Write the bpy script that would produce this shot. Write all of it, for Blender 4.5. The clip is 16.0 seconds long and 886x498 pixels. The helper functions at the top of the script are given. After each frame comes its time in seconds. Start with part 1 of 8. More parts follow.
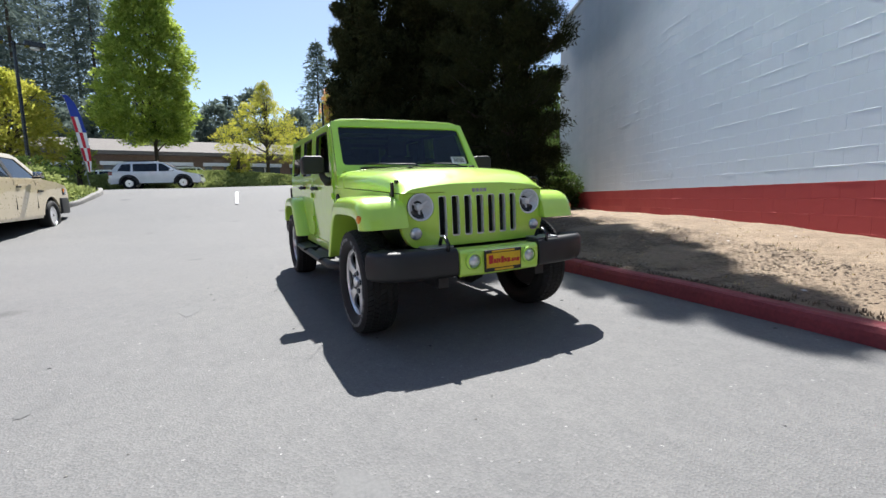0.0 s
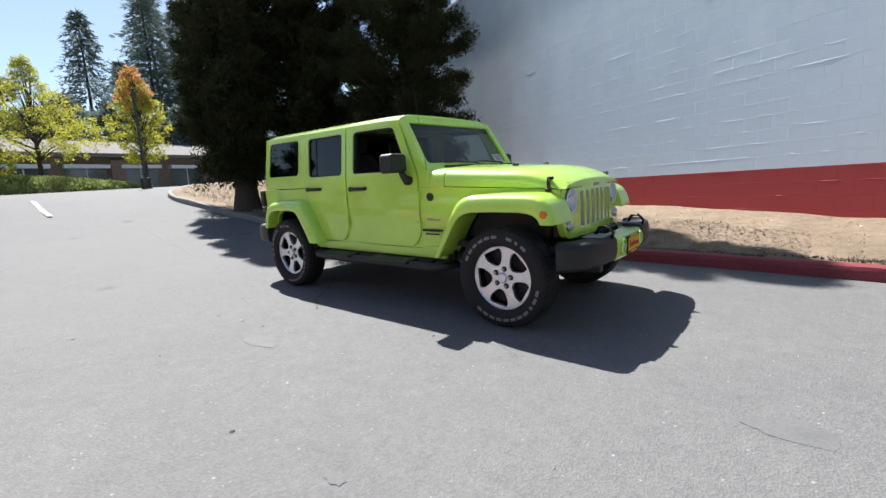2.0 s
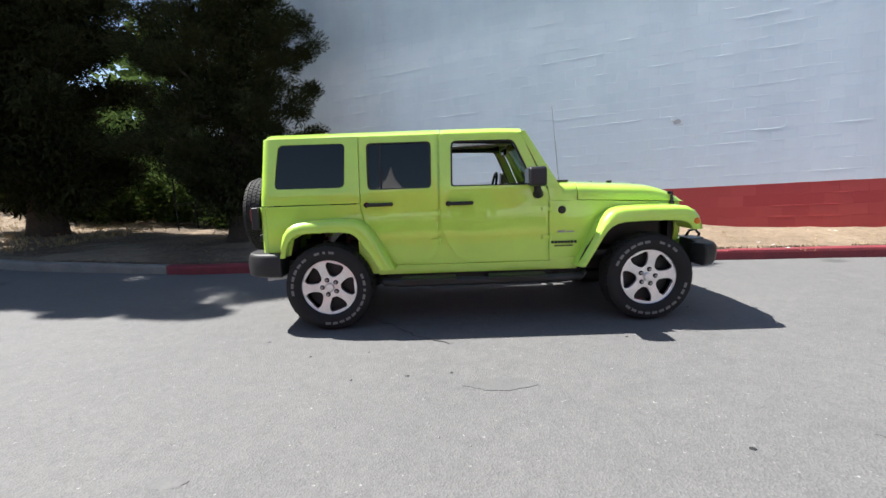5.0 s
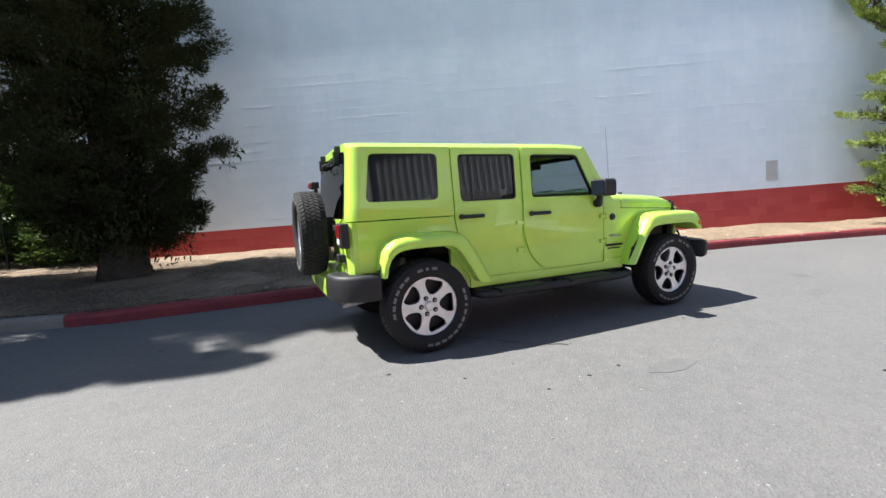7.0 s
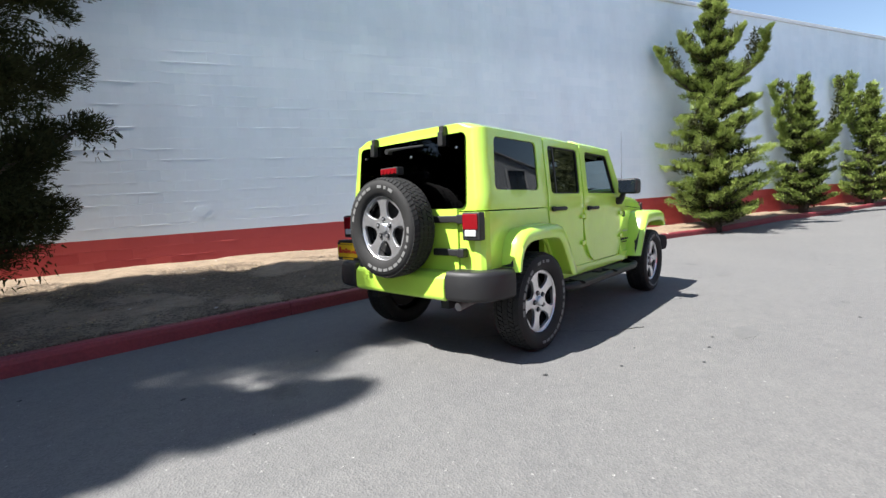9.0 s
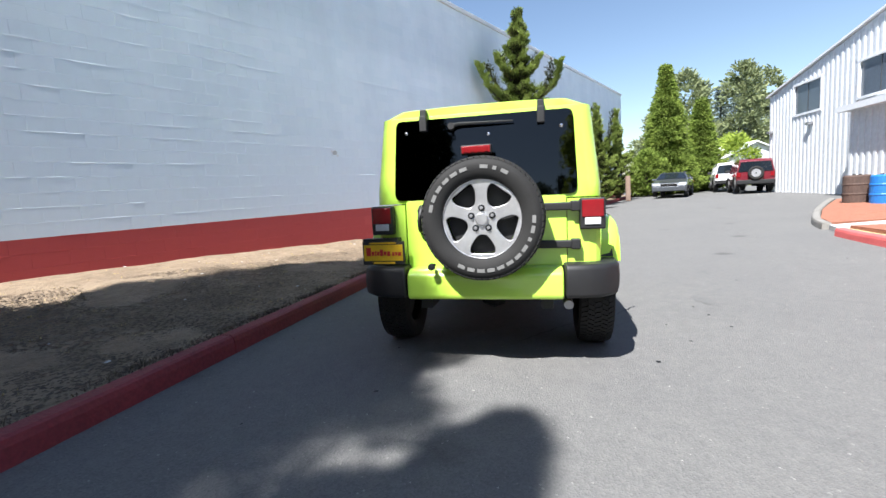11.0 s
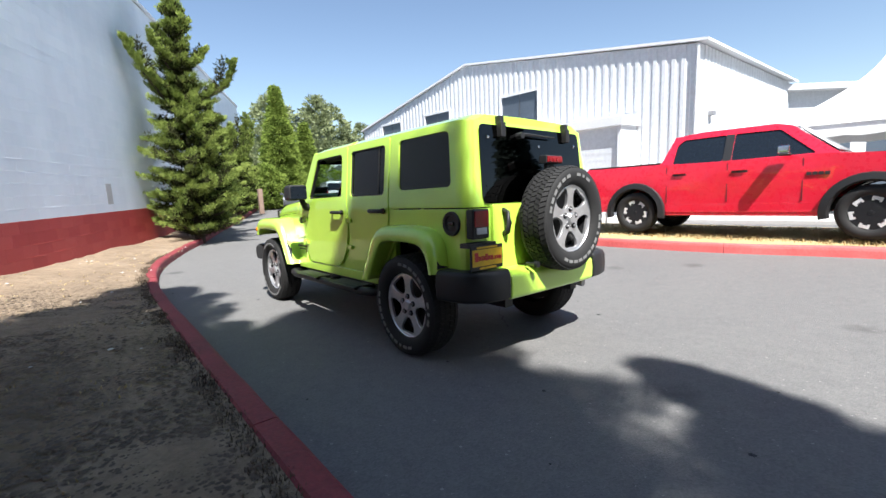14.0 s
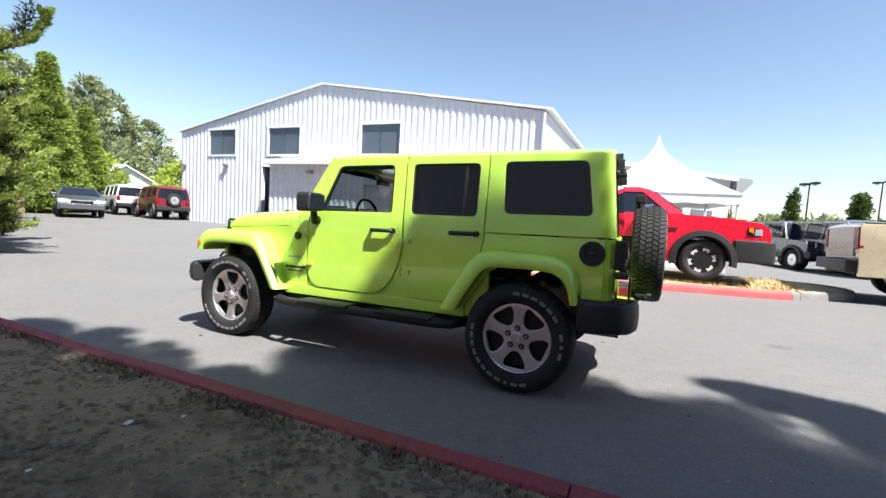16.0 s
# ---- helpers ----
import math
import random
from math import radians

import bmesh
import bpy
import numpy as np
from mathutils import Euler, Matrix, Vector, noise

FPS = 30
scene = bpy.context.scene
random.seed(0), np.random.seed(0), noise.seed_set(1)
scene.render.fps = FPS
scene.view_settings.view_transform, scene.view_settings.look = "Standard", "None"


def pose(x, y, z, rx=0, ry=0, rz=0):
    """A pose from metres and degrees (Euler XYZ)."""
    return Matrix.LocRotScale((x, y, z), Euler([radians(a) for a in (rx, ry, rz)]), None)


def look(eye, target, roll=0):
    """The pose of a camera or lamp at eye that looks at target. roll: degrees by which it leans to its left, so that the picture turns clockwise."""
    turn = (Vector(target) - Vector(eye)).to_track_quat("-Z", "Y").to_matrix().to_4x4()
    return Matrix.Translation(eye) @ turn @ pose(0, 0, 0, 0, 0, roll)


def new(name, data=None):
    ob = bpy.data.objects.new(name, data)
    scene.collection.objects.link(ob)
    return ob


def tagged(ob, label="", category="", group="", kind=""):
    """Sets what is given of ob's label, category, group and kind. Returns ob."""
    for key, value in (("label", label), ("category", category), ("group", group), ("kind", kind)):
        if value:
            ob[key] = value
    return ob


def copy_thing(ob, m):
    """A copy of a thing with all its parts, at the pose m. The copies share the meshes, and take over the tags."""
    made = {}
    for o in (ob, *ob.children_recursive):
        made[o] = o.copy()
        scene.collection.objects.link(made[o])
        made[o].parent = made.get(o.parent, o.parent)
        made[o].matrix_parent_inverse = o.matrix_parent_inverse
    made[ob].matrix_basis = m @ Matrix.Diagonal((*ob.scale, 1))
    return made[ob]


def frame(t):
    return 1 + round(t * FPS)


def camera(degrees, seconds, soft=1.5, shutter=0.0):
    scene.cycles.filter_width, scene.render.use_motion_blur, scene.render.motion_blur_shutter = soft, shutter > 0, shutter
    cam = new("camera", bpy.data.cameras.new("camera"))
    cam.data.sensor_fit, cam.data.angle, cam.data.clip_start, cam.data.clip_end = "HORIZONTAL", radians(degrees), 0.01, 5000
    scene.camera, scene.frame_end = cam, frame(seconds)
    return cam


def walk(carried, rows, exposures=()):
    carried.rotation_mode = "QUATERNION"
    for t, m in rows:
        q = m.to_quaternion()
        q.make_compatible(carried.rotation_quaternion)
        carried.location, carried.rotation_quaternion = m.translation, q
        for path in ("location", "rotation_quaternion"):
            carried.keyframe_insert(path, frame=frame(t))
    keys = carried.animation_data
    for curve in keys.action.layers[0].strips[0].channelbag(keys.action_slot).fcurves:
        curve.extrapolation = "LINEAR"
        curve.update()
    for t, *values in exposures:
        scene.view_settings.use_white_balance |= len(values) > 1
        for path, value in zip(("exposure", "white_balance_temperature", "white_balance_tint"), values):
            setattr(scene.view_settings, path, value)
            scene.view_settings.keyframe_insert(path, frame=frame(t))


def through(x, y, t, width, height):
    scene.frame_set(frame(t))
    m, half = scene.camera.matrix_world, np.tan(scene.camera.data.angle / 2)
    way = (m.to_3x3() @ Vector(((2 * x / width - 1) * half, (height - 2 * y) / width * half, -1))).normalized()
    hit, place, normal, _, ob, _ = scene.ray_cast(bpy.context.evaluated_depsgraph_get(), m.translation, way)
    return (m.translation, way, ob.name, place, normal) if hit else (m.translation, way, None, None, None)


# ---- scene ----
cam = camera(91.0, 16.0)
PATH = [
    (0, (4.746, -1.758, 1.130), (2.980, -0.864, 0.839), -1.9),
    (0.5, (4.505, -2.347, 1.140), (2.850, -1.287, 0.770), -2.6),
    (1, (4.172, -2.904, 1.180), (2.621, -1.681, 0.866), -1.9),
    (1.5, (3.716, -3.386, 1.198), (2.344, -1.981, 0.820), -3.9),
    (2, (3.237, -3.750, 1.238), (1.992, -2.222, 0.900), -3.3),
    (2.5, (2.695, -4.197, 1.241), (1.764, -2.473, 0.841), -2.0),
    (3, (2.088, -4.443, 1.266), (1.331, -2.634, 0.869), -2.1),
    (3.5, (1.488, -4.689, 1.303), (0.963, -2.796, 0.927), -2.9),
    (4, (0.855, -4.807, 1.311), (0.463, -2.878, 0.954), -4.1),
    (4.2, (0.620, -4.837, 1.319), (0.264, -2.894, 1.011), -3.0),
    (6.3, (-2.021, -4.578, 1.280), (-1.440, -2.685, 1.002), -3.3),
    (6.5, (-2.244, -4.512, 1.282), (-1.631, -2.621, 1.057), -3.0),
    (7, (-2.819, -4.296, 1.307), (-2.023, -2.475, 1.084), -2.8),
    (7.5, (-3.331, -3.937, 1.297), (-2.390, -2.184, 1.089), -2.1),
    (8, (-3.860, -3.602, 1.267), (-2.687, -1.996, 1.054), -2.1),
    (8.5, (-4.254, -3.122, 1.253), (-2.953, -1.619, 1.029), -2.4),
    (9, (-4.623, -2.630, 1.200), (-3.138, -1.304, 1.010), -2.2),
    (9.2, (-4.745, -2.414, 1.193), (-3.199, -1.165, 0.965), -1.8),
    (11.5, (-5.127, 0.224, 1.183), (-3.143, 0.407, 1.010), -1.9),
    (12, (-5.086, 0.785, 1.194), (-3.093, 0.692, 1.046), -0.3),
    (12.5, (-5.024, 1.349, 1.192), (-3.109, 0.797, 1.019), -0.9),
    (13, (-4.794, 1.886, 1.182), (-2.973, 1.083, 0.981), -2.3),
    (13.5, (-4.574, 2.403, 1.183), (-2.907, 1.309, 1.031), -0.8),
    (14, (-4.261, 2.828, 1.237), (-2.744, 1.545, 1.007), -2.1),
    (14.5, (-3.785, 3.145, 1.219), (-2.390, 1.725, 1.022), -0.9),
    (15, (-3.303, 3.474, 1.194), (-2.121, 1.868, 1.032), -0.7),
    (15.5, (-2.747, 3.739, 1.172), (-1.703, 2.037, 1.061), -0.3),
    (16, (-2.246, 3.988, 1.184), (-1.430, 2.165, 1.088), 2.9),
]

SUN, SKY = 5.0, 0.070
EXPOSURES = [(0, 1.24, 6500, 10), (4, 1.29, 6600, 10), (8, 1.43, 6650, 10), (9.2, 1.43, 6620, 10), (11.5, 1.46, 6480, 10), (14, 1.43, 6580, 10), (15, 1.57, 6680, 10), (16, 1.62, 6700, 10)]
# The parked car's road leans a little: the path and the ground are laid out in the road's own frame,
# and LEAN turns that frame upright, so that walls and trees stand plumb.
LEAN = Vector((-0.02, 0.025, 1.0)).rotation_difference(Vector((0, 0, 1))).to_matrix().to_4x4()
walk(cam, [(t, LEAN @ look(eye, target, roll)) for t, eye, target, roll in PATH], EXPOSURES)

# ---- world, sun ----
TO_SUN = (LEAN.to_3x3() @ Vector((-0.665, 0.288, 1.0))).normalized()
world = bpy.data.worlds.new("sky")
scene.world = world
world.use_nodes = True
wn = world.node_tree.nodes
sky = wn.new("ShaderNodeTexSky")
sky.sky_type = "NISHITA"
sky.sun_disc = False
sky.sun_elevation = math.asin(TO_SUN.z)
sky.sun_rotation = math.atan2(TO_SUN.x, TO_SUN.y)
sky.air_density, sky.dust_density, sky.ozone_density = 1.0, 0.55, 1.3
wn["Background"].inputs[1].default_value = SKY
world.node_tree.links.new(sky.outputs[0], wn["Background"].inputs[0])
sun = new("sun", bpy.data.lights.new("sun", "SUN"))
sun.data.energy, sun.data.angle, sun.data.color = SUN, radians(0.53), (0.985, 0.975, 0.96)
sun.matrix_world = look(TO_SUN * 60, (0, 0, 0))


# ---- materials ----
def material(name):
    m = bpy.data.materials.new(name)
    m.use_nodes = True
    return m, m.node_tree.nodes, m.node_tree.links, m.node_tree.nodes["Principled BSDF"]


def ramp(nodes, links, fac, stops):
    r = nodes.new("ShaderNodeValToRGB")
    els = r.color_ramp.elements
    while len(els) < len(stops):
        els.new(0.5)
    for e, (p, c) in zip(els, stops):
        e.position, e.color = p, (*c, 1)
    links.new(fac, r.inputs[0])
    return r.outputs[0]


def noise_tex(nodes, links, scale, detail=4, rough=0.55, coords="Object", stretch=None):
    co = nodes.new("ShaderNodeTexCoord").outputs[coords]
    if stretch:
        mp = nodes.new("ShaderNodeMapping")
        mp.inputs["Scale"].default_value = stretch
        links.new(co, mp.inputs[0])
        co = mp.outputs[0]
    n = nodes.new("ShaderNodeTexNoise")
    n.inputs["Scale"].default_value, n.inputs["Detail"].default_value, n.inputs["Roughness"].default_value = scale, detail, rough
    links.new(co, n.inputs["Vector"])
    return n.outputs[0]


def mixed(nodes, links, fac, a, b, blend="MIX"):
    m = nodes.new("ShaderNodeMix")
    m.data_type, m.blend_type = "RGBA", blend
    for i, v in ((0, fac), (6, a), (7, b)):
        if isinstance(v, (int, float)):
            m.inputs[i].default_value = v
        elif isinstance(v, tuple):
            m.inputs[i].default_value = (*v, 1)
        else:
            links.new(v, m.inputs[i])
    return m.outputs[2]


def bump(nodes, links, height, bsdf, strength=0.3, distance=0.01):
    b = nodes.new("ShaderNodeBump")
    b.inputs["Strength"].default_value, b.inputs["Distance"].default_value = strength, distance
    links.new(height, b.inputs["Height"])
    links.new(b.outputs[0], bsdf.inputs["Normal"])


def surface(name, a, b, scale=6, rough=0.7, metal=0.0, fine=60, strength=0.15, distance=0.004, coat=0.0, spread=0.25, each=0.0):
    """Two shades mixed at two scales, with fine relief; each: how far single pieces differ."""
    m, n, l, p = material(name)
    big = noise_tex(n, l, scale)
    col = ramp(n, l, big, [(0.5 - spread, a), (0.5 + spread, b)])
    small = noise_tex(n, l, fine, 3)
    col = mixed(n, l, 0.35, col, ramp(n, l, small, [(0.3, tuple(x * 0.8 for x in a)), (0.7, tuple(min(1, x * 1.12) for x in b))]))
    if each:
        rnd = n.new("ShaderNodeObjectInfo").outputs["Random"]
        col = mixed(n, l, each, col, ramp(n, l, rnd, [(0, (0.35, 0.35, 0.35)), (1, (1, 1, 1))]), "MULTIPLY")
    l.new(col, p.inputs["Base Color"])
    p.inputs["Roughness"].default_value, p.inputs["Metallic"].default_value = rough, metal
    p.inputs["Coat Weight"].default_value = coat
    p.inputs["Coat Roughness"].default_value = 0.06
    bump(n, l, small, p, strength, distance)
    return m


def paint(name, col, rough=0.32, metal=0.0, flake=0.06):
    """Clear-coated car paint with a faint dust film."""
    m, n, l, p = material(name)
    dust = noise_tex(n, l, 3.0, 5)
    c = ramp(n, l, dust, [(0.3, tuple(x * (1 - flake) for x in col)), (0.7, tuple(min(1, x * (1 + flake)) for x in col))])
    l.new(c, p.inputs["Base Color"])
    r = ramp(n, l, noise_tex(n, l, 14, 5), [(0.3, (rough - 0.05,) * 3), (0.7, (rough + 0.08,) * 3)])
    l.new(r, p.inputs["Roughness"])
    p.inputs["Metallic"].default_value = metal
    p.inputs["Coat Weight"].default_value, p.inputs["Coat Roughness"].default_value = 1.0, 0.03
    return m


def plain(name, col, rough=0.5, metal=0.0, emit=0.0):
    m, n, l, p = material(name)
    c = ramp(n, l, noise_tex(n, l, 22, 4), [(0.25, tuple(x * 0.86 for x in col)), (0.75, tuple(min(1, x * 1.1) for x in col))])
    l.new(c, p.inputs["Base Color"])
    p.inputs["Roughness"].default_value, p.inputs["Metallic"].default_value = rough, metal
    return m


def pane(name, tint, gloss=0.02):
    """Thin glass: tinted see-through with a mirror that grows at grazing angles."""
    m = bpy.data.materials.new(name)
    m.use_nodes = True
    n, l = m.node_tree.nodes, m.node_tree.links
    n.remove(n["Principled BSDF"])
    t, g, mx = n.new("ShaderNodeBsdfTransparent"), n.new("ShaderNodeBsdfGlossy"), n.new("ShaderNodeMixShader")
    t.inputs[0].default_value = (*tint, 1)
    g.inputs["Roughness"].default_value = gloss
    f = n.new("ShaderNodeLayerWeight")
    f.inputs[0].default_value = 0.5
    steep, gain = n.new("ShaderNodeMath"), n.new("ShaderNodeMath")
    steep.operation, gain.operation = "POWER", "MULTIPLY_ADD"
    steep.inputs[1].default_value = 4.5
    gain.inputs[1].default_value, gain.inputs[2].default_value = 0.92, 0.045
    l.new(f.outputs["Facing"], steep.inputs[0])
    l.new(steep.outputs[0], gain.inputs[0])
    l.new(gain.outputs[0], mx.inputs[0])
    l.new(t.outputs[0], mx.inputs[1])
    l.new(g.outputs[0], mx.inputs[2])
    l.new(mx.outputs[0], n["Material Output"].inputs[0])
    return m


def foliage(name, dark, light, through=0.35):
    m = bpy.data.materials.new(name)
    m.use_nodes = True
    n, l = m.node_tree.nodes, m.node_tree.links
    n.remove(n["Principled BSDF"])
    isl = n.new("ShaderNodeNewGeometry").outputs["Random Per Island"]
    c = ramp(n, l, isl, [(0.0, dark), (1.0, light)])
    c = mixed(n, l, 0.45, c, ramp(n, l, noise_tex(n, l, 0.9, 3), [(0.35, dark), (0.65, light)]))
    d, t, mx = n.new("ShaderNodeBsdfDiffuse"), n.new("ShaderNodeBsdfTranslucent"), n.new("ShaderNodeMixShader")
    l.new(c, d.inputs[0])
    l.new(c, t.inputs[0])
    mx.inputs[0].default_value = through
    l.new(d.outputs[0], mx.inputs[1])
    l.new(t.outputs[0], mx.inputs[2])
    l.new(mx.outputs[0], n["Material Output"].inputs[0])
    return m


def asphalt_material():
    m, n, l, p = material("asphalt")
    co = n.new("ShaderNodeTexCoord").outputs["Object"]
    grit = n.new("ShaderNodeTexVoronoi")
    grit.inputs["Scale"].default_value = 95
    l.new(co, grit.inputs["Vector"])
    stone = ramp(n, l, grit.outputs["Color"], [(0.0, (0.086, 0.086, 0.086)), (0.55, (0.136, 0.135, 0.132)), (0.93, (0.168, 0.165, 0.160)), (1.0, (0.533, 0.525, 0.499))])
    big = ramp(n, l, noise_tex(n, l, 0.55, 6, 0.6), [(0.3, (0.84, 0.84, 0.85)), (0.7, (1.05, 1.04, 1.02))])
    col = mixed(n, l, 1.0, stone, big, "MULTIPLY")
    film = noise_tex(n, l, 9, 6, 0.7)
    col = mixed(n, l, 0.45, col, ramp(n, l, film, [(0.3, (0.116, 0.116, 0.115)), (0.7, (0.168, 0.165, 0.160))]))
    # dark oil spots, sparse
    spot = n.new("ShaderNodeTexVoronoi")
    spot.inputs["Scale"].default_value = 0.55
    l.new(co, spot.inputs["Vector"])
    wob = n.new("ShaderNodeMath")
    wob.operation = "MULTIPLY_ADD"
    wob.inputs[1].default_value = 0.10
    l.new(noise_tex(n, l, 12, 4), wob.inputs[0])
    l.new(spot.outputs["Distance"], wob.inputs[2])
    col = mixed(n, l, ramp(n, l, wob.outputs[0], [(0.09, (0.55,) * 3), (0.16, (0, 0, 0))]), col, (0.047, 0.046, 0.045))
    l.new(col, p.inputs["Base Color"])
    p.inputs["Roughness"].default_value = 0.82
    p.inputs["Specular IOR Level"].default_value = 0.35
    bump(n, l, grit.outputs["Distance"], p, 0.5, 0.006)
    return m


def dirt_material():
    m, n, l, p = material("dry_dirt")
    a = ramp(n, l, noise_tex(n, l, 1.4, 6, 0.65), [(0.3, (0.145, 0.103, 0.067)), (0.5, (0.232, 0.171, 0.112)), (0.7, (0.345, 0.268, 0.182))])
    b = ramp(n, l, noise_tex(n, l, 38, 5, 0.7), [(0.3, (0.145, 0.104, 0.068)), (0.7, (0.31, 0.238, 0.165))])
    mid = ramp(n, l, noise_tex(n, l, 7, 6, 0.75), [(0.28, (0.62, 0.59, 0.56)), (0.50, (0.95, 0.95, 0.95)), (0.72, (1.12, 1.10, 1.08))])
    l.new(mixed(n, l, 1.0, mixed(n, l, 0.5, a, b), mid, "MULTIPLY"), p.inputs["Base Color"])
    p.inputs["Roughness"].default_value = 0.95
    bump(n, l, noise_tex(n, l, 18, 8, 0.75), p, 0.7, 0.035)
    return m


def block_material(name, a, b, c):
    """Thick old paint on rough blocks; single blocks differ a little."""
    m, n, l, p = material(name)
    big = ramp(n, l, noise_tex(n, l, 0.5, 5, 0.6, "Generated"), [(0.35, a), (0.65, b)])
    fine = noise_tex(n, l, 30, 6, 0.7)
    geo = n.new("ShaderNodeNewGeometry")
    streak = ramp(n, l, noise_tex(n, l, 1.2, 6, 0.65, "Object", (1, 1, 0.3)), [(0.35, (0.93, 0.93, 0.935)), (0.65, (1.02, 1.02, 1.015))])
    col = mixed(n, l, 0.3, ramp(n, l, geo.outputs["Random Per Island"], [(0, a), (1, c)]), big)
    col = mixed(n, l, 1.0, col, streak, "MULTIPLY")
    col = mixed(n, l, 0.12, col, ramp(n, l, fine, [(0.35, a), (0.65, c)]))
    l.new(col, p.inputs["Base Color"])
    p.inputs["Roughness"].default_value = 0.62
    bump(n, l, fine, p, 0.35, 0.006)
    return m


LIME = paint("lime_paint", (0.475, 0.745, 0.085), 0.34)
RED_PAINT = paint("red_paint", (0.70, 0.012, 0.038), 0.28, flake=0.02)
TAN_PAINT = paint("tan_paint", (0.60, 0.50, 0.33), 0.3, 0.2)
WHITE_PAINT = paint("white_car_paint", (0.80, 0.81, 0.82), 0.3)
GREY_PAINT = paint("grey_car_paint", (0.10, 0.11, 0.125), 0.3, 0.5)
DARK_PAINT = paint("dark_car_paint", (0.006, 0.010, 0.018), 0.25, 0.0)
MAROON_PAINT = paint("maroon_paint", (0.13, 0.010, 0.018), 0.3)
BLACK_PLASTIC = surface("black_plastic", (0.008, 0.008, 0.009), (0.015, 0.015, 0.016), 8, 0.55, fine=180, strength=0.3, distance=0.002)
GLOSS_BLACK = plain("gloss_black", (0.012, 0.012, 0.013), 0.25)
RUBBER = surface("tyre_rubber", (0.006, 0.006, 0.006), (0.013, 0.0127, 0.0125), 9, 0.8, fine=120, strength=0.3, distance=0.002)
LETTERING = plain("raised_white_rubber", (0.17, 0.17, 0.166), 0.7)
RUST = surface("rusty_brown_steel", (0.045, 0.028, 0.022), (0.11, 0.07, 0.055), 6, 0.8, fine=30)
ALLOY = plain("machined_alloy", (0.76, 0.76, 0.775), 0.30, 0.85)
ALLOY_DARK = plain("dark_alloy", (0.024, 0.025, 0.028), 0.4, 0.5)
CHROME = plain("chrome", (0.8, 0.8, 0.82), 0.12, 1.0)
CHROME_DULL = plain("bright_rim_paint", (0.72, 0.72, 0.72), 0.35, 0.3)
STEEL = plain("grey_steel", (0.35, 0.35, 0.36), 0.45, 0.7)
TINT = pane("tinted_glass", (0.06, 0.065, 0.07))
SHIELD = pane("windshield_glass", (0.55, 0.62, 0.62))
CLEAR = pane("clear_glass", (0.9, 0.9, 0.9), 0.05)
DARK_GLASS = plain("dark_window_glass", (0.010, 0.014, 0.020), 0.05)
BLDG_GLASS = plain("window_glass", (0.075, 0.095, 0.12), 0.10)
REFLECTOR = plain("lamp_reflector", (0.80, 0.83, 0.88), 0.32, 0.2)
LENS = plain("lamp_lens", (0.62, 0.65, 0.70), 0.12, 0.5)
AMBER = plain("amber_lens", (0.75, 0.20, 0.01), 0.25)
RED_LENS = plain("red_lens", (0.20, 0.006, 0.010), 0.2)
YELLOW = plain("yellow_card", (0.66, 0.40, 0.01), 0.5)
CRIMSON = plain("crimson_ink", (0.45, 0.02, 0.02), 0.5)
WHITE_INK = plain("white_ink", (0.75, 0.75, 0.74), 0.6)
BLACK_INK = plain("black_ink", (0.015, 0.015, 0.015), 0.6)
SEAT = surface("dark_seat_cloth", (0.018, 0.018, 0.019), (0.03, 0.03, 0.032), 20, 0.9)
ASPHALT = asphalt_material()
DIRT = dirt_material()
KERB_RED = surface("worn_red_kerb_paint", (0.13, 0.018, 0.026), (0.26, 0.034, 0.042), 2.2, 0.7, fine=40, strength=0.5, distance=0.008)
KERB_GREY = surface("kerb_concrete", (0.15, 0.142, 0.13), (0.25, 0.24, 0.22), 3, 0.85, fine=50, strength=0.4, distance=0.006)
KERB_CORAL = surface("faded_red_kerb_paint", (0.50, 0.075, 0.075), (0.66, 0.14, 0.13), 2.2, 0.7, fine=40, strength=0.4, distance=0.008)
CONCRETE = surface("pale_concrete", (0.44, 0.43, 0.41), (0.56, 0.55, 0.53), 2, 0.85, fine=45)
BLOCK_BLUE = block_material("blue_grey_block_paint", (0.73, 0.82, 0.905), (0.80, 0.87, 0.945), (0.80, 0.87, 0.945))
BLOCK_RED = block_material("red_block_paint", (0.38, 0.036, 0.040), (0.48, 0.056, 0.056), (0.50, 0.075, 0.07))
WHITE_METAL = surface("white_metal_siding", (0.56, 0.585, 0.61), (0.65, 0.67, 0.69), 0.6, 0.45, fine=8, strength=0.04)
WHITE_TRIM = surface("white_trim", (0.64, 0.66, 0.68), (0.72, 0.73, 0.75), 1.5, 0.5, fine=30)
DOOR_DARK = plain("dark_bar", (0.05, 0.055, 0.06), 0.5)
DOOR_GREY = surface("grey_door_paint", (0.42, 0.43, 0.44), (0.50, 0.51, 0.52), 2, 0.5)
CANVAS = surface("white_canvas", (0.72, 0.72, 0.72), (0.80, 0.80, 0.80), 1.5, 0.8, fine=30)
ROOF_BROWN = surface("brown_shingles", (0.125, 0.112, 0.10), (0.19, 0.172, 0.155), 3, 0.9, fine=14, strength=0.5, distance=0.02)
BRICK_WALL = surface("brown_brickwork", (0.17, 0.115, 0.085), (0.28, 0.195, 0.15), 5, 0.9, fine=20)
BARK = surface("bark", (0.032, 0.024, 0.018), (0.085, 0.062, 0.046), 6, 0.95, fine=22, strength=0.9, distance=0.03)
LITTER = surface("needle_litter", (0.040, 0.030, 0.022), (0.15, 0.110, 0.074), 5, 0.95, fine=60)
BARREL_BLUE = plain("blue_plastic", (0.02, 0.16, 0.48), 0.4)
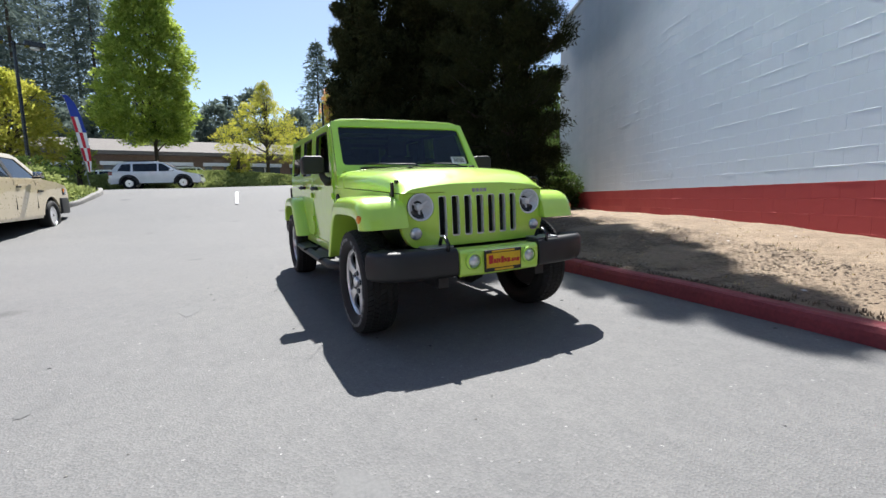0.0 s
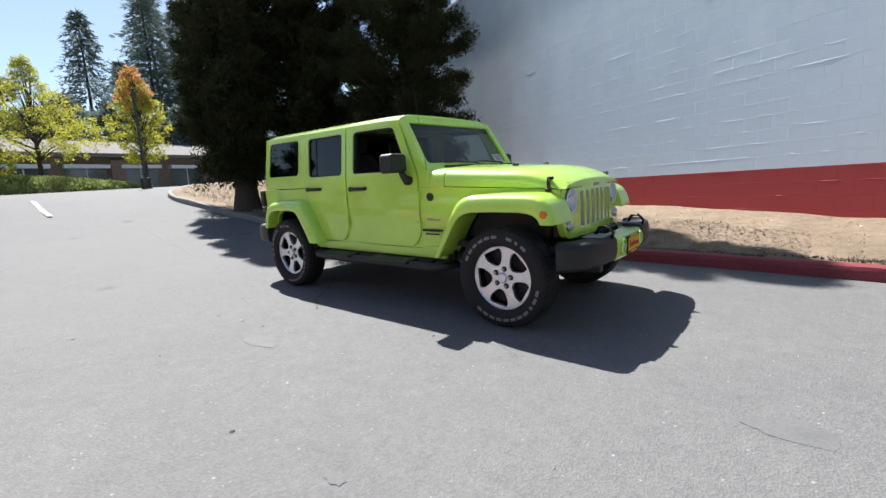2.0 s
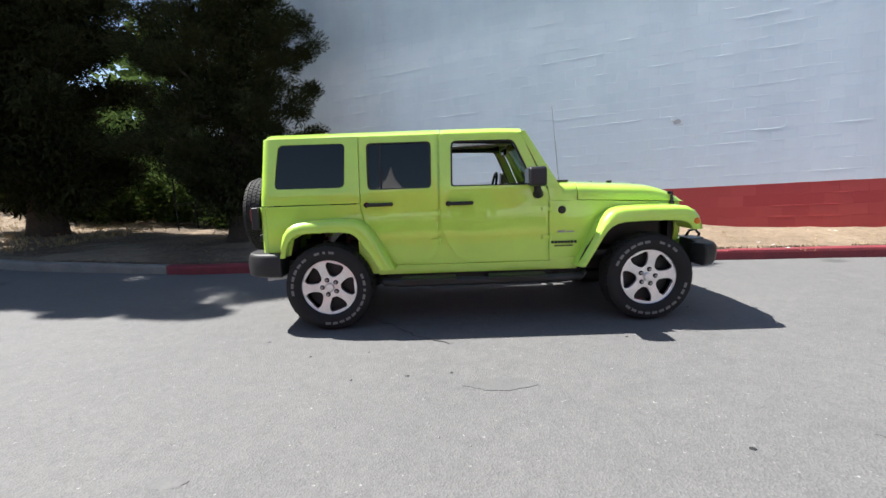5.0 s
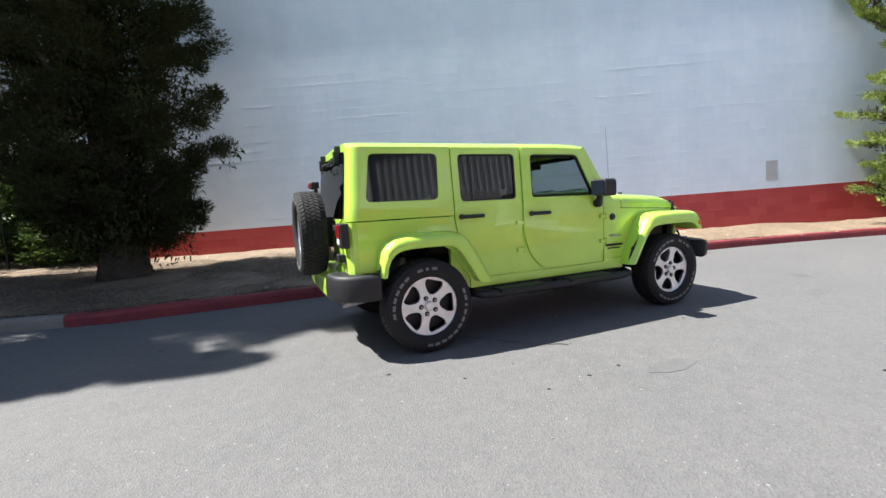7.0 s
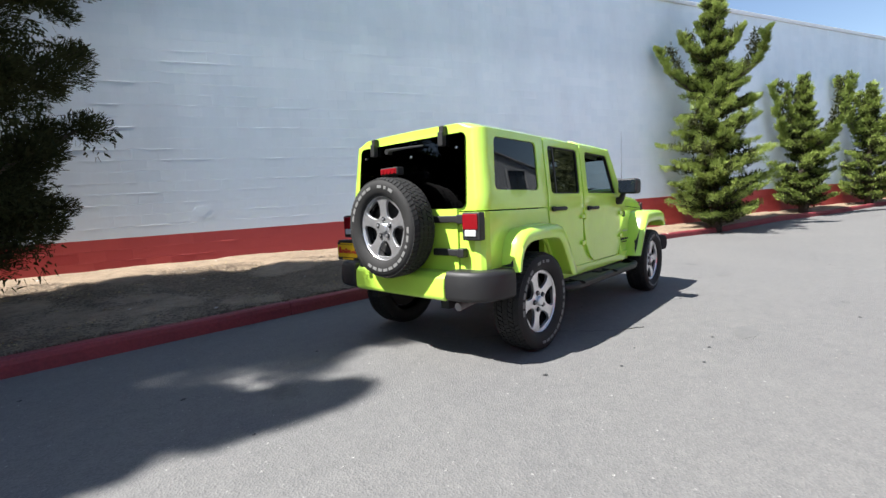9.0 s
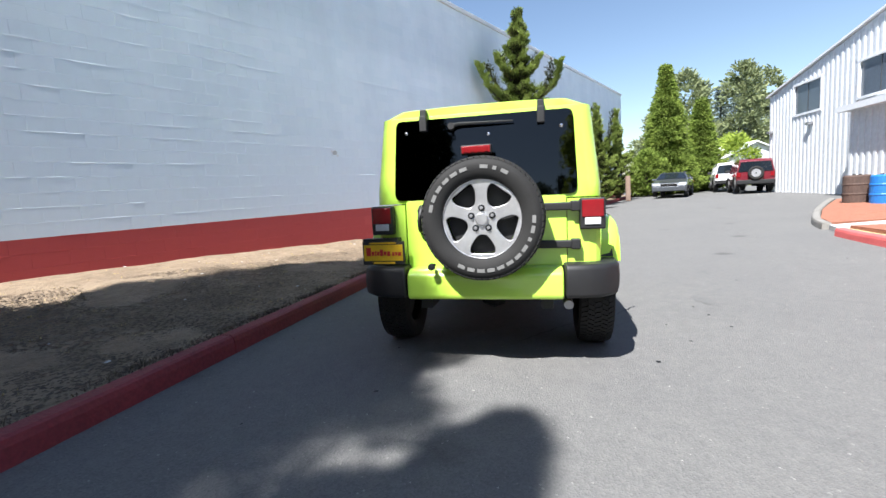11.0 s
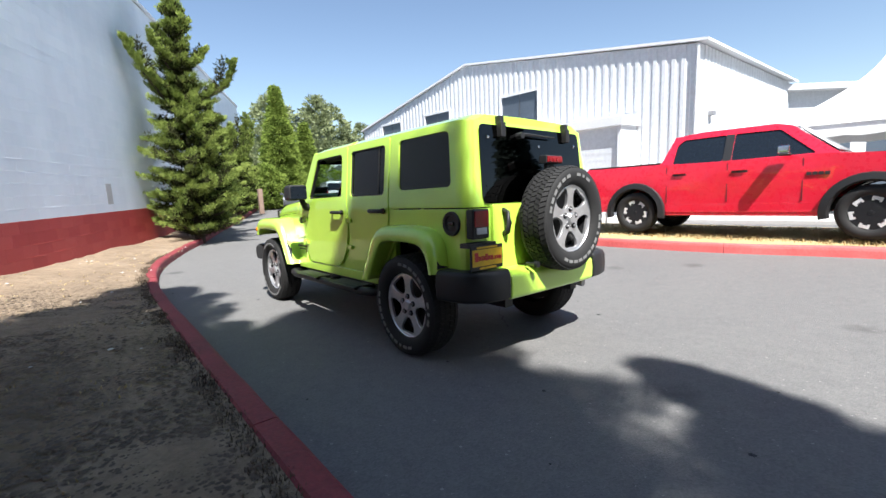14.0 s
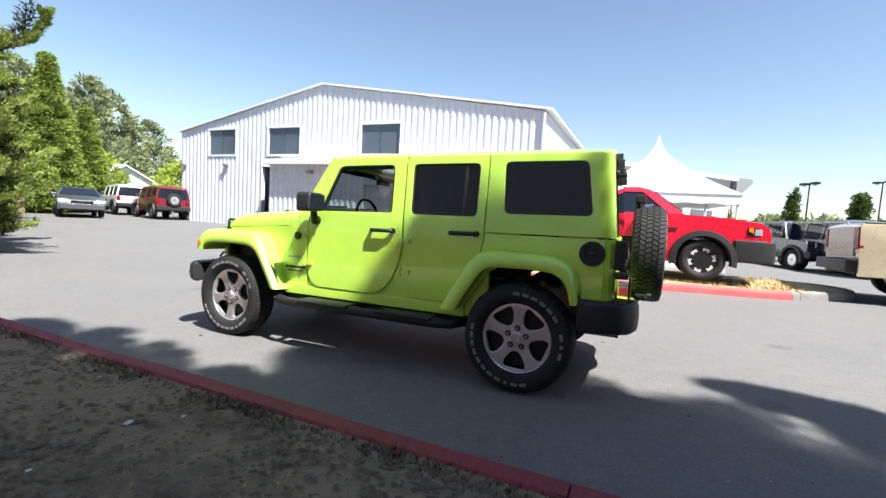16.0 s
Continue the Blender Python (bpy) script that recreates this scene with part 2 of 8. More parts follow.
BIN_GREY = plain("grey_plastic", (0.16, 0.19, 0.22), 0.5)
MULCH = surface("red_mulch", (0.20, 0.075, 0.045), (0.34, 0.14, 0.085), 6, 0.95, fine=40, strength=0.8, distance=0.02)
DRY_GRASS = surface("dry_grass", (0.34, 0.24, 0.11), (0.50, 0.40, 0.20), 2.0, 0.95, fine=50, strength=0.8, distance=0.02)
LAWN = surface("lawn", (0.07, 0.12, 0.025), (0.15, 0.20, 0.05), 1.5, 0.95, fine=30, strength=0.8, distance=0.03)
LINE_PAINT = surface("worn_line_paint", (0.55, 0.55, 0.53), (0.75, 0.75, 0.73), 5, 0.7)
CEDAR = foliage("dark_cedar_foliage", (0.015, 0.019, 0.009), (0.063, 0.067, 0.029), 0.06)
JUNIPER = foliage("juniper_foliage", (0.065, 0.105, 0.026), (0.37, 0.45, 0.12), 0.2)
ARBOR = foliage("arborvitae_foliage", (0.085, 0.135, 0.028), (0.25, 0.32, 0.07), 0.25)
MAPLE = foliage("maple_foliage", (0.16, 0.24, 0.035), (0.48, 0.56, 0.12), 0.55)
YELLOW_LEAF = foliage("yellow_foliage", (0.28, 0.31, 0.04), (0.60, 0.55, 0.11), 0.5)
ORANGE_LEAF = foliage("orange_foliage", (0.42, 0.27, 0.08), (0.66, 0.30, 0.14), 0.5)
# Distance haze is mixed into the fir and far-woods leaf colours.
HAZED_FIR = foliage("hazed_fir_foliage", (0.085, 0.12, 0.105), (0.21, 0.25, 0.21), 0.35)
WOODS = foliage("far_woods_foliage", (0.13, 0.17, 0.10), (0.33, 0.36, 0.18), 0.3)
HEDGE = foliage("groundcover_foliage", (0.17, 0.22, 0.06), (0.42, 0.46, 0.18), 0.4)
SHRUB = foliage("shrub_foliage", (0.035, 0.065, 0.02), (0.13, 0.18, 0.05), 0.3)


# ---- building blocks ----
def part(name, bm, mat, parent, label="", bevel=0.0, smooth=False, segments=2, angle=35):
    """One bmesh as ONE mesh object under a thing or a part."""
    me = bpy.data.meshes.new(name)
    bmesh.ops.recalc_face_normals(bm, faces=bm.faces)
    bm.to_mesh(me)
    bm.free()
    return part_mesh(name, me, mat, parent, label, bevel, smooth, segments, angle)


def part_mesh(name, me, mat, parent, label="", bevel=0.0, smooth=False, segments=2, angle=35):
    if not me.materials:
        for one in (mat if isinstance(mat, (list, tuple)) else (mat,)):
            me.materials.append(one)
    ob = new(name, me)
    if parent:
        ob.parent = parent
    if smooth:
        for f in me.polygons:
            f.use_smooth = True
    if bevel:
        b = ob.modifiers.new("bevel", "BEVEL")
        b.width, b.segments, b.limit_method, b.angle_limit = bevel, segments, "ANGLE", radians(angle)
        b.harden_normals = False
        for f in me.polygons:
            f.use_smooth = True
        w = ob.modifiers.new("normals", "WEIGHTED_NORMAL")
        w.keep_sharp = True
    if label:
        ob["label"] = label
    return ob


def thing(name, m, label, category, group="", kind=""):
    ob = new(name)
    ob.empty_display_size = 0.2
    ob.matrix_world = m
    return tagged(ob, label, category, group, kind)


def box(bm, x0, x1, y0, y1, z0, z1, m=None):
    vs = [bm.verts.new((x, y, z)) for x in (x0, x1) for y in (y0, y1) for z in (z0, z1)]
    if m is not None:
        for v in vs:
            v.co = m @ v.co
    for f in ((0, 1, 3, 2), (4, 6, 7, 5), (0, 4, 5, 1), (2, 3, 7, 6), (0, 2, 6, 4), (1, 5, 7, 3)):
        bm.faces.new([vs[i] for i in f])
    return vs


def loft(bm, rings, closed=True, caps=True):
    """Skin between rings of as many points each."""
    rows = [[bm.verts.new(p) for p in r] for r in rings]
    n = len(rows[0])
    for a, b in zip(rows, rows[1:]):
        for i in range(n if closed else n - 1):
            j = (i + 1) % n
            bm.faces.new((a[i], a[j], b[j], b[i]))
    if caps and closed:
        bm.faces.new(rows[0][::-1])
        bm.faces.new(rows[-1])
    return rows


def tube(bm, path, radii, sides=8, caps=True):
    """A round bar along a path."""
    path = [Vector(p) for p in path]
    if isinstance(radii, (int, float)):
        radii = [radii] * len(path)
    rings = []
    up = Vector((0.31, 0.17, 0.93))
    for i, p in enumerate(path):
        d = (path[min(i + 1, len(path) - 1)] - path[max(i - 1, 0)]).normalized()
        if abs(d.dot(up)) > 0.97:
            up = Vector((0.9, 0.3, 0.1))
        a = d.cross(up).normalized()
        b = d.cross(a)
        rings.append([p + radii[i] * (math.cos(2 * math.pi * k / sides) * a + math.sin(2 * math.pi * k / sides) * b) for k in range(sides)])
    loft(bm, rings, True, caps)


def lathe(bm, profile, sides=32, axis="y", m=None, open_ends=False):
    """Profile of (radius, along) turned round an axis; a radius of 0 closes it."""
    rows = []
    for r, h in profile:
        row = []
        for k in range(sides):
            a = 2 * math.pi * k / sides
            c, s = r * math.cos(a), r * math.sin(a)
            v = Vector((c, h, s)) if axis == "y" else Vector((c, s, h)) if axis == "z" else Vector((h, c, s))
            row.append(bm.verts.new(m @ v if m is not None else v))
        rows.append(row)
    for a, b in zip(rows, rows[1:]):
        for k in range(sides):
            j = (k + 1) % sides
            bm.faces.new((a[k], a[j], b[j], b[k]))
    if profile[0][0] > 0.0 and not open_ends:
        bm.faces.new(rows[0][::-1])
    if profile[-1][0] > 0.0 and not open_ends:
        bm.faces.new(rows[-1])
    bmesh.ops.remove_doubles(bm, verts=bm.verts, dist=1e-5)


def rounded(points, radius, steps=4):
    """A polygon with its corners rounded; radius: one, or one for each corner."""
    out, n = [], len(points)
    for i in range(n):
        p, a, b = Vector(points[i]), Vector(points[i - 1]), Vector(points[(i + 1) % n])
        r = radius[i] if isinstance(radius, (list, tuple)) else radius
        if r <= 0:
            out.append(tuple(p))
            continue
        u, v = (a - p), (b - p)
        d = min(r, u.length * 0.48, v.length * 0.48)
        s, e = p + u.normalized() * d, p + v.normalized() * d
        for k in range(steps + 1):
            t = k / steps
            out.append(tuple((1 - t) ** 2 * s + 2 * t * (1 - t) * p + t * t * e))
    return out


def sheet(bm, outline, holes=(), cuts=(), turn=None, thickness=0.03, way=None):
    """A plate from a flat outline with holes: cut along the lines named, bent by turn(u, v, w) and given a thickness."""
    edges = []
    for loop in (outline, *holes):
        vs = [bm.verts.new((p[0], p[1], 0)) for p in loop]
        edges += [bm.edges.new((vs[i], vs[(i + 1) % len(vs)])) for i in range(len(vs))]
    bmesh.ops.triangle_fill(bm, use_beauty=True, edges=edges, normal=(0, 0, 1))
    for axis, at in cuts:
        geom = list(bm.verts) + list(bm.edges) + list(bm.faces)
        co, no = ((at, 0, 0), (1, 0, 0)) if axis == "u" else ((0, at, 0), (0, 1, 0))
        bmesh.ops.bisect_plane(bm, geom=geom, plane_co=co, plane_no=no)
    front = list(bm.faces)
    ext = bmesh.ops.extrude_face_region(bm, geom=front)
    back = {g for g in ext["geom"] if isinstance(g, bmesh.types.BMVert)}
    for v in bm.verts:
        w = thickness if v in back else 0.0
        v.co = turn(v.co.x, v.co.y, w)


def circle(u, v, r, n=20):
    return [(u + r * math.cos(2 * math.pi * k / n), v + r * math.sin(2 * math.pi * k / n)) for k in range(n)]


def mesh_from(name, verts, faces):
    me = bpy.data.meshes.new(name)
    me.from_pydata(verts, [], faces)
    me.update()
    return me


def ring_plate(bm, outer, inner, turn, thickness):
    """A flat frame between two loops of as many points each."""
    rows = [[bm.verts.new(turn(u, v, w)) for u, v in loop] for loop, w in ((outer, 0), (inner, 0), (inner, thickness), (outer, thickness))]
    n = len(outer)
    for a, b in zip(rows, rows[1:] + rows[:1]):
        for i in range(n):
            j = (i + 1) % n
            bm.faces.new((a[i], a[j], b[j], b[i]))


# ---- the lie of the land ----
def along(x, table):
    for (a, za), (b, zb) in zip(table, table[1:]):
        if x <= b:
            t = min(1, max(0, (x - a) / (b - a)))
            return za + (zb - za) * (t * t * (3 - 2 * t) * 0.5 + t * 0.5)
    return table[-1][1]


RISE_X = [(-60, 1.6), (-24, 1.42), (-17.5, 1.28), (-15.5, 1.10), (-13.5, 0.80), (-10, 0.32), (-7, 0.10), (-4.5, 0.0), (4, 0.0), (10, 0.13), (14, 0.36), (20, 0.55), (30, 0.74), (60, 1.6)]
RISE_Y = [(-40, 0.95), (-16, 0.42), (-12, 0.29), (-9, 0.24), (-6.5, 0.185), (-5.5, 0.14), (-3.2, 0.0), (40, 0.0)]

SIDE_X = [(-30, 0.3), (-9, 0.15), (-5, 1.0), (60, 1.0)]


def lie(x, y):
    return along(x, RISE_X) + along(y, RISE_Y) * along(x, SIDE_X)


def site(x, y, up=0.0):
    """A place on the ground, in the road's frame, as a point of the world."""
    return LEAN @ Vector((x, y, lie(x, y) + up))


def upright(x, y, turn=0.0, up=0.0):
    return Matrix.Translation(site(x, y, up)) @ pose(0, 0, 0, 0, 0, turn)


def parked(x, y, turn=0.0, up=0.0):
    return Matrix.Translation(site(x, y, up)) @ LEAN @ pose(0, 0, 0, 0, 0, turn)


def ground_sheet():
    xs = sorted({round(v, 2) for v in [-900, -500, -250, -130, -90, *np.arange(-60, 60.1, 1.5), 90, 130, 250, 500, 900]})
    verts = [tuple(site(x, y)) for x in xs for y in xs]
    n = len(xs)
    faces = [(i * n + j, (i + 1) * n + j, (i + 1) * n + j + 1, i * n + j + 1) for i in range(n - 1) for j in range(n - 1)]
    ob = part_mesh("ground", mesh_from("ground", verts, faces), ASPHALT, None, smooth=True)
    return tagged(ob, "worn light-grey asphalt road and car park", "road", kind="structure")


ground_sheet()


# ---- kerbs ----
def spline(points, step=0.25):
    out = []
    pts = [Vector(p) for p in points]
    for i in range(len(pts) - 1):
        p0, p1, p2, p3 = pts[max(i - 1, 0)], pts[i], pts[i + 1], pts[min(i + 2, len(pts) - 1)]
        n = max(2, int((p2 - p1).length / step))
        for k in range(n):
            t = k / n
            out.append(0.5 * (2 * p1 + (p2 - p0) * t + (2 * p0 - 5 * p1 + 4 * p2 - p3) * t * t + (3 * p1 - p0 - 3 * p2 + p3) * t ** 3))
    return out + [pts[-1]]


def kerb_run(name, line, mat, parent, width=0.17, height=0.15, side=1, seed=1, length=3.0):
    """Kerb stones end to end along a line; side: on which hand of the line the stone's body lies."""
    rnd = random.Random(seed)
    pts, piece, run = spline(line, 0.2), [], 0.0
    i = 0
    while i < len(pts) - 1:
        piece, run = [pts[i]], 0.0
        goal = length * rnd.uniform(0.85, 1.15)
        while i < len(pts) - 1 and run < goal:
            run += (pts[i + 1] - pts[i]).length
            i += 1
            piece.append(pts[i])
        rings = []
        drop = rnd.uniform(-0.006, 0.006)
        for k, p in enumerate(piece):
            d = (piece[min(k + 1, len(piece) - 1)] - piece[max(k - 1, 0)]).normalized()
            nrm = Vector((-d.y, d.x)) * side
            trim = 0.004 if k == 0 else -0.004 if k == len(piece) - 1 else 0.0
            q = p + d * trim
            w = 0.006 * noise.noise((q.x * 2.3, q.y * 2.3, seed))
            z = height + drop + 0.008 * noise.noise((q.x * 1.1, q.y * 1.1, 5))
            sec = [(-0.015, -0.12), (0.0, z - 0.05), (0.012 + w, z - 0.012), (0.035, z + w), (width - 0.03, z), (width, z - 0.03), (width, -0.12)]
            rings.append([site(*(q + nrm * a), h) for a, h in sec])
        bm = bmesh.new()
        loft(bm, rings)
        part("kerb_stone", bm, mat, parent, bevel=0.0)


KERB = [(-4.95, 2.16), (-3, 2.12), (0, 2.06), (2.5, 1.99), (4.4, 1.83), (6, 1.52), (7.6, 1.0), (9, 0.48), (11, -0.36), (13, -1.22), (16, -2.5), (20, -4.2), (25, -6.2), (30, -8)]
KERB_WEST = [(-19.5, 9.0), (-18.9, 6.6), (-17.8, 4.8), (-16.6, 3.6), (-15.4, 2.78), (-14.2, 2.40), (-12.5, 2.40), (-11.0, 2.53), (-9.0, 2.48), (-7, 2.30), (-4.95, 2.16)]
wall_kerb = tagged(new("kerb_red"), "dark red painted concrete kerb along a dirt verge", "kerb", kind="structure")
kerb_run("kerb", KERB, KERB_RED, wall_kerb, seed=3)
west_kerb = tagged(new("kerb_grey"), "bare grey concrete kerb round the corner of a verge", "kerb", kind="structure")
kerb_run("kerb", KERB_WEST, KERB_GREY, west_kerb, seed=4)
ISLAND = [(-4.9, -5.98), (-3.2, -5.82), (-1.5, -5.55), (0.6, -5.5), (3.0, -5.75), (4.7, -6.05)]
NOSE = [(5.75, -6.42), (7, -6.9), (9.5, -8.3), (11.5, -9.6), (12.6, -10.4)]
island_kerb = tagged(new("kerb_coral"), "faded coral-red painted kerb along a dry grass island", "kerb", kind="structure")
kerb_run("kerb", ISLAND, KERB_CORAL, island_kerb, side=-1, seed=5)
ISLAND_END = [(-4.9, -8.2), (-5.75, -7.9), (-6.15, -7.2), (-5.85, -6.45), (-4.9, -5.98)]
end_kerb = tagged(new("kerb_end"), "bare grey kerb round the end of a grass island", "kerb", kind="structure")
kerb_run("kerb", ISLAND_END, KERB_GREY, end_kerb, side=-1, seed=6)
nose_kerb = tagged(new("kerb_nose"), "bare pale kerb round a mulch bed by the building", "kerb", kind="structure")
kerb_run("kerb", NOSE, KERB_GREY, nose_kerb, side=-1, seed=9)

# ---- dirt verge between kerb and wall ----
WALL_A, WALL_B = Vector((-7.6, 9.46)), Vector((27.0, -6.34))
WALL_DIR = (WALL_B - WALL_A).normalized()
WALL_N = Vector((WALL_DIR.y, -WALL_DIR.x))          # towards the road


def wall_at(x):
    return WALL_A.y + (x - WALL_A.x) * WALL_DIR.y / WALL_DIR.x


FOOT = [(-16, 0.25), (-8, 0.12), (-6.3, 0.18), (-4.4, 0.25), (-1.5, 0.36), (0, 0.40), (2, 0.39), (4, 0.34), (7, 0.27), (12, 0.20), (20, 0.20), (30, 0.2)]


def verge():
    line = spline(KERB_WEST[:-1] + KERB, 0.2)
    line = [p for p in line if p.x < 27.2 and not (p.x < -13 and p.y > 8.0)]
    cols = 16
    verts, faces = [], []
    for p in line:
        end = Vector((p.x + 0.3, wall_at(p.x + 0.3) + 0.12)) if p.x > -7.8 else Vector((p.x + 1.2, 17.0))
        nd = (end - p).normalized()
        a = p + nd * 0.13
        for c in range(cols):
            f = c / (cols - 1)
            q = a + (end - a) * f
            base = 0.135
            foot = max(0.16, along(q.x, FOOT))
            s = f * f * (3 - 2 * f)
            h = base * (1 - s) + foot * s
            if 0 < c:
                h += 0.05 * noise.noise((q.x * 0.8, q.y * 0.8, 2)) + 0.022 * noise.noise((q.x * 3.1, q.y * 3.1, 7))
            verts.append(tuple(site(q.x, q.y, h)))
    for i in range(len(line) - 1):
        for c in range(cols - 1):
            k = i * cols + c
            faces.append((k, k + cols, k + cols + 1, k + 1))
    ob = part_mesh("verge", mesh_from("verge", verts, faces), DIRT, None, smooth=True)
    tagged(ob, "bare dry brown dirt verge sloping up to the wall", "verge", kind="structure")


verge()


def verge_height(x, y):
    """Ground height over the road's sheet on the verge, at about that place."""
    yk = 2.1 if x < 3 else 1.5 if x < 7 else wall_at(x) - 1.3
    f = min(1, max(0, (y - yk) / max(0.5, wall_at(x) - yk)))
    s = f * f * (3 - 2 * f)
    return 0.135 * (1 - s) + max(0.16, along(x, FOOT)) * s


def scatter(name, count, place, size, mat, label, category, seed, flat=0.4):
    """Many small stones or chips, past counting, in one mesh."""
    rnd = random.Random(seed)
    verts, faces = [], []
    for _ in range(count):
        x, y, up = place(rnd)
        c = site(x, y, up)
        r = size * rnd.uniform(0.5, 1.6)
        k0 = len(verts)
        a0 = rnd.uniform(0, 6.28)
        for k in range(5):
            a = a0 + k * 1.2566
            q = r * rnd.uniform(0.7, 1.2)
            verts.append((c.x + q * math.cos(a), c.y + q * math.sin(a), c.z - r * 0.15))
        verts.append((c.x + r * 0.2, c.y, c.z + r * flat))
        faces += [(k0 + k, k0 + (k + 1) % 5, k0 + 5) for k in range(5)]
    ob = part_mesh(name, mesh_from(name, verts, faces), mat, None)
    return tagged(ob, label, category, kind="stuff")


def on_verge(rnd):
    x = rnd.uniform(-6, 9)
    y = rnd.uniform(2.4 if x < 4 else 1.9 - (x - 4) * 0.28, wall_at(x) - 0.15)
    return x, y, verge_height(x, y) + 0.012


def kerb_back(x):
    """Where the verge begins, behind the kerb."""
    line = KERB_WEST[:-1] + KERB
    for (ax, ay), (bx, by) in zip(line[2:], line[3:]):
        if x <= bx:
            return ay + (by - ay) * (x - ax) / (bx - ax) + 0.19
    return line[-1][1]


def along_kerb(rnd):
    x = rnd.uniform(-7, 7.5)
    while noise.noise((x * 1.7, 4, 1)) < rnd.uniform(-0.5, 0.3):
        x = rnd.uniform(-7, 7.5)
    y = kerb_back(x) + abs(rnd.gauss(0, 0.05)) - 0.02
    return x, y, verge_height(x, y) + 0.004


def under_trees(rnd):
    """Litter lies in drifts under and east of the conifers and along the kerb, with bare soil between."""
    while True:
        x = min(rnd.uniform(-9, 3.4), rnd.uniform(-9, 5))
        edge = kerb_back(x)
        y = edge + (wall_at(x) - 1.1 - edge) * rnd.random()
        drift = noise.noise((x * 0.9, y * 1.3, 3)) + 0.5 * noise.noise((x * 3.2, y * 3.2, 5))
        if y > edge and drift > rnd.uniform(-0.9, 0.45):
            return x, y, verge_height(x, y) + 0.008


def on_road(rnd):
    return rnd.uniform(-7, 7), rnd.uniform(-5.3, 1.95), 0.004


scatter("verge_pebbles", 700, on_verge, 0.007, DIRT, "small dry clods and pebbles on the verge", "pebbles", 11)
# Dark litter is kept to the shaded ground, where it also deepens the shade.
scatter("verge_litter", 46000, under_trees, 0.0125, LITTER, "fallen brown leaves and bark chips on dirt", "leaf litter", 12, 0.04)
scatter("pale_chips", 50, on_verge, 0.020, CONCRETE, "scattered pale chips and paper scraps on dirt", "litter", 13, 0.25)
scatter("road_grit", 260, on_road, 0.0055, KERB_GREY, "loose pale grit on the asphalt", "grit", 14)
scatter("road_specks", 70, on_road, 0.013, BLACK_PLASTIC, "small dark specks on the asphalt", "specks", 15, 0.2)


def grass_tufts(name, count, place, height, mat, label, seed):
    rnd = random.Random(seed)
    verts, faces = [], []
    for _ in range(count):
        x, y, up = place(rnd)
        c = site(x, y, up)
        for _ in range(5):
            a, l, h = rnd.uniform(0, 6.28), rnd.uniform(0.1, 0.7) * height, rnd.uniform(0.5, 1.2) * height
            dx, dy = math.cos(a), math.sin(a)
            o = Vector((c.x + rnd.uniform(-0.05, 0.05), c.y + rnd.uniform(-0.05, 0.05), c.z - 0.01))
            k = len(verts)
            w = 0.006
            verts += [tuple(o + Vector((-dy * w, dx * w, 0))), tuple(o + Vector((dy * w, -dx * w, 0))), tuple(o + Vector((dx * l, dy * l, h)))]
            faces.append((k, k + 1, k + 2))
    return tagged(part_mesh(name, mesh_from(name, verts, faces), mat, None), label, "grass", kind="stuff")


grass_tufts("verge_grass", 350, on_verge, 0.022, DRY_GRASS, "sparse dry straw-coloured grass on dirt", 21)


grass_tufts("kerb_weeds", 1100, along_kerb, 0.032, LITTER, "dead brown weeds along the back of the kerb", 24)


def on_verge_west(rnd):
    x = rnd.uniform(-16.5, -8.2)
    y = rnd.uniform(kerb_back(x) + 0.3, 12.0)
    return x, y, 0.16


grass_tufts("verge_west_grass", 3200, on_verge_west, 0.07, DRY_GRASS, "dry straw-coloured grass under the conifers", 23)


# ---- grass island under the red pickup ----
def island():
    near = spline(ISLAND_END + ISLAND[1:], 0.3)
    verts, faces, cols = [], [], 10
    for p in near:
        inner = Vector((min(max(p.x, -4.6), 9.5) * 0.98, -8.6 if p.x > -4.2 else -7.4))
        for c in range(cols):
            f = c / (cols - 1)
            q = p + (inner - p).normalized() * 0.13 if c == 0 else p + (inner - p) * (0.03 + 0.97 * f)
            h = 0.125 + 0.03 * min(1, f * 3) + (0.02 * noise.noise((q.x, q.y, 3)) if c else 0)
            verts.append(tuple(site(q.x, q.y, h)))
    for i in range(len(near) - 1):
        for c in range(cols - 1):
            k = i * cols + c
            faces.append((k, k + cols, k + cols + 1, k + 1))
    ob = part_mesh("island_turf", mesh_from("island_turf", verts, faces), DRY_GRASS, None, smooth=True)
    tagged(ob, "dry yellow grass island between kerb and building", "verge", kind="structure")


island()


def on_island(rnd):
    x = rnd.uniform(-5.2, 2.6)
    return x, rnd.uniform(-8.3, -6.1), 0.15


grass_tufts("island_grass", 2600, on_island, 0.07, DRY_GRASS, "short dry yellow grass on the island", 22)


def flat_patch(name, corners, up, mat, label, category, thick=0.10):
    bm = bmesh.new()
    top = [bm.verts.new(site(x, y, up)) for x, y in corners]
    low = [bm.verts.new(site(x, y, up - thick)) for x, y in corners]
    bm.faces.new(top)
    bm.faces.new(low[::-1])
    for i in range(len(top)):
        j = (i + 1) % len(top)
        bm.faces.new((top[i], low[i], low[j], top[j]))
    return tagged(part(name, bm, mat, None), label, category, kind="structure")


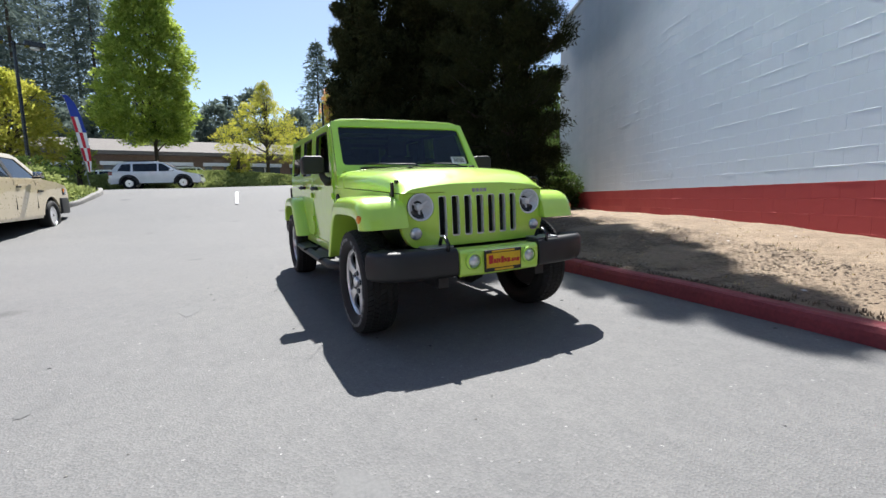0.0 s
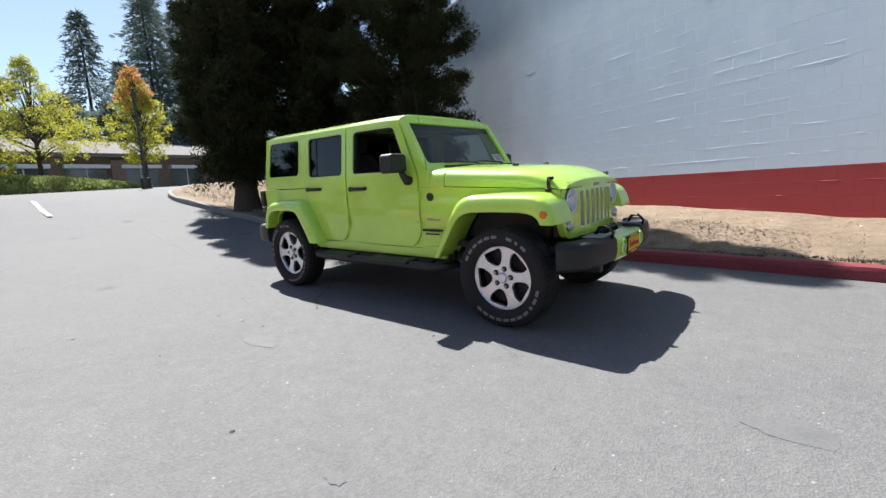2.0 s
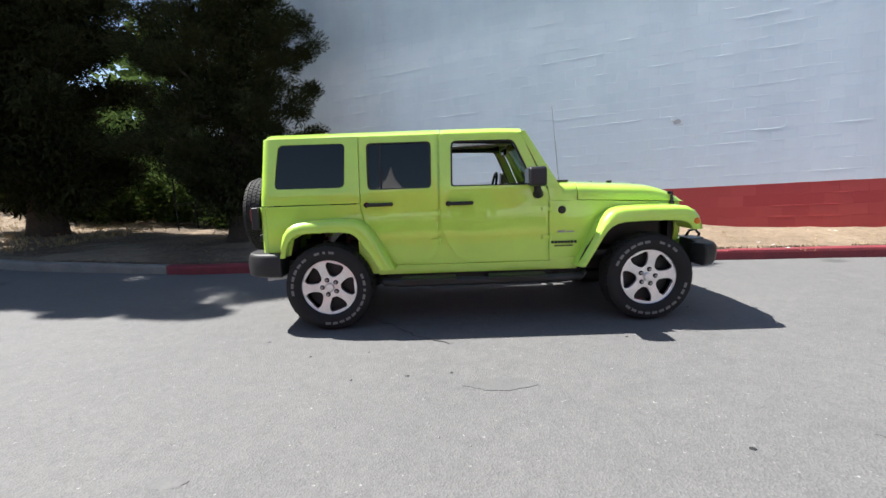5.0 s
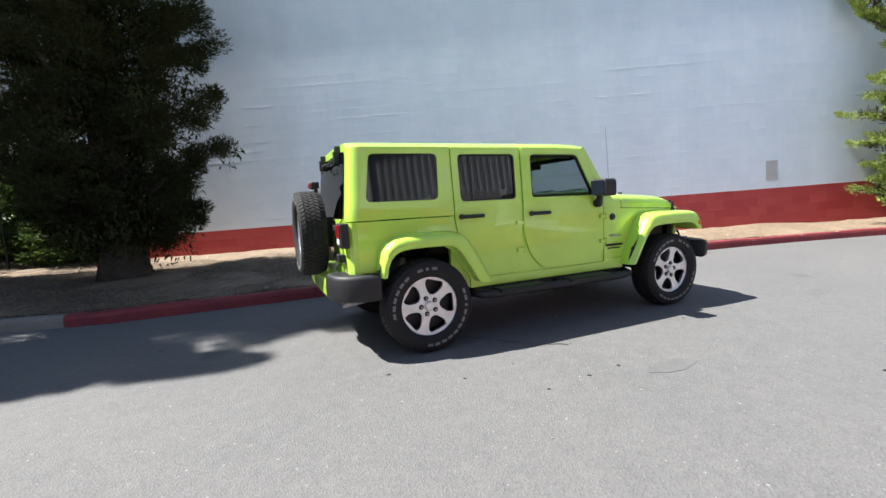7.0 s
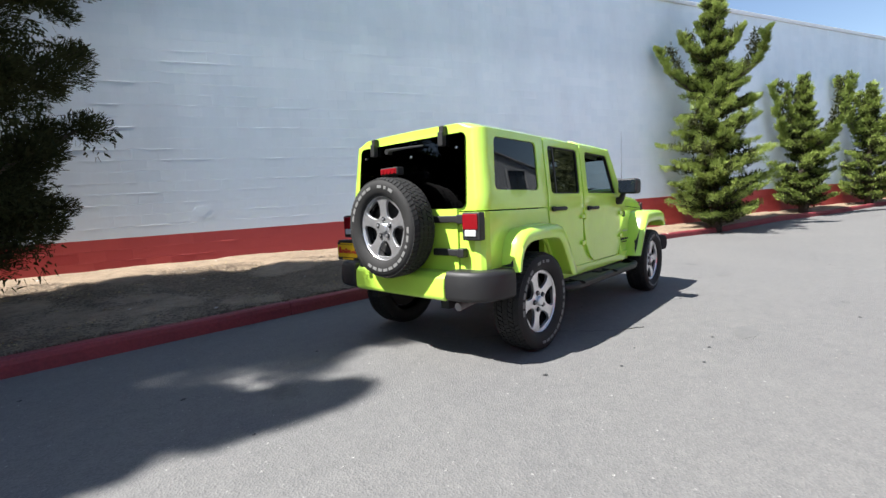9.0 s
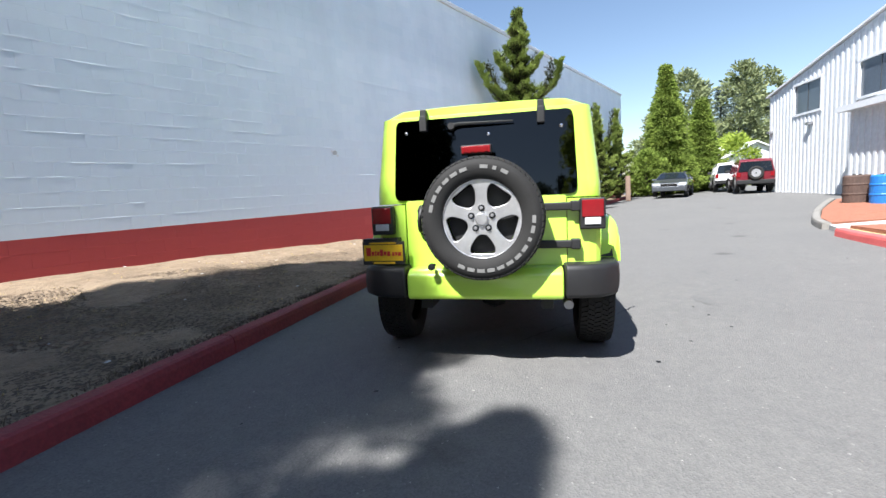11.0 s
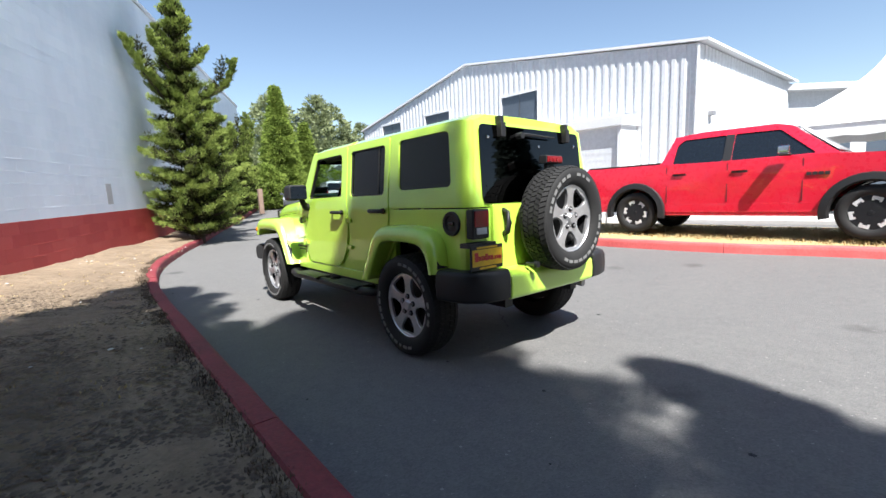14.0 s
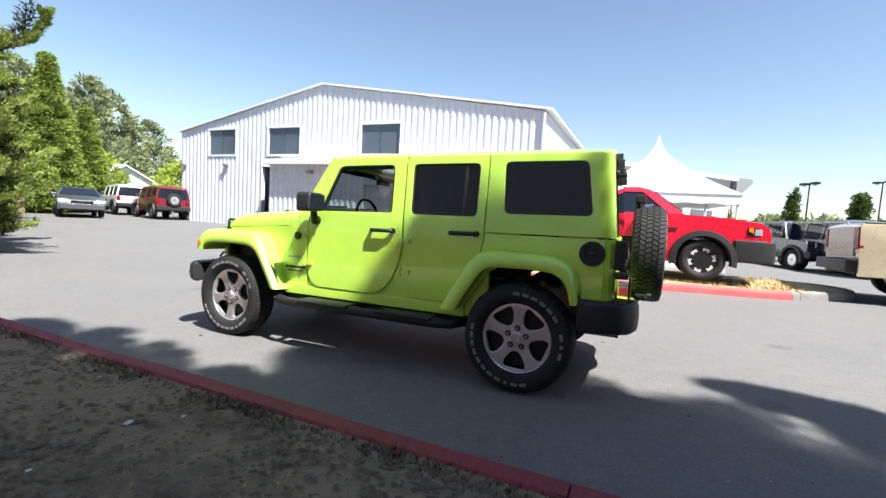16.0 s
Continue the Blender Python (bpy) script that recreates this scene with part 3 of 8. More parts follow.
flat_patch("pavement", [(-4.6, -10.9), (1.6, -10.7), (3.4, -9.5), (4.6, -9.0), (4.74, -6.22), (5.7, -6.52), (6.3, -8.8), (7.7, -10.4), (8.1, -12.2), (0.9, -12.8), (-4.6, -12.9)], 0.10, CONCRETE, "pale concrete walk and apron along the metal building", "pavement")
flat_patch("mulch_bed", [(5.92, -6.68), (7, -7.08), (9.4, -8.45), (11.4, -9.78), (12.5, -10.6), (12.6, -11.7), (8.1, -12.1), (7.7, -10.4), (6.3, -8.8)], 0.125, MULCH, "red-brown mulch bed under barrels and a bin", "flower bed")
flat_patch("mulch_patch", [(2.3, -6.0), (4.66, -6.28), (4.6, -8.95), (3.0, -8.7), (2.5, -7.4)], 0.19, MULCH, "red-brown mulch beside dry grass and a kerb", "flower bed")


# ---- painted lines and cracks ----
def strip(name, x0, y0, x1, y1, width, mat, label, category, up=0.010, parent=None):
    d = Vector((x1 - x0, y1 - y0)).normalized()
    nrm = Vector((-d.y, d.x)) * width / 2
    length = (Vector((x1, y1)) - Vector((x0, y0))).length
    n = max(2, int(length / 0.4))
    verts, faces = [], []
    for i in range(n + 1):
        p = Vector((x0, y0)) + d * length * i / n
        for s in (-1, 1):
            verts.append(tuple(site(p.x + nrm.x * s, p.y + nrm.y * s, up)))
    faces = [(2 * i, 2 * i + 1, 2 * i + 3, 2 * i + 2) for i in range(n)]
    return tagged(part_mesh(name, mesh_from(name, verts, faces), mat, parent), label, category, kind="structure")


strip("line_1", -15.7, -1.06, -12.6, -1.2, 0.11, LINE_PAINT, "worn white parking line on asphalt", "road marking", up=0.022)


def crack(points, width, seed):
    rnd = random.Random(seed)
    verts, faces = [], []
    pts = spline(points, 0.07)
    for i, p in enumerate(pts):
        w = width * rnd.uniform(0.3, 1.3)
        o = Vector((rnd.uniform(-0.02, 0.02), rnd.uniform(-0.02, 0.02)))
        verts += [tuple(site(p.x + o.x - w, p.y + o.y - w, 0.004)), tuple(site(p.x + o.x + w, p.y + o.y + w, 0.004))]
    faces = [(2 * i, 2 * i + 1, 2 * i + 3, 2 * i + 2) for i in range(len(pts) - 1)]
    ob = part_mesh("road_crack", mesh_from("road_crack", verts, faces), BLACK_PLASTIC, None)
    return tagged(ob, "thin dark crack in the asphalt", "crack", kind="structure")


crack([(-1.6, -0.2), (-1.1, -0.6), (-0.7, -1.1), (-0.35, -1.35)], 0.006, 1)
crack([(-14, 0.6), (-10, 0.1), (-6.5, -0.35), (-4.8, -0.6)], 0.010, 2)


def stain(x, y, rx, ry, seed):
    rnd = random.Random(seed)
    ring = [tuple(site(x + rx * math.cos(a) * rnd.uniform(0.75, 1.1), y + ry * math.sin(a) * rnd.uniform(0.75, 1.1), 0.003)) for a in np.arange(0, 6.28, 0.35)]
    ob = part_mesh("road_stain", mesh_from("road_stain", ring, [tuple(range(len(ring)))]), STAIN, None)
    tagged(ob, "faint dark oil stain on the asphalt", "stain", kind="structure")


STAIN = surface("oil_stain", (0.095, 0.095, 0.094), (0.135, 0.134, 0.13), 6, 0.8, fine=60, strength=0.4)
for i, (x, y, rx, ry) in enumerate([(-0.05, -2.11, 0.24, 0.09), (1.8, -2.79, 0.07, 0.035), (3.3, -1.4, 0.20, 0.12), (-1.7, -3.0, 0.10, 0.05), (3.48, -0.78, 0.02, 0.02)]):
    stain(x, y, rx, ry, 30 + i)


# ---- block wall ----
def block_wall():
    z0 = -1.3
    base = LEAN @ Vector((WALL_A.x, WALL_A.y, 0))
    far = LEAN @ Vector((WALL_B.x, WALL_B.y, 0))
    ang = math.atan2(far.y - base.y, far.x - base.x)
    m = Matrix.Translation((base.x, base.y, 0)) @ Matrix.Rotation(ang, 4, "Z")
    length = (Vector((far.x, far.y)) - Vector((base.x, base.y))).length
    band, top, course, pitch = BAND_TOP, WALL_TOP, 0.2032, 0.4064
    core = thing("wall_north", m, "tall block wall, blue-grey paint over a red base", "wall", kind="structure")
    bm = bmesh.new()
    box(bm, 0, length, 0.0015, 0.35, z0, band)
    part("wall_base_core", bm, BLOCK_RED, core)
    bm = bmesh.new()
    box(bm, 0, length, 0.0015, 0.35, band, top)
    part("wall_core", bm, BLOCK_BLUE, core)
    bm = bmesh.new()
    box(bm, -0.05, length + 0.05, -0.06, 0.40, top, top + 0.12)
    part("coping", bm, WHITE_TRIM, core, bevel=0.01)
    rnd = random.Random(77)

    def block(w, h, kind):
        """A face standing proud of its joints; kinds differ in how far, and in how far each edge slopes."""
        p, up, left, right, low = kind
        return [(left, -p, low), (w - right, -p, low), (w - right, -p, h - up), (left, -p, h - up), (0, 0.001, 0), (w, 0.001, 0), (w, 0.001, h), (0, 0.001, h)]

    kinds = [(0.0014, 0.0024, 0.0016, 0.0012, 0.0012), (0.0015, 0.0028, 0.0020, 0.0012, 0.0012), (0.0016, 0.0030, 0.0026, 0.0012, 0.0014)]
    fs = [(0, 1, 2, 3), (4, 5, 1, 0), (1, 5, 6, 2), (3, 2, 6, 7), (4, 0, 3, 7)]
    shared = {}
    for key, mat in (("red", BLOCK_RED), ("blue", BLOCK_BLUE)):
        for g in kinds:
            shared[key, g] = mesh_from("block", block(pitch, course, g), fs)
            shared[key, g].materials.append(mat)
    rows = int((top - z0) / course)
    loose = {"red": ([], []), "blue": ([], [])}
    ridges = []
    singles = 0
    k_band = round((band - z0) / course)
    for r in range(rows + 1):
        z = band + (r - k_band) * course
        key = "red" if r < k_band else "blue"
        if z < -0.75 or z + course > top + 0.02:
            continue
        x = -pitch / 2 if r % 2 else 0.0
        while x < length:
            g = kinds[rnd.choices(range(3), (70, 22, 8))[0]]
            lip = rnd.uniform(0.0, 0.0001)
            if r % 17 and rnd.random() < (0.58 if key == "blue" else 0.45):
                ridges.append((key, x + rnd.uniform(0, 0.5) * pitch, z + course, pitch * rnd.choice((0.25, 0.4, 0.6, 0.9, 1.0, 1.4)), rnd.choice((0.0009, 0.0014, 0.0019, 0.0026))))
            near = 6.4 < x < 13.8 and -0.5 < z < 2.55
            if near and singles < 300:
                singles += 1
                ob = new("block", shared[key, g])
                ob.parent = core
                ob.matrix_local = Matrix.Translation((x, -lip, z))
            else:
                vs, ff = loose[key]
                k = len(vs)
                for bx, by, bz in block(pitch, course, g):
                    vs.append((min(max(x + bx, 0), length), by - lip, z + bz))
                ff += [tuple(k + i for i in f) for f in fs]
            x += pitch
    for key, mat in (("red", BLOCK_RED), ("blue", BLOCK_BLUE)):
        ob = part_mesh("blocks", mesh_from("blocks", *loose[key]), mat, core)
        tagged(ob, kind="stuff")
    # paint has slumped into thin ridges along some of the joints: sharp above, fading out below
    for key, mat in (("red", BLOCK_RED), ("blue", BLOCK_BLUE)):
        vs, ff = [], []
        for kk, x, z, w, out in ridges:
            x1 = min(x + w, length - 0.1)
            if kk != key or x1 - x < 0.1 or x < 0.1 or z > top - 0.1:
                continue
            k = len(vs)
            n = 5
            for i in range(n + 1):
                f = i / n
                px = x + (x1 - x) * f
                q = out * (min(1, 6 * f, 6 * (1 - f)) ** 0.5) * rnd.uniform(0.75, 1.1)
                dz = rnd.uniform(-0.0015, 0.0015)
                vs += [(px, -0.0010, z + 0.004 + dz), (px, -0.0014 - q, z + dz), (px, -0.0014 - q * 0.35, z - 0.009 + dz), (px, -0.0013, z - 0.024)]
            for i in range(n):
                for j in range(3):
                    c = k + 4 * i + j
                    ff.append((c, c + 1, c + 5, c + 4))
        ob = part_mesh("paint_ridges", mesh_from("paint_ridges", vs, ff), mat, core)
        tagged(ob, kind="stuff")
    # old plugs and patches in the paint
    for wx, wz, size, mat in ((13.10, 2.40, 0.075, DOOR_GREY), (13.02, 2.43, 0.030, WHITE_TRIM), (13.17, 2.34, 0.034, WHITE_TRIM), (6.93, 1.50, 0.17, BLOCK_BLUE), (7.02, 1.42, 0.10, BLOCK_BLUE)):
        bm = bmesh.new()
        out = 0.0035 if mat is not WHITE_TRIM else 0.005
        ring = [(size * rnd.uniform(0.7, 1.1) * math.cos(a), size * rnd.uniform(0.7, 1.1) * math.sin(a) * 0.75) for a in np.arange(0, 6.28, 0.5)]
        sheet(bm, ring, turn=lambda u, v, w: Vector((wx + u, -out + w, wz + v)), thickness=out)
        part("plaster_patch", bm, mat, core, bevel=0.002)
    bm = bmesh.new()
    box(bm, 17.67, 17.95, -0.0035, 0.012, 1.27, 1.74)
    part("cover_plate", bm, DOOR_GREY, core)
    bm = bmesh.new()
    box(bm, -0.35, 0, 0.0, 12.0, z0, top)
    part("return_wall", bm, BLOCK_BLUE, core)
    return core


BAND_TOP, WALL_TOP = 1.09, 6.98


# ---- white metal building ----
def metal_building():
    a = LEAN @ Vector((1.40, -12.85, 0))
    m = Matrix.Translation((a.x, a.y, 0)) @ Matrix.Rotation(radians(-0.3), 4, "Z")
    W, D, EAVE, APEX, Z0, MID, FAR = 20.75, 11.0, 5.45, 7.10, -0.9, 10.6, 5.14
    b = thing("metal_building", m, "white ribbed-metal industrial building with a low gable", "building", kind="")
    windows = [(6.23, 8.35), (11.92, 14.05), (16.35, 18.45)]
    zl, zh = 3.84, 5.22
    doors = [(13.00, 14.40, -0.9, 3.24)]
    holes = [[(x0, zl), (x1, zl), (x1, zh), (x0, zh)] for x0, x1 in windows]
    holes += [[(x0, z0 + 0.45), (x1, z0 + 0.45), (x1, z1), (x0, z1)] for x0, x1, z0, z1 in doors]
    bm = bmesh.new()
    sheet(bm, [(0, Z0), (W, Z0), (W, FAR), (MID, APEX), (0, EAVE)], holes, turn=lambda u, v, w: Vector((u, -w, v)), thickness=0.16)
    part("front_wall", bm, WHITE_METAL, b)
    bm = bmesh.new()
    for y0, y1 in ((-D, -0.16),):
        box(bm, 0, 0.16, y0, y1, Z0, EAVE)
    part("side_wall", bm, WHITE_METAL, b)
    bm = bmesh.new()
    box(bm, W - 0.16, W, -D, -0.16, Z0, EAVE)
    part("side_wall", bm, WHITE_METAL, b)
    bm = bmesh.new()
    box(bm, 0.16, W - 0.16, -D, -D + 0.16, Z0, EAVE)
    part("back_wall", bm, WHITE_METAL, b)
    bm = bmesh.new()
    loft(bm, [[(-0.3, y, EAVE + 0.0), (MID, y, APEX + 0.02), (W + 0.15, y, FAR), (W + 0.15, y, FAR + 0.08), (MID, y, APEX + 0.10), (-0.3, y, EAVE + 0.08)] for y in (0.14, -D - 0.2)])
    part("roof", bm, WHITE_TRIM, b)
    # rolled ribs, each a slim trapezoid
    def top_at(x):
        return (EAVE + (APEX - EAVE) * x / MID if x < MID else APEX + (FAR - APEX) * (x - MID) / (W - MID)) - 0.02
    rib = []
    x = 0.15
    while x < W - 0.1:
        spans = [(Z0 + 0.3, top_at(x))]
        for x0, x1, z0, z1 in [(*w, zl, zh) for w in windows] + [(d[0], d[1], Z0, d[3]) for d in doors] + [(1.9, 12.95, Z0, 3.62)]:
            if x0 - 0.13 < x < x1 + 0.13:
                spans = [s for lo, hi in spans for s in ((lo, min(hi, z0 - 0.06)), (max(lo, z1 + 0.06), hi)) if s[1] - s[0] > 0.15]
        rib += [(x, lo, hi) for lo, hi in spans]
        x += 0.305
    for x, lo, hi in rib:
        bm = bmesh.new()
        loft(bm, [[(x - 0.095, 0.0, z), (x - 0.060, 0.030, z), (x + 0.060, 0.030, z), (x + 0.095, 0.0, z)] for z in (lo, hi)])
        part("rib", bm, WHITE_METAL, b)
    y = -0.5
    while y > -D + 0.3:
        bm = bmesh.new()
        loft(bm, [[(0.0, y - 0.095, z), (-0.03, y - 0.060, z), (-0.03, y + 0.060, z), (0.0, y + 0.095, z)] for z in (Z0 + 0.3, EAVE)])
        part("rib", bm, WHITE_METAL, b)
        y -= 0.305
    for x0, x1 in windows:
        bm = bmesh.new()
        sheet(bm, [(x0 - 0.07, zl - 0.07), (x1 + 0.07, zl - 0.07), (x1 + 0.07, zh + 0.07), (x0 - 0.07, zh + 0.07)], [[(x0 + 0.03, zl + 0.03), (x1 - 0.03, zl + 0.03), (x1 - 0.03, zh - 0.03), (x0 + 0.03, zh - 0.03)]], turn=lambda u, v, w: Vector((u, 0.06 - w, v)), thickness=0.14)
        win = part("window", bm, WHITE_TRIM, b)
        bm = bmesh.new()
        box(bm, x0 + 0.03, x1 - 0.03, -0.06, -0.03, zl + 0.03, zh - 0.03)
        part("pane", bm, BLDG_GLASS, win)
        bm = bmesh.new()
        xm = (x0 + x1) / 2
        box(bm, xm - 0.012, xm + 0.012, -0.03, -0.012, zl + 0.03, zh - 0.03)
        part("mullion", bm, DOOR_DARK, win)
    # lean-to along the lower wall: ribbed front with a door, a boxed roller door, a sloped ledge over all
    OUT, LX0, LX1, LTOP = 0.9, 4.98, 12.95, 3.26
    hole = [(5.72, -0.35), (7.42, -0.35), (7.42, 2.40), (5.72, 2.40)]
    bm = bmesh.new()
    sheet(bm, [(LX0, Z0), (LX1, Z0), (LX1, LTOP), (LX0, LTOP)], [hole], turn=lambda u, v, w: Vector((u, OUT - w, v)), thickness=0.12)
    part("lean_to_wall", bm, WHITE_METAL, b)
    bm = bmesh.new()
    box(bm, LX1 - 0.12, LX1, 0.0, OUT - 0.12, Z0, LTOP)
    part("lean_to_side", bm, WHITE_METAL, b)
    x = 7.68
    while x < LX1 - 0.05:
        bm = bmesh.new()
        loft(bm, [[(x - 0.095, OUT, z), (x - 0.060, OUT + 0.03, z), (x + 0.060, OUT + 0.03, z), (x + 0.095, OUT, z)] for z in (Z0 + 0.3, LTOP - 0.02)])
        part("rib", bm, WHITE_METAL, b)
        x += 0.305
    bm = bmesh.new()
    loft(bm, [[(x, 0.0, LTOP), (x, OUT + 0.42, LTOP - 0.02), (x, OUT + 0.42, LTOP + 0.20), (x, 0.0, LTOP + 0.40)] for x in (LX0 + 0.01, LX1 + 0.15)])
    part("ledge", bm, WHITE_TRIM, b)
    bm = bmesh.new()
    box(bm, 5.76, 7.38, OUT - 0.10, OUT - 0.06, -0.4, 2.38)
    part("door", bm, DOOR_GREY, b, "closed plain grey metal door", bevel=0.006)
    bm = bmesh.new()
    for xa in (5.64, 7.42):
        box(bm, xa, xa + 0.08, OUT - 0.1, OUT + 0.05, -0.6, 2.48)
    box(bm, 5.72, 7.42, OUT - 0.1, OUT + 0.05, 2.40, 2.48)
    part("door_frame", bm, WHITE_TRIM, b)
    bm = bmesh.new()
    box(bm, 1.85, LX0 - 0.2, 0.0, OUT + 0.30, 3.14, LTOP + 0.20)
    part("door_head", bm, WHITE_TRIM, b, bevel=0.01)
    bm = bmesh.new()
    box(bm, 2.1, LX0 - 0.12, OUT + 0.05, OUT + 0.10, -0.75, 3.14)
    roller = part("roller_door", bm, WHITE_METAL, b, "white slatted roller door")
    for k in range(15):
        bm = bmesh.new()
        box(bm, 2.11, LX0 - 0.13, OUT + 0.10, OUT + 0.112, -0.74 + k * 0.247, -0.74 + k * 0.247 + 0.238)
        part("slat", bm, WHITE_METAL, roller)
    for x0 in (1.95, LX0 - 0.12):
        bm = bmesh.new()
        box(bm, x0, x0 + 0.12, 0.0, OUT + 0.22, -0.8, 3.14)
        part("door_jamb", bm, WHITE_TRIM, b)
    x0, x1, z0, z1 = doors[0]
    bm = bmesh.new()
    for xa in (x0 - 0.06, x1):
        box(bm, xa, xa + 0.06, -0.1, 0.05, -0.6, z1 + 0.06)
    box(bm, x0, x1, -0.1, 0.05, z1, z1 + 0.06)
    part("door_frame", bm, WHITE_TRIM, b)
    # dark panel added behind the doorway: the room's shade is put into its colour
    bm = bmesh.new()
    box(bm, 11.5, 15.6, -6.0, -5.9, -0.6, 3.6)
    part("doorway_dark", bm, DARK_PAINT, b)
    # wall lamps and conduit
    for x, z, out in ((10.4, 2.86, OUT), (17.0, 3.25, 0.0), (20.45, 3.25, 0.0)):
        bm = bmesh.new()
        box(bm, x - 0.16, x + 0.16, out + 0.03, out + 0.22, z, z + 0.12)
        lamp = part("wall_lamp", bm, STEEL, b, bevel=0.01)
        bm = bmesh.new()
        box(bm, x - 0.13, x + 0.13, out + 0.06, out + 0.2, z - 0.02, z - 0.002)
        part("lens", bm, LENS, lamp)
    for yy, z in ((-1.0, 3.30), (-5.2, 2.85)):
        bm = bmesh.new()
        box(bm, -0.2, -0.02, yy - 0.12, yy + 0.12, z, z + 0.14)
        part("wall_lamp", bm, STEEL, b, bevel=0.01)
    bm = bmesh.new()
    tube(bm, [(0.0, 0.08, EAVE - 0.1), (0.0, 0.08, -0.7)], 0.05)
    part("downpipe", bm, WHITE_TRIM, b)
    return b


metal_building()


def back_building():
    m = upright(1.3, -24.0, 49)
    b = thing("showroom_building", m, "low white flat-roofed building behind the tent", "building")
    bm = bmesh.new()
    box(bm, -14.4, 8.0, -8, 0, -1.5, 5.1)
    part("wall", bm, WHITE_METAL, b)
    bm = bmesh.new()
    box(bm, -14.5, 8.1, -8.3, 0.5, 5.1, 5.38)
    part("roof", bm, WHITE_TRIM, b, bevel=0.03)
    bm = bmesh.new()
    loft(bm, [[(-14.5, y, 3.7), (-16.4, y, 5.1), (-16.4, y, 5.38), (-14.5, y, 5.38)] for y in (-8, 0.4)])
    part("canopy", bm, STEEL, b)
    for x in (-12.6, -9.4, -6.2, -3.0, 0.2):
        bm = bmesh.new()
        box(bm, x, x + 2.4, -0.02, 0.03, 0.2, 2.8)
        part("window", bm, BLDG_GLASS, b)
    bm = bmesh.new()
    box(bm, -11.8, -10.2, -4, -3.4, 5.38, 7.0)
    part("parapet_panel", bm, DOOR_GREY, b, "grey upright panel above the roof")
    return b


back_building()


# ---- wheels ----
def tyre_bmesh(R, r, half):
    bm = bmesh.new()
    prof = [(r - 0.012, -half * 0.72), (r + 0.004, -half * 0.84), (r + (R - r) * 0.28, -half * 0.99), (r + (R - r) * 0.55, -half * 1.0), (r + (R - r) * 0.82, -half * 0.93), (R - 0.018, -half * 0.80), (R - 0.010, -half * 0.4), (R - 0.009, 0),
            (R - 0.010, half * 0.4), (R - 0.018, half * 0.80), (r + (R - r) * 0.82, half * 0.93), (r + (R - r) * 0.55, half * 1.0), (r + (R - r) * 0.28, half * 0.99), (r + 0.004, half * 0.84), (r - 0.012, half * 0.72)]
    rows = []
    n = 56
    for rad, y in prof:
        rows.append([bm.verts.new((rad * math.cos(2 * math.pi * k / n), y, rad * math.sin(2 * math.pi * k / n))) for k in range(n)])
    for a, b in zip(rows, rows[1:] + rows[:1]):
        for k in range(n):
            j = (k + 1) % n
            bm.faces.new((a[k], a[j], b[j], b[k]))
    for f in bm.faces:
        f.smooth = True
    return bm


def tread(parent, R, half, lugs=62):
    """Rubber blocks round the tyre, in five staggered rows."""
    bm = bmesh.new()
    if lugs:
        for k in range(lugs):
            for row, (y0, y1, skew, cut) in enumerate(((-0.90, -0.58, 0.04, 0.03), (-0.53, -0.22, -0.04, 0.0), (-0.17, 0.17, 0.03, 0.0), (0.22, 0.53, -0.04, 0.0), (0.58, 0.90, 0.04, 0.03))):
                a0 = 2 * math.pi * (k + 0.5 * (row % 2)) / lugs
                w = 2 * math.pi / lugs * 0.39
                top, low = [], []
                for s, y in ((-1, y0), (1, y0), (1, y1), (-1, y1)):
                    a = a0 + s * w + skew * (1 if y == y1 else -1) * 0.5
                    edge = 0.014 if abs(y) > 0.8 else 0.0
                    top.append(bm.verts.new(((R - edge) * math.cos(a), y * half, (R - edge) * math.sin(a))))
                    low.append(bm.verts.new(((R - 0.017 - edge) * math.cos(a), y * half * 1.01, (R - 0.017 - edge) * math.sin(a))))
                bm.faces.new(top)
                for i in range(4):
                    j = (i + 1) % 4
                    bm.faces.new((top[i], low[i], low[j], top[j]))
    tagged(part("tread", bm, RUBBER, parent), kind="stuff")


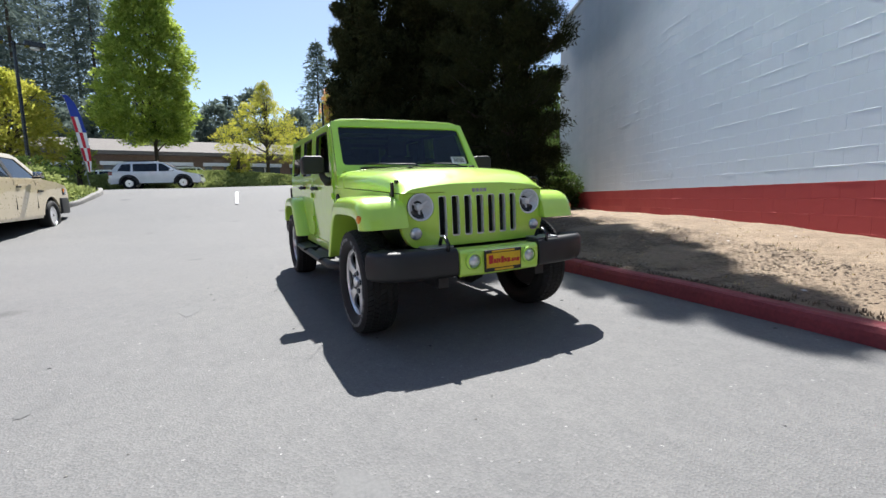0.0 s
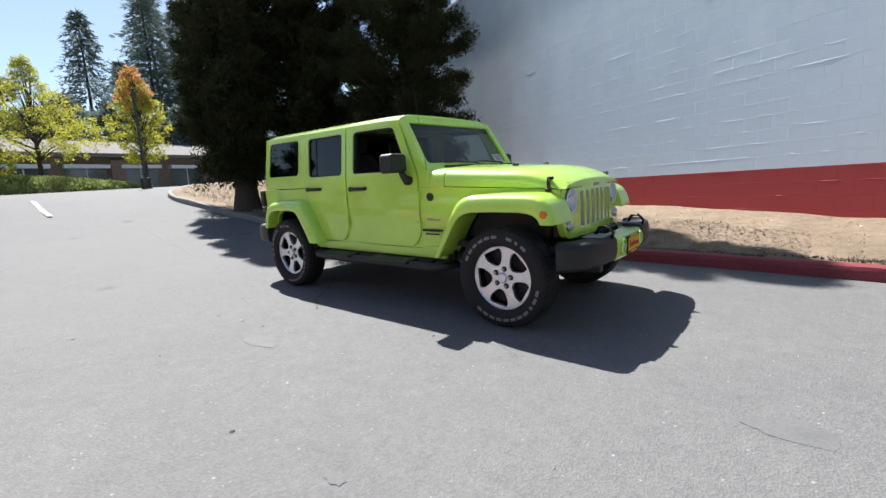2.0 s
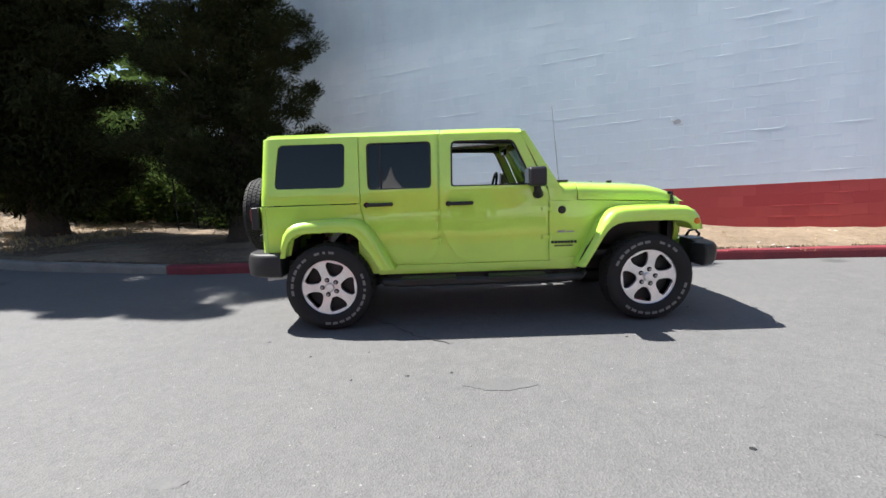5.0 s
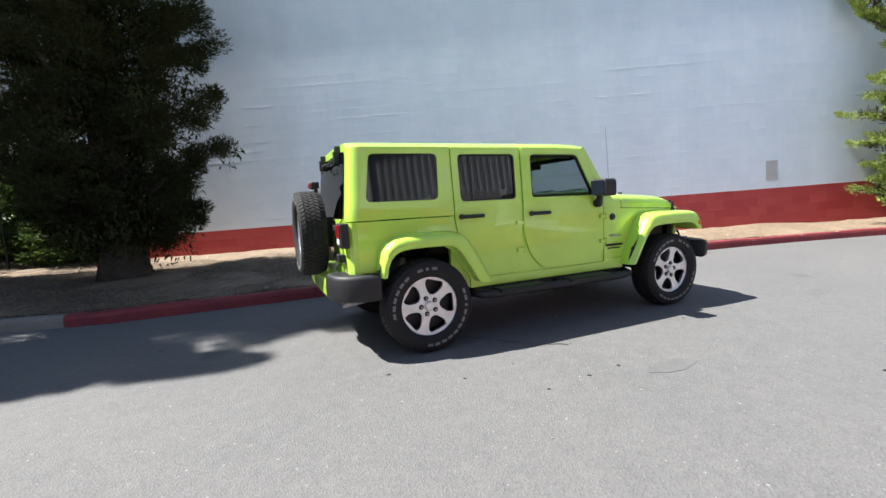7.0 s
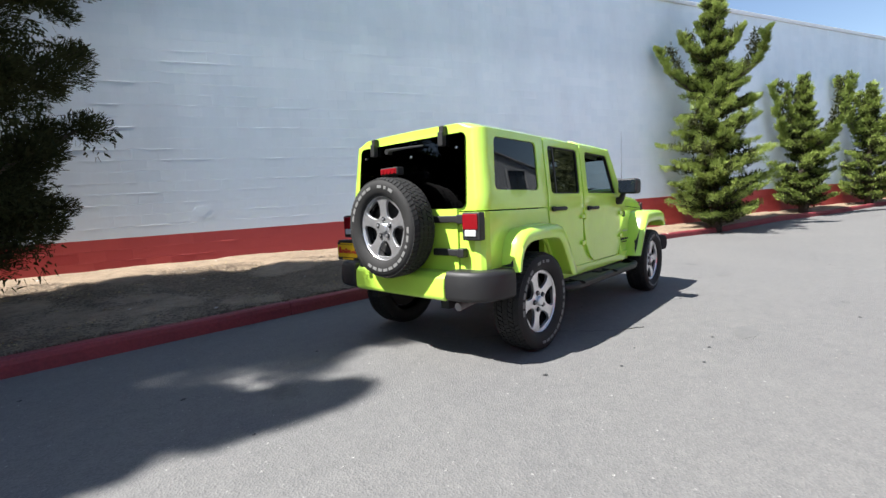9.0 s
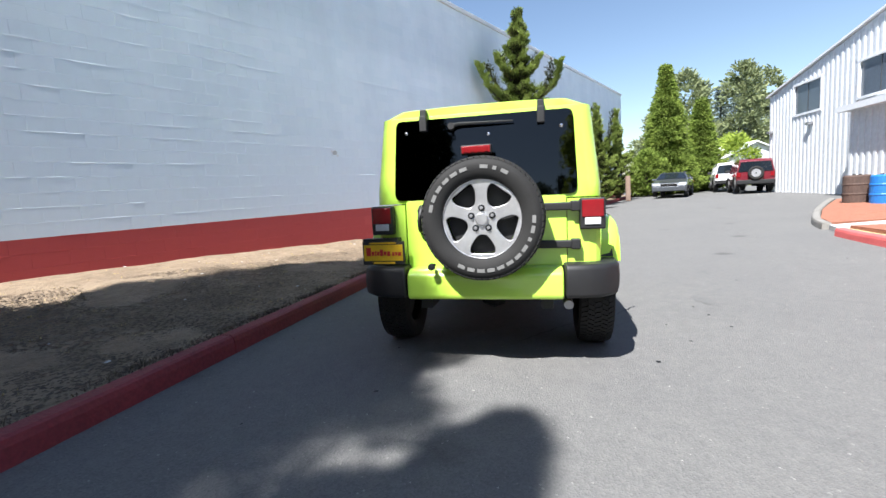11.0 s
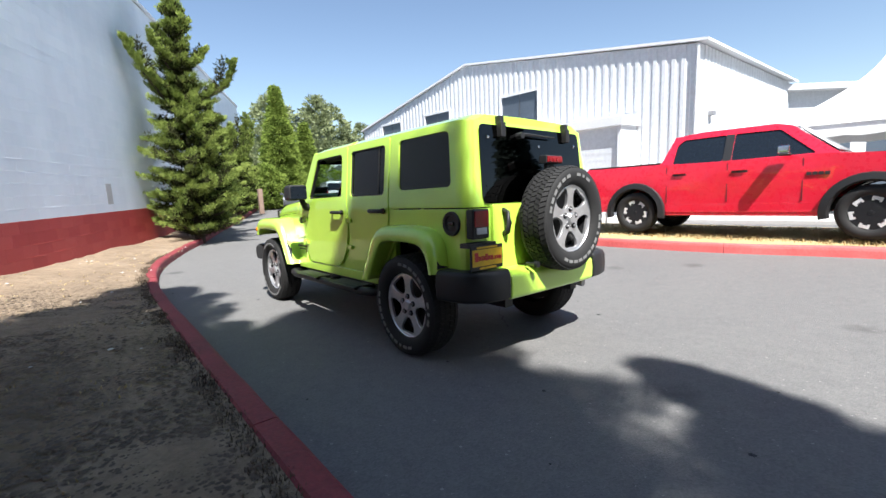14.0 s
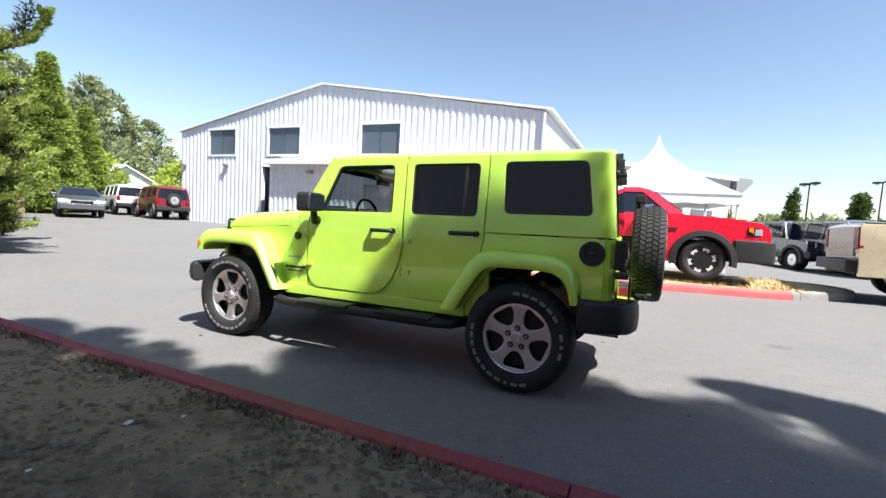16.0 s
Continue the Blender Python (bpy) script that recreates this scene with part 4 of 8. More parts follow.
def jeep_rim(parent, face):
    """Five-spoke alloy; face: where its outer face lies along y (outside is -y)."""
    bm = bmesh.new()
    lathe(bm, [(0.236, face + 0.012), (0.232, face + 0.0), (0.222, face + 0.004), (0.216, face + 0.022)], 48, open_ends=True)
    rim = part("rim", bm, ALLOY, parent, "machined five-spoke alloy rim", smooth=True)
    bm = bmesh.new()
    lathe(bm, [(0.2155, face + 0.022), (0.208, face + 0.05), (0.203, face + 0.12), (0.225, face + 0.19)], 40, open_ends=True)
    part("barrel", bm, GLOSS_BLACK, rim, "dark painted rim barrel", smooth=True)
    holes = []
    for k in range(5):
        a = radians(90 + 36 + 72 * k)
        pts = []
        for rad, half in ((0.090, 0.21), (0.126, 0.37), (0.172, 0.425), (0.209, 0.345), (0.209, -0.345), (0.172, -0.425), (0.126, -0.37), (0.090, -0.21)):
            pts.append((rad * math.cos(a + half), rad * math.sin(a + half)))
        holes.append(rounded(pts, 0.022, 3))
    bm = bmesh.new()
    sheet(bm, circle(0, 0, 0.219, 60), holes, cuts=[], turn=lambda u, v, w: Vector((u, face + 0.012 + 0.030 * (1 - min(1, math.hypot(u, v) / 0.2)) ** 1.0 * 0.6 + w, v)), thickness=0.028)
    part("spoke_face", bm, ALLOY, rim, "bright machined five-spoke face", bevel=0.004)
    # Black disc closes the rim: the pockets' darkness is put into its colour.
    bm = bmesh.new()
    lathe(bm, [(0.0, face + 0.105), (0.20, face + 0.105), (0.20, face + 0.12), (0, face + 0.12)], 40)
    part("pocket_backing", bm, BLACK_PLASTIC, rim, "black backing disc behind the spokes")
    bm = bmesh.new()
    lathe(bm, [(0.0, face - 0.004), (0.030, face - 0.003), (0.036, face + 0.006), (0.036, face + 0.05), (0, face + 0.05)], 24)
    part("hub_cap", bm, ALLOY, rim, smooth=False)
    for k in range(5):
        a = radians(90 + 72 * k)
        bm = bmesh.new()
        lathe(bm, [(0.0, face + 0.0), (0.010, face + 0.001), (0.012, face + 0.045), (0.0, face + 0.045)], 6, m=Matrix.Translation((0.062 * math.cos(a), 0, 0.062 * math.sin(a))))
        part("lug_nut", bm, STEEL, rim)
        # Dark ring round each nut stands for the dark hole it sits in.
        bm = bmesh.new()
        lathe(bm, [(0.0, face + 0.014), (0.017, face + 0.014), (0.019, face + 0.017), (0.019, face + 0.045), (0.0, face + 0.045)], 16, m=Matrix.Translation((0.062 * math.cos(a), 0, 0.062 * math.sin(a))))
        part("lug_seat", bm, ALLOY_DARK, rim)
    return rim


def letter_bars(parent, R, r, face):
    """Raised pale sidewall marks, as plain bars in two arcs."""
    bm = bmesh.new()
    rm = r + (R - r) * 0.47
    for start, sweep, marks in ((172, 116, (1, 1, 1, 1, 1, 1, 0, 1, 0.5, 1)), (4, 124, (1, 1, 0.5, 1, 1, 1, 1, 1, 1, 1, 1))):
        pitch = sweep / len(marks)
        for k, mark in enumerate(marks):
            if not mark:
                continue
            m = Matrix.Rotation(-radians(start - (k + 0.5) * pitch) + math.pi / 2, 4, "Y")
            w = rm * radians(pitch) * 0.36 * mark
            box(bm, -w, w, face - 0.003, face + 0.006, rm - 0.0115, rm + 0.0115, m)
    tagged(part("sidewall_mark", bm, LETTERING, parent), kind="stuff")


def jeep_wheel(parent):
    w = part("wheel", tyre_bmesh(0.405, 0.268, 0.1275), RUBBER, parent, "black all-terrain tyre with pale sidewall marks")
    tread(w, 0.405, 0.1275)
    rim = jeep_rim(w, -0.092)
    rim.matrix_basis = Matrix.Diagonal((1.155, 1.0, 1.155, 1.0))
    letter_bars(w, 0.405, 0.268, -0.1275)
    return w


def copied(ob, m, parent):
    c = copy_thing(ob, m)
    c.parent = parent
    c.matrix_parent_inverse = Matrix()
    c.matrix_basis = m
    return c


# ---- the lime off-roader ----
def taper(z):
    return 1.0 if z < 1.25 else 1.0 - (z - 1.25) * 0.135


def jeep():
    car = thing("off_road_car", LEAN, "lime-green boxy four-door off-road car parked on asphalt", "car")
    HALF = 0.785

    def mirrored(fn):
        for s in (-1, 1):
            fn(s)

    def side(s, out=0.0):
        return lambda u, v, w: Vector((u, s * ((HALF + out) * taper(v) - w), v))

    zcuts = [("v", 1.25), ("v", 1.5), ("v", 1.74)]

    def door(s, outline, window, handle_x, handle_z, hinge_x):
        bm = bmesh.new()
        sheet(bm, outline, [window], zcuts, side(s, 0.004), 0.045)
        d = part("door", bm, LIME, car, bevel=0.007)
        # rubber round the window
        bm = bmesh.new()
        c = Vector((sum(p[0] for p in window) / len(window), sum(p[1] for p in window) / len(window)))
        inner = [tuple(c + (Vector(p) - c) * 0.955) for p in window]
        outer = [tuple(c + (Vector(p) - c) * 0.998) for p in window]
        ring_plate(bm, outer, inner, side(s, -0.006), 0.03)
        part("window_seal", bm, BLACK_PLASTIC, d)
        # grip handle on a round base
        bm = bmesh.new()
        x0, x1 = handle_x
        y = s * (HALF + 0.03)
        tube(bm, [(x0 + 0.01, s * (HALF + 0.004), handle_z), (x0 + 0.02, y, handle_z), (x0 + 0.05, y + s * 0.012, handle_z), (x1 - 0.05, y + s * 0.012, handle_z), (x1 - 0.02, y, handle_z), (x1 - 0.01, s * (HALF + 0.004), handle_z)], 0.017, 10)
        h = part("handle", bm, BLACK_PLASTIC, d, "black plastic door handle", smooth=True)
        bm = bmesh.new()
        lathe(bm, [(0, 0), (0.024, 0), (0.024, 0.02), (0, 0.02)], 16, m=pose(x0 + 0.012, s * (HALF + 0.024) - 0.01, handle_z))
        part("lock", bm, GLOSS_BLACK, h)
        for hz in (0.80, 1.06):
            bm = bmesh.new()
            box(bm, hinge_x - 0.075, hinge_x + 0.012, s * (HALF + 0.002), s * (HALF + 0.026), hz - 0.018, hz + 0.018)
            tube(bm, [(hinge_x + 0.005, s * (HALF + 0.02), hz - 0.03), (hinge_x + 0.005, s * (HALF + 0.02), hz + 0.03)], 0.013, 8)
            part("hinge", bm, LIME, d)
        return d

    front_out = rounded([(-0.415, 1.765), (0.325, 1.760), (0.562, 1.24), (0.572, 0.70), (0.49, 0.585), (-0.20, 0.585), (-0.33, 0.70), (-0.425, 0.92)], [0.03, 0.05, 0.03, 0.12, 0.10, 0.10, 0.1, 0.3], 5)
    front_win = rounded([(-0.32, 1.292), (-0.31, 1.705), (0.262, 1.70), (0.452, 1.285)], [0.03, 0.05, 0.05, 0.03])
    rear_out = rounded([(-1.15, 1.765), (-0.430, 1.765), (-0.455, 0.72), (-0.53, 0.592), (-0.88, 0.592), (-1.0, 0.67), (-1.09, 0.87), (-1.15, 1.10)], [0.03, 0.03, 0.1, 0.1, 0.08, 0.1, 0.15, 0.1], 5)
    rear_win = rounded([(-1.085, 1.285), (-1.085, 1.708), (-0.49, 1.708), (-0.50, 1.285)], 0.045)

    def doors(s):
        door(s, front_out, front_win, (-0.36, -0.12), 1.138, 0.585)
        d = door(s, rear_out, rear_win, (-1.11, -0.86), 1.15, -0.44)
        bm = bmesh.new()
        c = rounded([(-1.075, 1.29), (-1.075, 1.70), (-0.495, 1.70), (-0.505, 1.29)], 0.04)
        sheet(bm, c, (), zcuts, side(s, -0.018), 0.006)
        part("window_glass", bm, TINT, d, "dark tinted glass")
        bm = bmesh.new()
        sheet(bm, [(-0.98, 1.29), (-0.98, 1.70), (-0.955, 1.70), (-0.955, 1.29)] if s > 0 else [(-0.97, 1.29), (-0.97, 1.70), (-0.95, 1.70), (-0.95, 1.29)], (), zcuts, side(s, -0.013), 0.004)
        part("window_bar", bm, BLACK_PLASTIC, d)

    mirrored(doors)

    # pillars and door frame behind the doors, sill
    def frames(s):
        bm = bmesh.new()
        for x0, x1, z0, z1 in ((-0.50, -0.37, 0.5, 1.75), (-1.20, -1.10, 0.5, 1.75)):
            sheet(bm2 := bmesh.new(), [(x0, z0), (x1, z0), (x1, z1), (x0, z1)], (), zcuts, side(s, -0.022), 0.05)
            part("pillar", bm2, LIME, car)
        bm.free()
        bm = bmesh.new()
        sheet(bm, [(-1.19, 0.50), (0.62, 0.50), (0.62, 1.24), (-1.19, 1.24)], (), (), side(s, -0.020), 0.02)
        part("door_opening", bm, LIME, car)
        bm = bmesh.new()
        sheet(bm, [(-1.02, 0.49), (0.84, 0.49), (0.84, 0.60), (0.60, 0.60), (0.60, 0.575), (-0.25, 0.575), (-0.50, 0.575), (-0.95, 0.58), (-1.02, 0.60)], (), (), side(s, -0.002), 0.05)
        part("sill", bm, LIME, car, bevel=0.006)
        bm = bmesh.new()
        sheet(bm, [(0.588, 1.14), (0.70, 1.14), (0.70, 1.245), (0.672, 1.285), (0.372, 1.78), (0.333, 1.772), (0.574, 1.245)], (), zcuts, side(s, -0.010), 0.06)
        part("windshield_pillar", bm, LIME, car, bevel=0.006)
        # rear quarter of the tub
        bm = bmesh.new()
        sheet(bm, [(-2.04, 0.70), (-1.84, 0.70), (-1.80, 0.85), (-1.68, 0.915), (-1.30, 0.915), (-1.20, 0.86), (-1.0, 0.56), (-0.985, 0.60), (-1.005, 0.665), (-1.098, 0.87), (-1.160, 1.10), (-1.160, 1.160), (-2.04, 1.160)], (), (), side(s), 0.03)
        part("rear_quarter", bm, LIME, car, bevel=0.005)
        # tub corner round to the tail
        bm = bmesh.new()
        rings = []
        for z in (0.70, 0.95, 1.16):
            outer = [(-2.04, HALF), (-2.075, HALF - 0.012), (-2.10, HALF - 0.04), (-2.112, HALF - 0.085), (-2.112, 0.56), (-2.08, 0.56), (-2.08, HALF - 0.09), (-2.04, HALF - 0.03)]
            rings.append([(x, s * y, z) for x, y in outer])
        loft(bm, rings)
        part("tub_corner", bm, LIME, car, smooth=False)

    mirrored(frames)

    # hardtop shell: sides, corners and back in one wrapped plate
    def wrap(u, v, w):
        a, sg = abs(u), (1 if u >= 0 else -1)
        back = 0.09 * max(0.0, v - 1.2)
        k = taper(v)
        if a <= 0.68:
            x, y, nx, ny = -2.105, a, 1, 0
        elif a <= 0.845:
            t = (a - 0.68) / 0.165 * math.pi / 2
            x, y = -2.0 - 0.105 * math.cos(t), 0.68 + 0.105 * math.sin(t)
            nx, ny = math.cos(t), -math.sin(t)
        else:
            x, y, nx, ny = -2.0 + (a - 0.845), 0.785, 0, -1
        lean = back * max(0, min(1, (-1.6 - x) / 0.4))
        return Vector((x + lean + nx * w, sg * (y * k + ny * w), v))

    L = 0.845 + 0.84
    shell = [(-L, 1.168), (L, 1.168), (L, 1.775), (-L, 1.775)]
    holes = []
    for sg in (-1, 1):
        q = rounded([(sg * 0.890, 1.318), (sg * 1.545, 1.315), (sg * 1.565, 1.715), (sg * 0.915, 1.715)], 0.05)
        holes.append(q)
    holes.append(rounded([(-0.60, 1.205), (0.60, 1.205), (0.63, 1.735), (-0.63, 1.735)], 0.05))
    bm = bmesh.new()
    cuts = [("u", sg * v) for sg in (-1, 1) for v in (0.68, 0.71, 0.74, 0.77, 0.80, 0.83, 0.845, 1.2)] + [("v", 1.25), ("v", 1.5)]
    sheet(bm, shell, holes, cuts, wrap, 0.03)
    top = part("hardtop", bm, LIME, car, "lime-green painted hard top", bevel=0.006, angle=50)
    for sg in (-1, 1):
        bm = bmesh.new()
        sheet(bm, rounded([(sg * 0.885, 1.313), (sg * 1.55, 1.31), (sg * 1.57, 1.72), (sg * 0.91, 1.72)], 0.05), (), [("v", 1.5)], lambda u, v, w: wrap(u, v, w + 0.012), 0.006)
        part("quarter_glass", bm, TINT, top, "dark tinted glass")
    bm = bmesh.new()
    sheet(bm, rounded([(-0.625, 1.19), (0.625, 1.19), (0.65, 1.75), (-0.65, 1.75)], 0.05), (), [("v", 1.35), ("v", 1.5)], lambda u, v, w: wrap(u, v, w - 0.012), 0.006)
    rear_glass = part("rear_glass", bm, TINT, top, "dark tinted lift-up rear glass")
    for y in (-0.40, 0.40):
        bm = bmesh.new()
        box(bm, -2.10, -2.045, y - 0.022, y + 0.022, 1.755, 1.815)
        box(bm, -2.115, -2.065, y - 0.025, y + 0.025, 1.665, 1.77)
        part("glass_hinge", bm, BLACK_PLASTIC, rear_glass, bevel=0.005)
    bm = bmesh.new()
    tube(bm, [(-2.10, 0.20, 1.685), (-2.115, 0.15, 1.695), (-2.11, -0.22, 1.690)], [0.018, 0.012, 0.006], 6)
    tube(bm, [(-2.07, 0.20, 1.685), (-2.125, 0.20, 1.685)], 0.024, 8)
    part("rear_wiper", bm, BLACK_PLASTIC, rear_glass)
    for y, z in ((-0.53, 1.64), (0.53, 1.66), (-0.05, 1.62)):
        bm = bmesh.new()
        lathe(bm, [(0, -0.012), (0.012, -0.008), (0.012, 0.02), (0, 0.02)], 10, "x", pose(-2.075, y, z))
        part("glass_bolt", bm, CHROME, rear_glass)

    # roof, in two front panels and the rear shell
    def roof(name, x0, x1, steps, y0, y1):
        rings = []
        xs = [x0 + (x1 - x0) * k / steps for k in range(steps + 1)]
        if name == "roof_shell":
            xs = [-1.947 - 0.105 * math.cos(radians(d)) for d in (0, 12, 24, 40, 60, 90)] + [-1.6, -1.2, -0.8, x1]
        for x in xs:
            tuck = (0.62 + 0.105 * math.sqrt(max(0.0, 1 - max(0.0, (-1.947 - x) / 0.105) ** 2))) / 0.725
            drop = 0.012 * max(0, (x - 0.0) / 0.35) ** 2 + 0.003 * max(0, (-1.7 - x) / 0.36) ** 2
            pts = []
            for f in np.linspace(y0, y1, 13):
                a, f = abs(f), f * tuck
                z = 1.832 - 0.010 * (a / 0.6) ** 2 - (0.045 * ((a - 0.60) / 0.125) ** 2 if a > 0.60 else 0)
                pts.append((x, f, z - drop))
            rings.append(pts + [(x, p[1] * 0.985, 1.725) for p in pts[::-1]])
        bm = bmesh.new()
        loft(bm, rings)
        return part(name, bm, LIME, car, smooth=True, bevel=0.006, angle=60)

    roof("roof_panel", -0.402, 0.345, 6, -0.725, -0.002)
    roof("roof_panel", -0.402, 0.345, 6, 0.002, 0.725)
    roof("roof_shell", -2.052, -0.408, 10, -0.725, 0.725)

    # windshield frame, raked
    def rake(u, v, w):
        f = (v - 1.285) / 0.495
        n = Vector((0.495, 0, 0.30)).normalized()
        return Vector((0.665 - 0.30 * f, u * (1.0 - 0.055 * f), v)) - n * w

    bm = bmesh.new()
    sheet(bm, rounded([(-0.765, 1.285), (0.765, 1.285), (0.765, 1.785), (-0.765, 1.785)], [0.01, 0.01, 0.04, 0.04]), [rounded([(-0.695, 1.345), (0.695, 1.345), (0.70, 1.735), (-0.70, 1.735)], 0.04)], (), rake, 0.055)
    shield = part("windshield_frame", bm, LIME, car, bevel=0.008)
    bm = bmesh.new()
    sheet(bm, rounded([(-0.71, 1.33), (0.71, 1.33), (0.715, 1.75), (-0.715, 1.75)], 0.04), (), (), lambda u, v, w: rake(u, v, w + 0.014), 0.006)
    glass = part("windshield", bm, SHIELD, shield, "clear laminated windshield")
    bm = bmesh.new()
    sheet(bm, [(-0.69, 1.68), (0.69, 1.68), (0.70, 1.735), (-0.70, 1.735)], (), (), lambda u, v, w: rake(u, v, w + 0.022), 0.003)
    part("shade_band", bm, TINT, glass)
    bm = bmesh.new()
    sheet(bm, [(0.49, 1.355), (0.66, 1.355), (0.66, 1.43), (0.49, 1.43)], (), (), lambda u, v, w: rake(u, v, w + 0.0095), 0.002)
    sticker = part("window_sticker", bm, WHITE_INK, glass, "white paper sticker with unreadable print")
    for k in range(4):
        bm = bmesh.new()
        sheet(bm, [(0.51, 1.37 + k * 0.014), (0.64, 1.37 + k * 0.014), (0.64, 1.376 + k * 0.014), (0.51, 1.376 + k * 0.014)], (), (), lambda u, v, w: rake(u, v, w + 0.0065), 0.002)
        part("print_line", bm, BLACK_INK, sticker)
    for y0, y1 in ((0.08, -0.46), (0.55, 0.12)):
        bm = bmesh.new()
        tube(bm, [tuple(rake(y0, 1.30, -0.02)), tuple(rake(y0 - 0.05, 1.325, -0.03)), tuple(rake(y1, 1.352, -0.012))], [0.014, 0.010, 0.006], 6)
        tube(bm, [tuple(rake(y0, 1.29, -0.0)), tuple(rake(y0, 1.305, -0.03))], 0.020, 8)
        part("wiper", bm, BLACK_PLASTIC, shield)
    bm = bmesh.new()
    box(bm, 0.26, 0.29, -0.11, 0.11, 1.60, 1.66)
    tube(bm, [(0.29, 0, 1.66), (0.36, 0, 1.73)], 0.01)
    part("rear_view_mirror", bm, GLOSS_BLACK, shield, bevel=0.01)

    # cowl, hood
    def nose(x):
        return 0.770 - 0.140 * max(0.0, min(1.0, (x - 0.70) / 1.15)) ** 1.1

    def crown(x):
        f = max(0.0, (x - 0.80) / 1.08)
        return 1.293 - 0.062 * f - 0.105 * max(0, (f - 0.62) / 0.38) ** 2.4

    def seam(x):
        return 1.135 - 0.055 * max(0.0, (x - 0.80) / 1.08)

    def hood_ring(x, inset=0.0, low=None):
        w, t, b = nose(x) - inset, crown(x), seam(x) if low is None else low
        half = [(w, b), (w, t - 0.105), (w - 0.008, t - 0.065), (w - 0.035, t - 0.032), (w - 0.09, t - 0.012), (w - 0.22, t + 0.004), (0.22, t + 0.018), (0.0, t + 0.020)]
        return [(x, y, max(z, b + 0.001)) for y, z in half] + [(x, -y, max(z, b + 0.001)) for y, z in half[-2::-1]]

    bm = bmesh.new()
    xs = [0.855, 0.95, 1.1, 1.25, 1.4, 1.52, 1.62, 1.70, 1.77, 1.82, 1.86, 1.885, 1.90]
    loft(bm, [hood_ring(x) for x in xs])
    part("hood", bm, LIME, car, smooth=True, bevel=0.006, angle=60)
    bm = bmesh.new()
    loft(bm, [hood_ring(x, 0.0, 1.12) for x in (0.60, 0.70, 0.80, 0.848)])
    cowl = part("cowl", bm, LIME, car, bevel=0.006, angle=60)
    bm = bmesh.new()
    box(bm, 0.70, 0.82, -0.55, 0.55, 1.30, 1.318)
    part("cowl_grille", bm, BLACK_PLASTIC, cowl)
    for y in (-0.3, 0.3):
        bm = bmesh.new()
        box(bm, 1.28, 1.33, y - 0.015, y + 0.015, crown(1.3) + 0.010, crown(1.3) + 0.032)
        part("washer_nozzle", bm, BLACK_PLASTIC, car, bevel=0.004)

    def flanks(s):
        bm = bmesh.new()
        pts_top = [(x, seam(x) - 0.004) for x in (0.60, 0.85, 1.1, 1.35, 1.6, 1.86)]
        sheet(bm, [(0.582, 0.50), (0.80, 0.50), (0.92, 0.70), (1.02, 0.86), (1.12, 0.95), (1.86, 0.95), (1.86, 1.075)] + pts_top[-2::-1][:4] + [(0.582, 1.132)], (), [("u", v) for v in (0.7, 0.85, 1.0, 1.2, 1.5)], lambda u, v, w: Vector((u, s * (max(nose(u), 0.0) + 0.012 * max(0, 1 - max(0, u - 0.582) / 0.2) - w), v)), 0.03)
        flank = part("front_flank", bm, LIME, car, bevel=0.004)
        bm = bmesh.new()
        sheet(bm, rounded([(0.582, 1.135), (0.60, 1.135), (0.84, 1.13), (0.84, 1.20), (0.582, 1.24)], 0.004, 1), (), (), lambda u, v, w: Vector((u, s * (0.783 - w), v)), 0.02)
        bm.free()
        # round vent, name bars
        bm = bmesh.new()
        lathe(bm, [(0, -0.012), (0.030, -0.010), (0.036, -0.002), (0.036, 0.012), (0, 0.012)], 20, m=pose(0.70, s * 0.782, 1.045))
        part("vent_disc", bm, BLACK_PLASTIC, flank)
        bm = bmesh.new()
        for k in range(8):
            box(bm, 0.60 + k * 0.030, 0.624 + k * 0.030, s * 0.788 - 0.003, s * 0.788 + 0.003, 0.735, 0.757)
        part("name_bars", bm, BLACK_INK, flank, "black decal bars")
        bm = bmesh.new()
        for k in range(9):
            box(bm, 0.63 + k * 0.019, 0.644 + k * 0.019, s * 0.788 - 0.003, s * 0.788 + 0.003, 0.706, 0.718)
        part("name_bars", bm, BLACK_INK, flank, "black decal bars")
        bm = bmesh.new()
        box(bm, 0.66, 0.73, s * 0.788 - 0.003, s * 0.788 + 0.003, 0.835, 0.855)
        box(bm, 0.74, 0.81, s * 0.788 - 0.003, s * 0.788 + 0.003, 0.835, 0.848)
        part("badge", bm, STEEL, flank)
        # hood latch
        bm = bmesh.new()
        x = 1.775
        y = s * (nose(x) + 0.012)
        box(bm, x - 0.022, x + 0.022, y - 0.012, y + 0.012, 1.045, 1.085)
        box(bm, x - 0.012, x + 0.012, y - 0.006, y + 0.016, 1.08, 1.16)
        box(bm, x - 0.026, x + 0.026, y - s * 0.05 - 0.02, y - s * 0.03 + 0.02, 1.15, 1.175)
        part("hood_latch", bm, GLOSS_BLACK, car, bevel=0.005)
        # door mirror
        bm = bmesh.new()
        loft(bm, [[(0.505 - 0.15 * f, s * (0.838 + 0.205 * a), 1.355 + 0.085 * b) for a, b in ((0.05, -0.9), (0.95, -1), (1.0, -0.6), (1.0, 0.6), (0.92, 1), (0.08, 1), (0.0, 0.7), (0, -0.6))] for f in (0.0, 0.55, 1.0)])
        mir = part("door_mirror", bm, BLACK_PLASTIC, car, "black door mirror on a stalk", bevel=0.02, segments=3)
        bm = bmesh.new()
        box(bm, 0.346, 0.352, s * 0.850, s * 1.025, 1.29, 1.425)
        part("mirror_glass", bm, DARK_GLASS, mir)
        bm = bmesh.new()
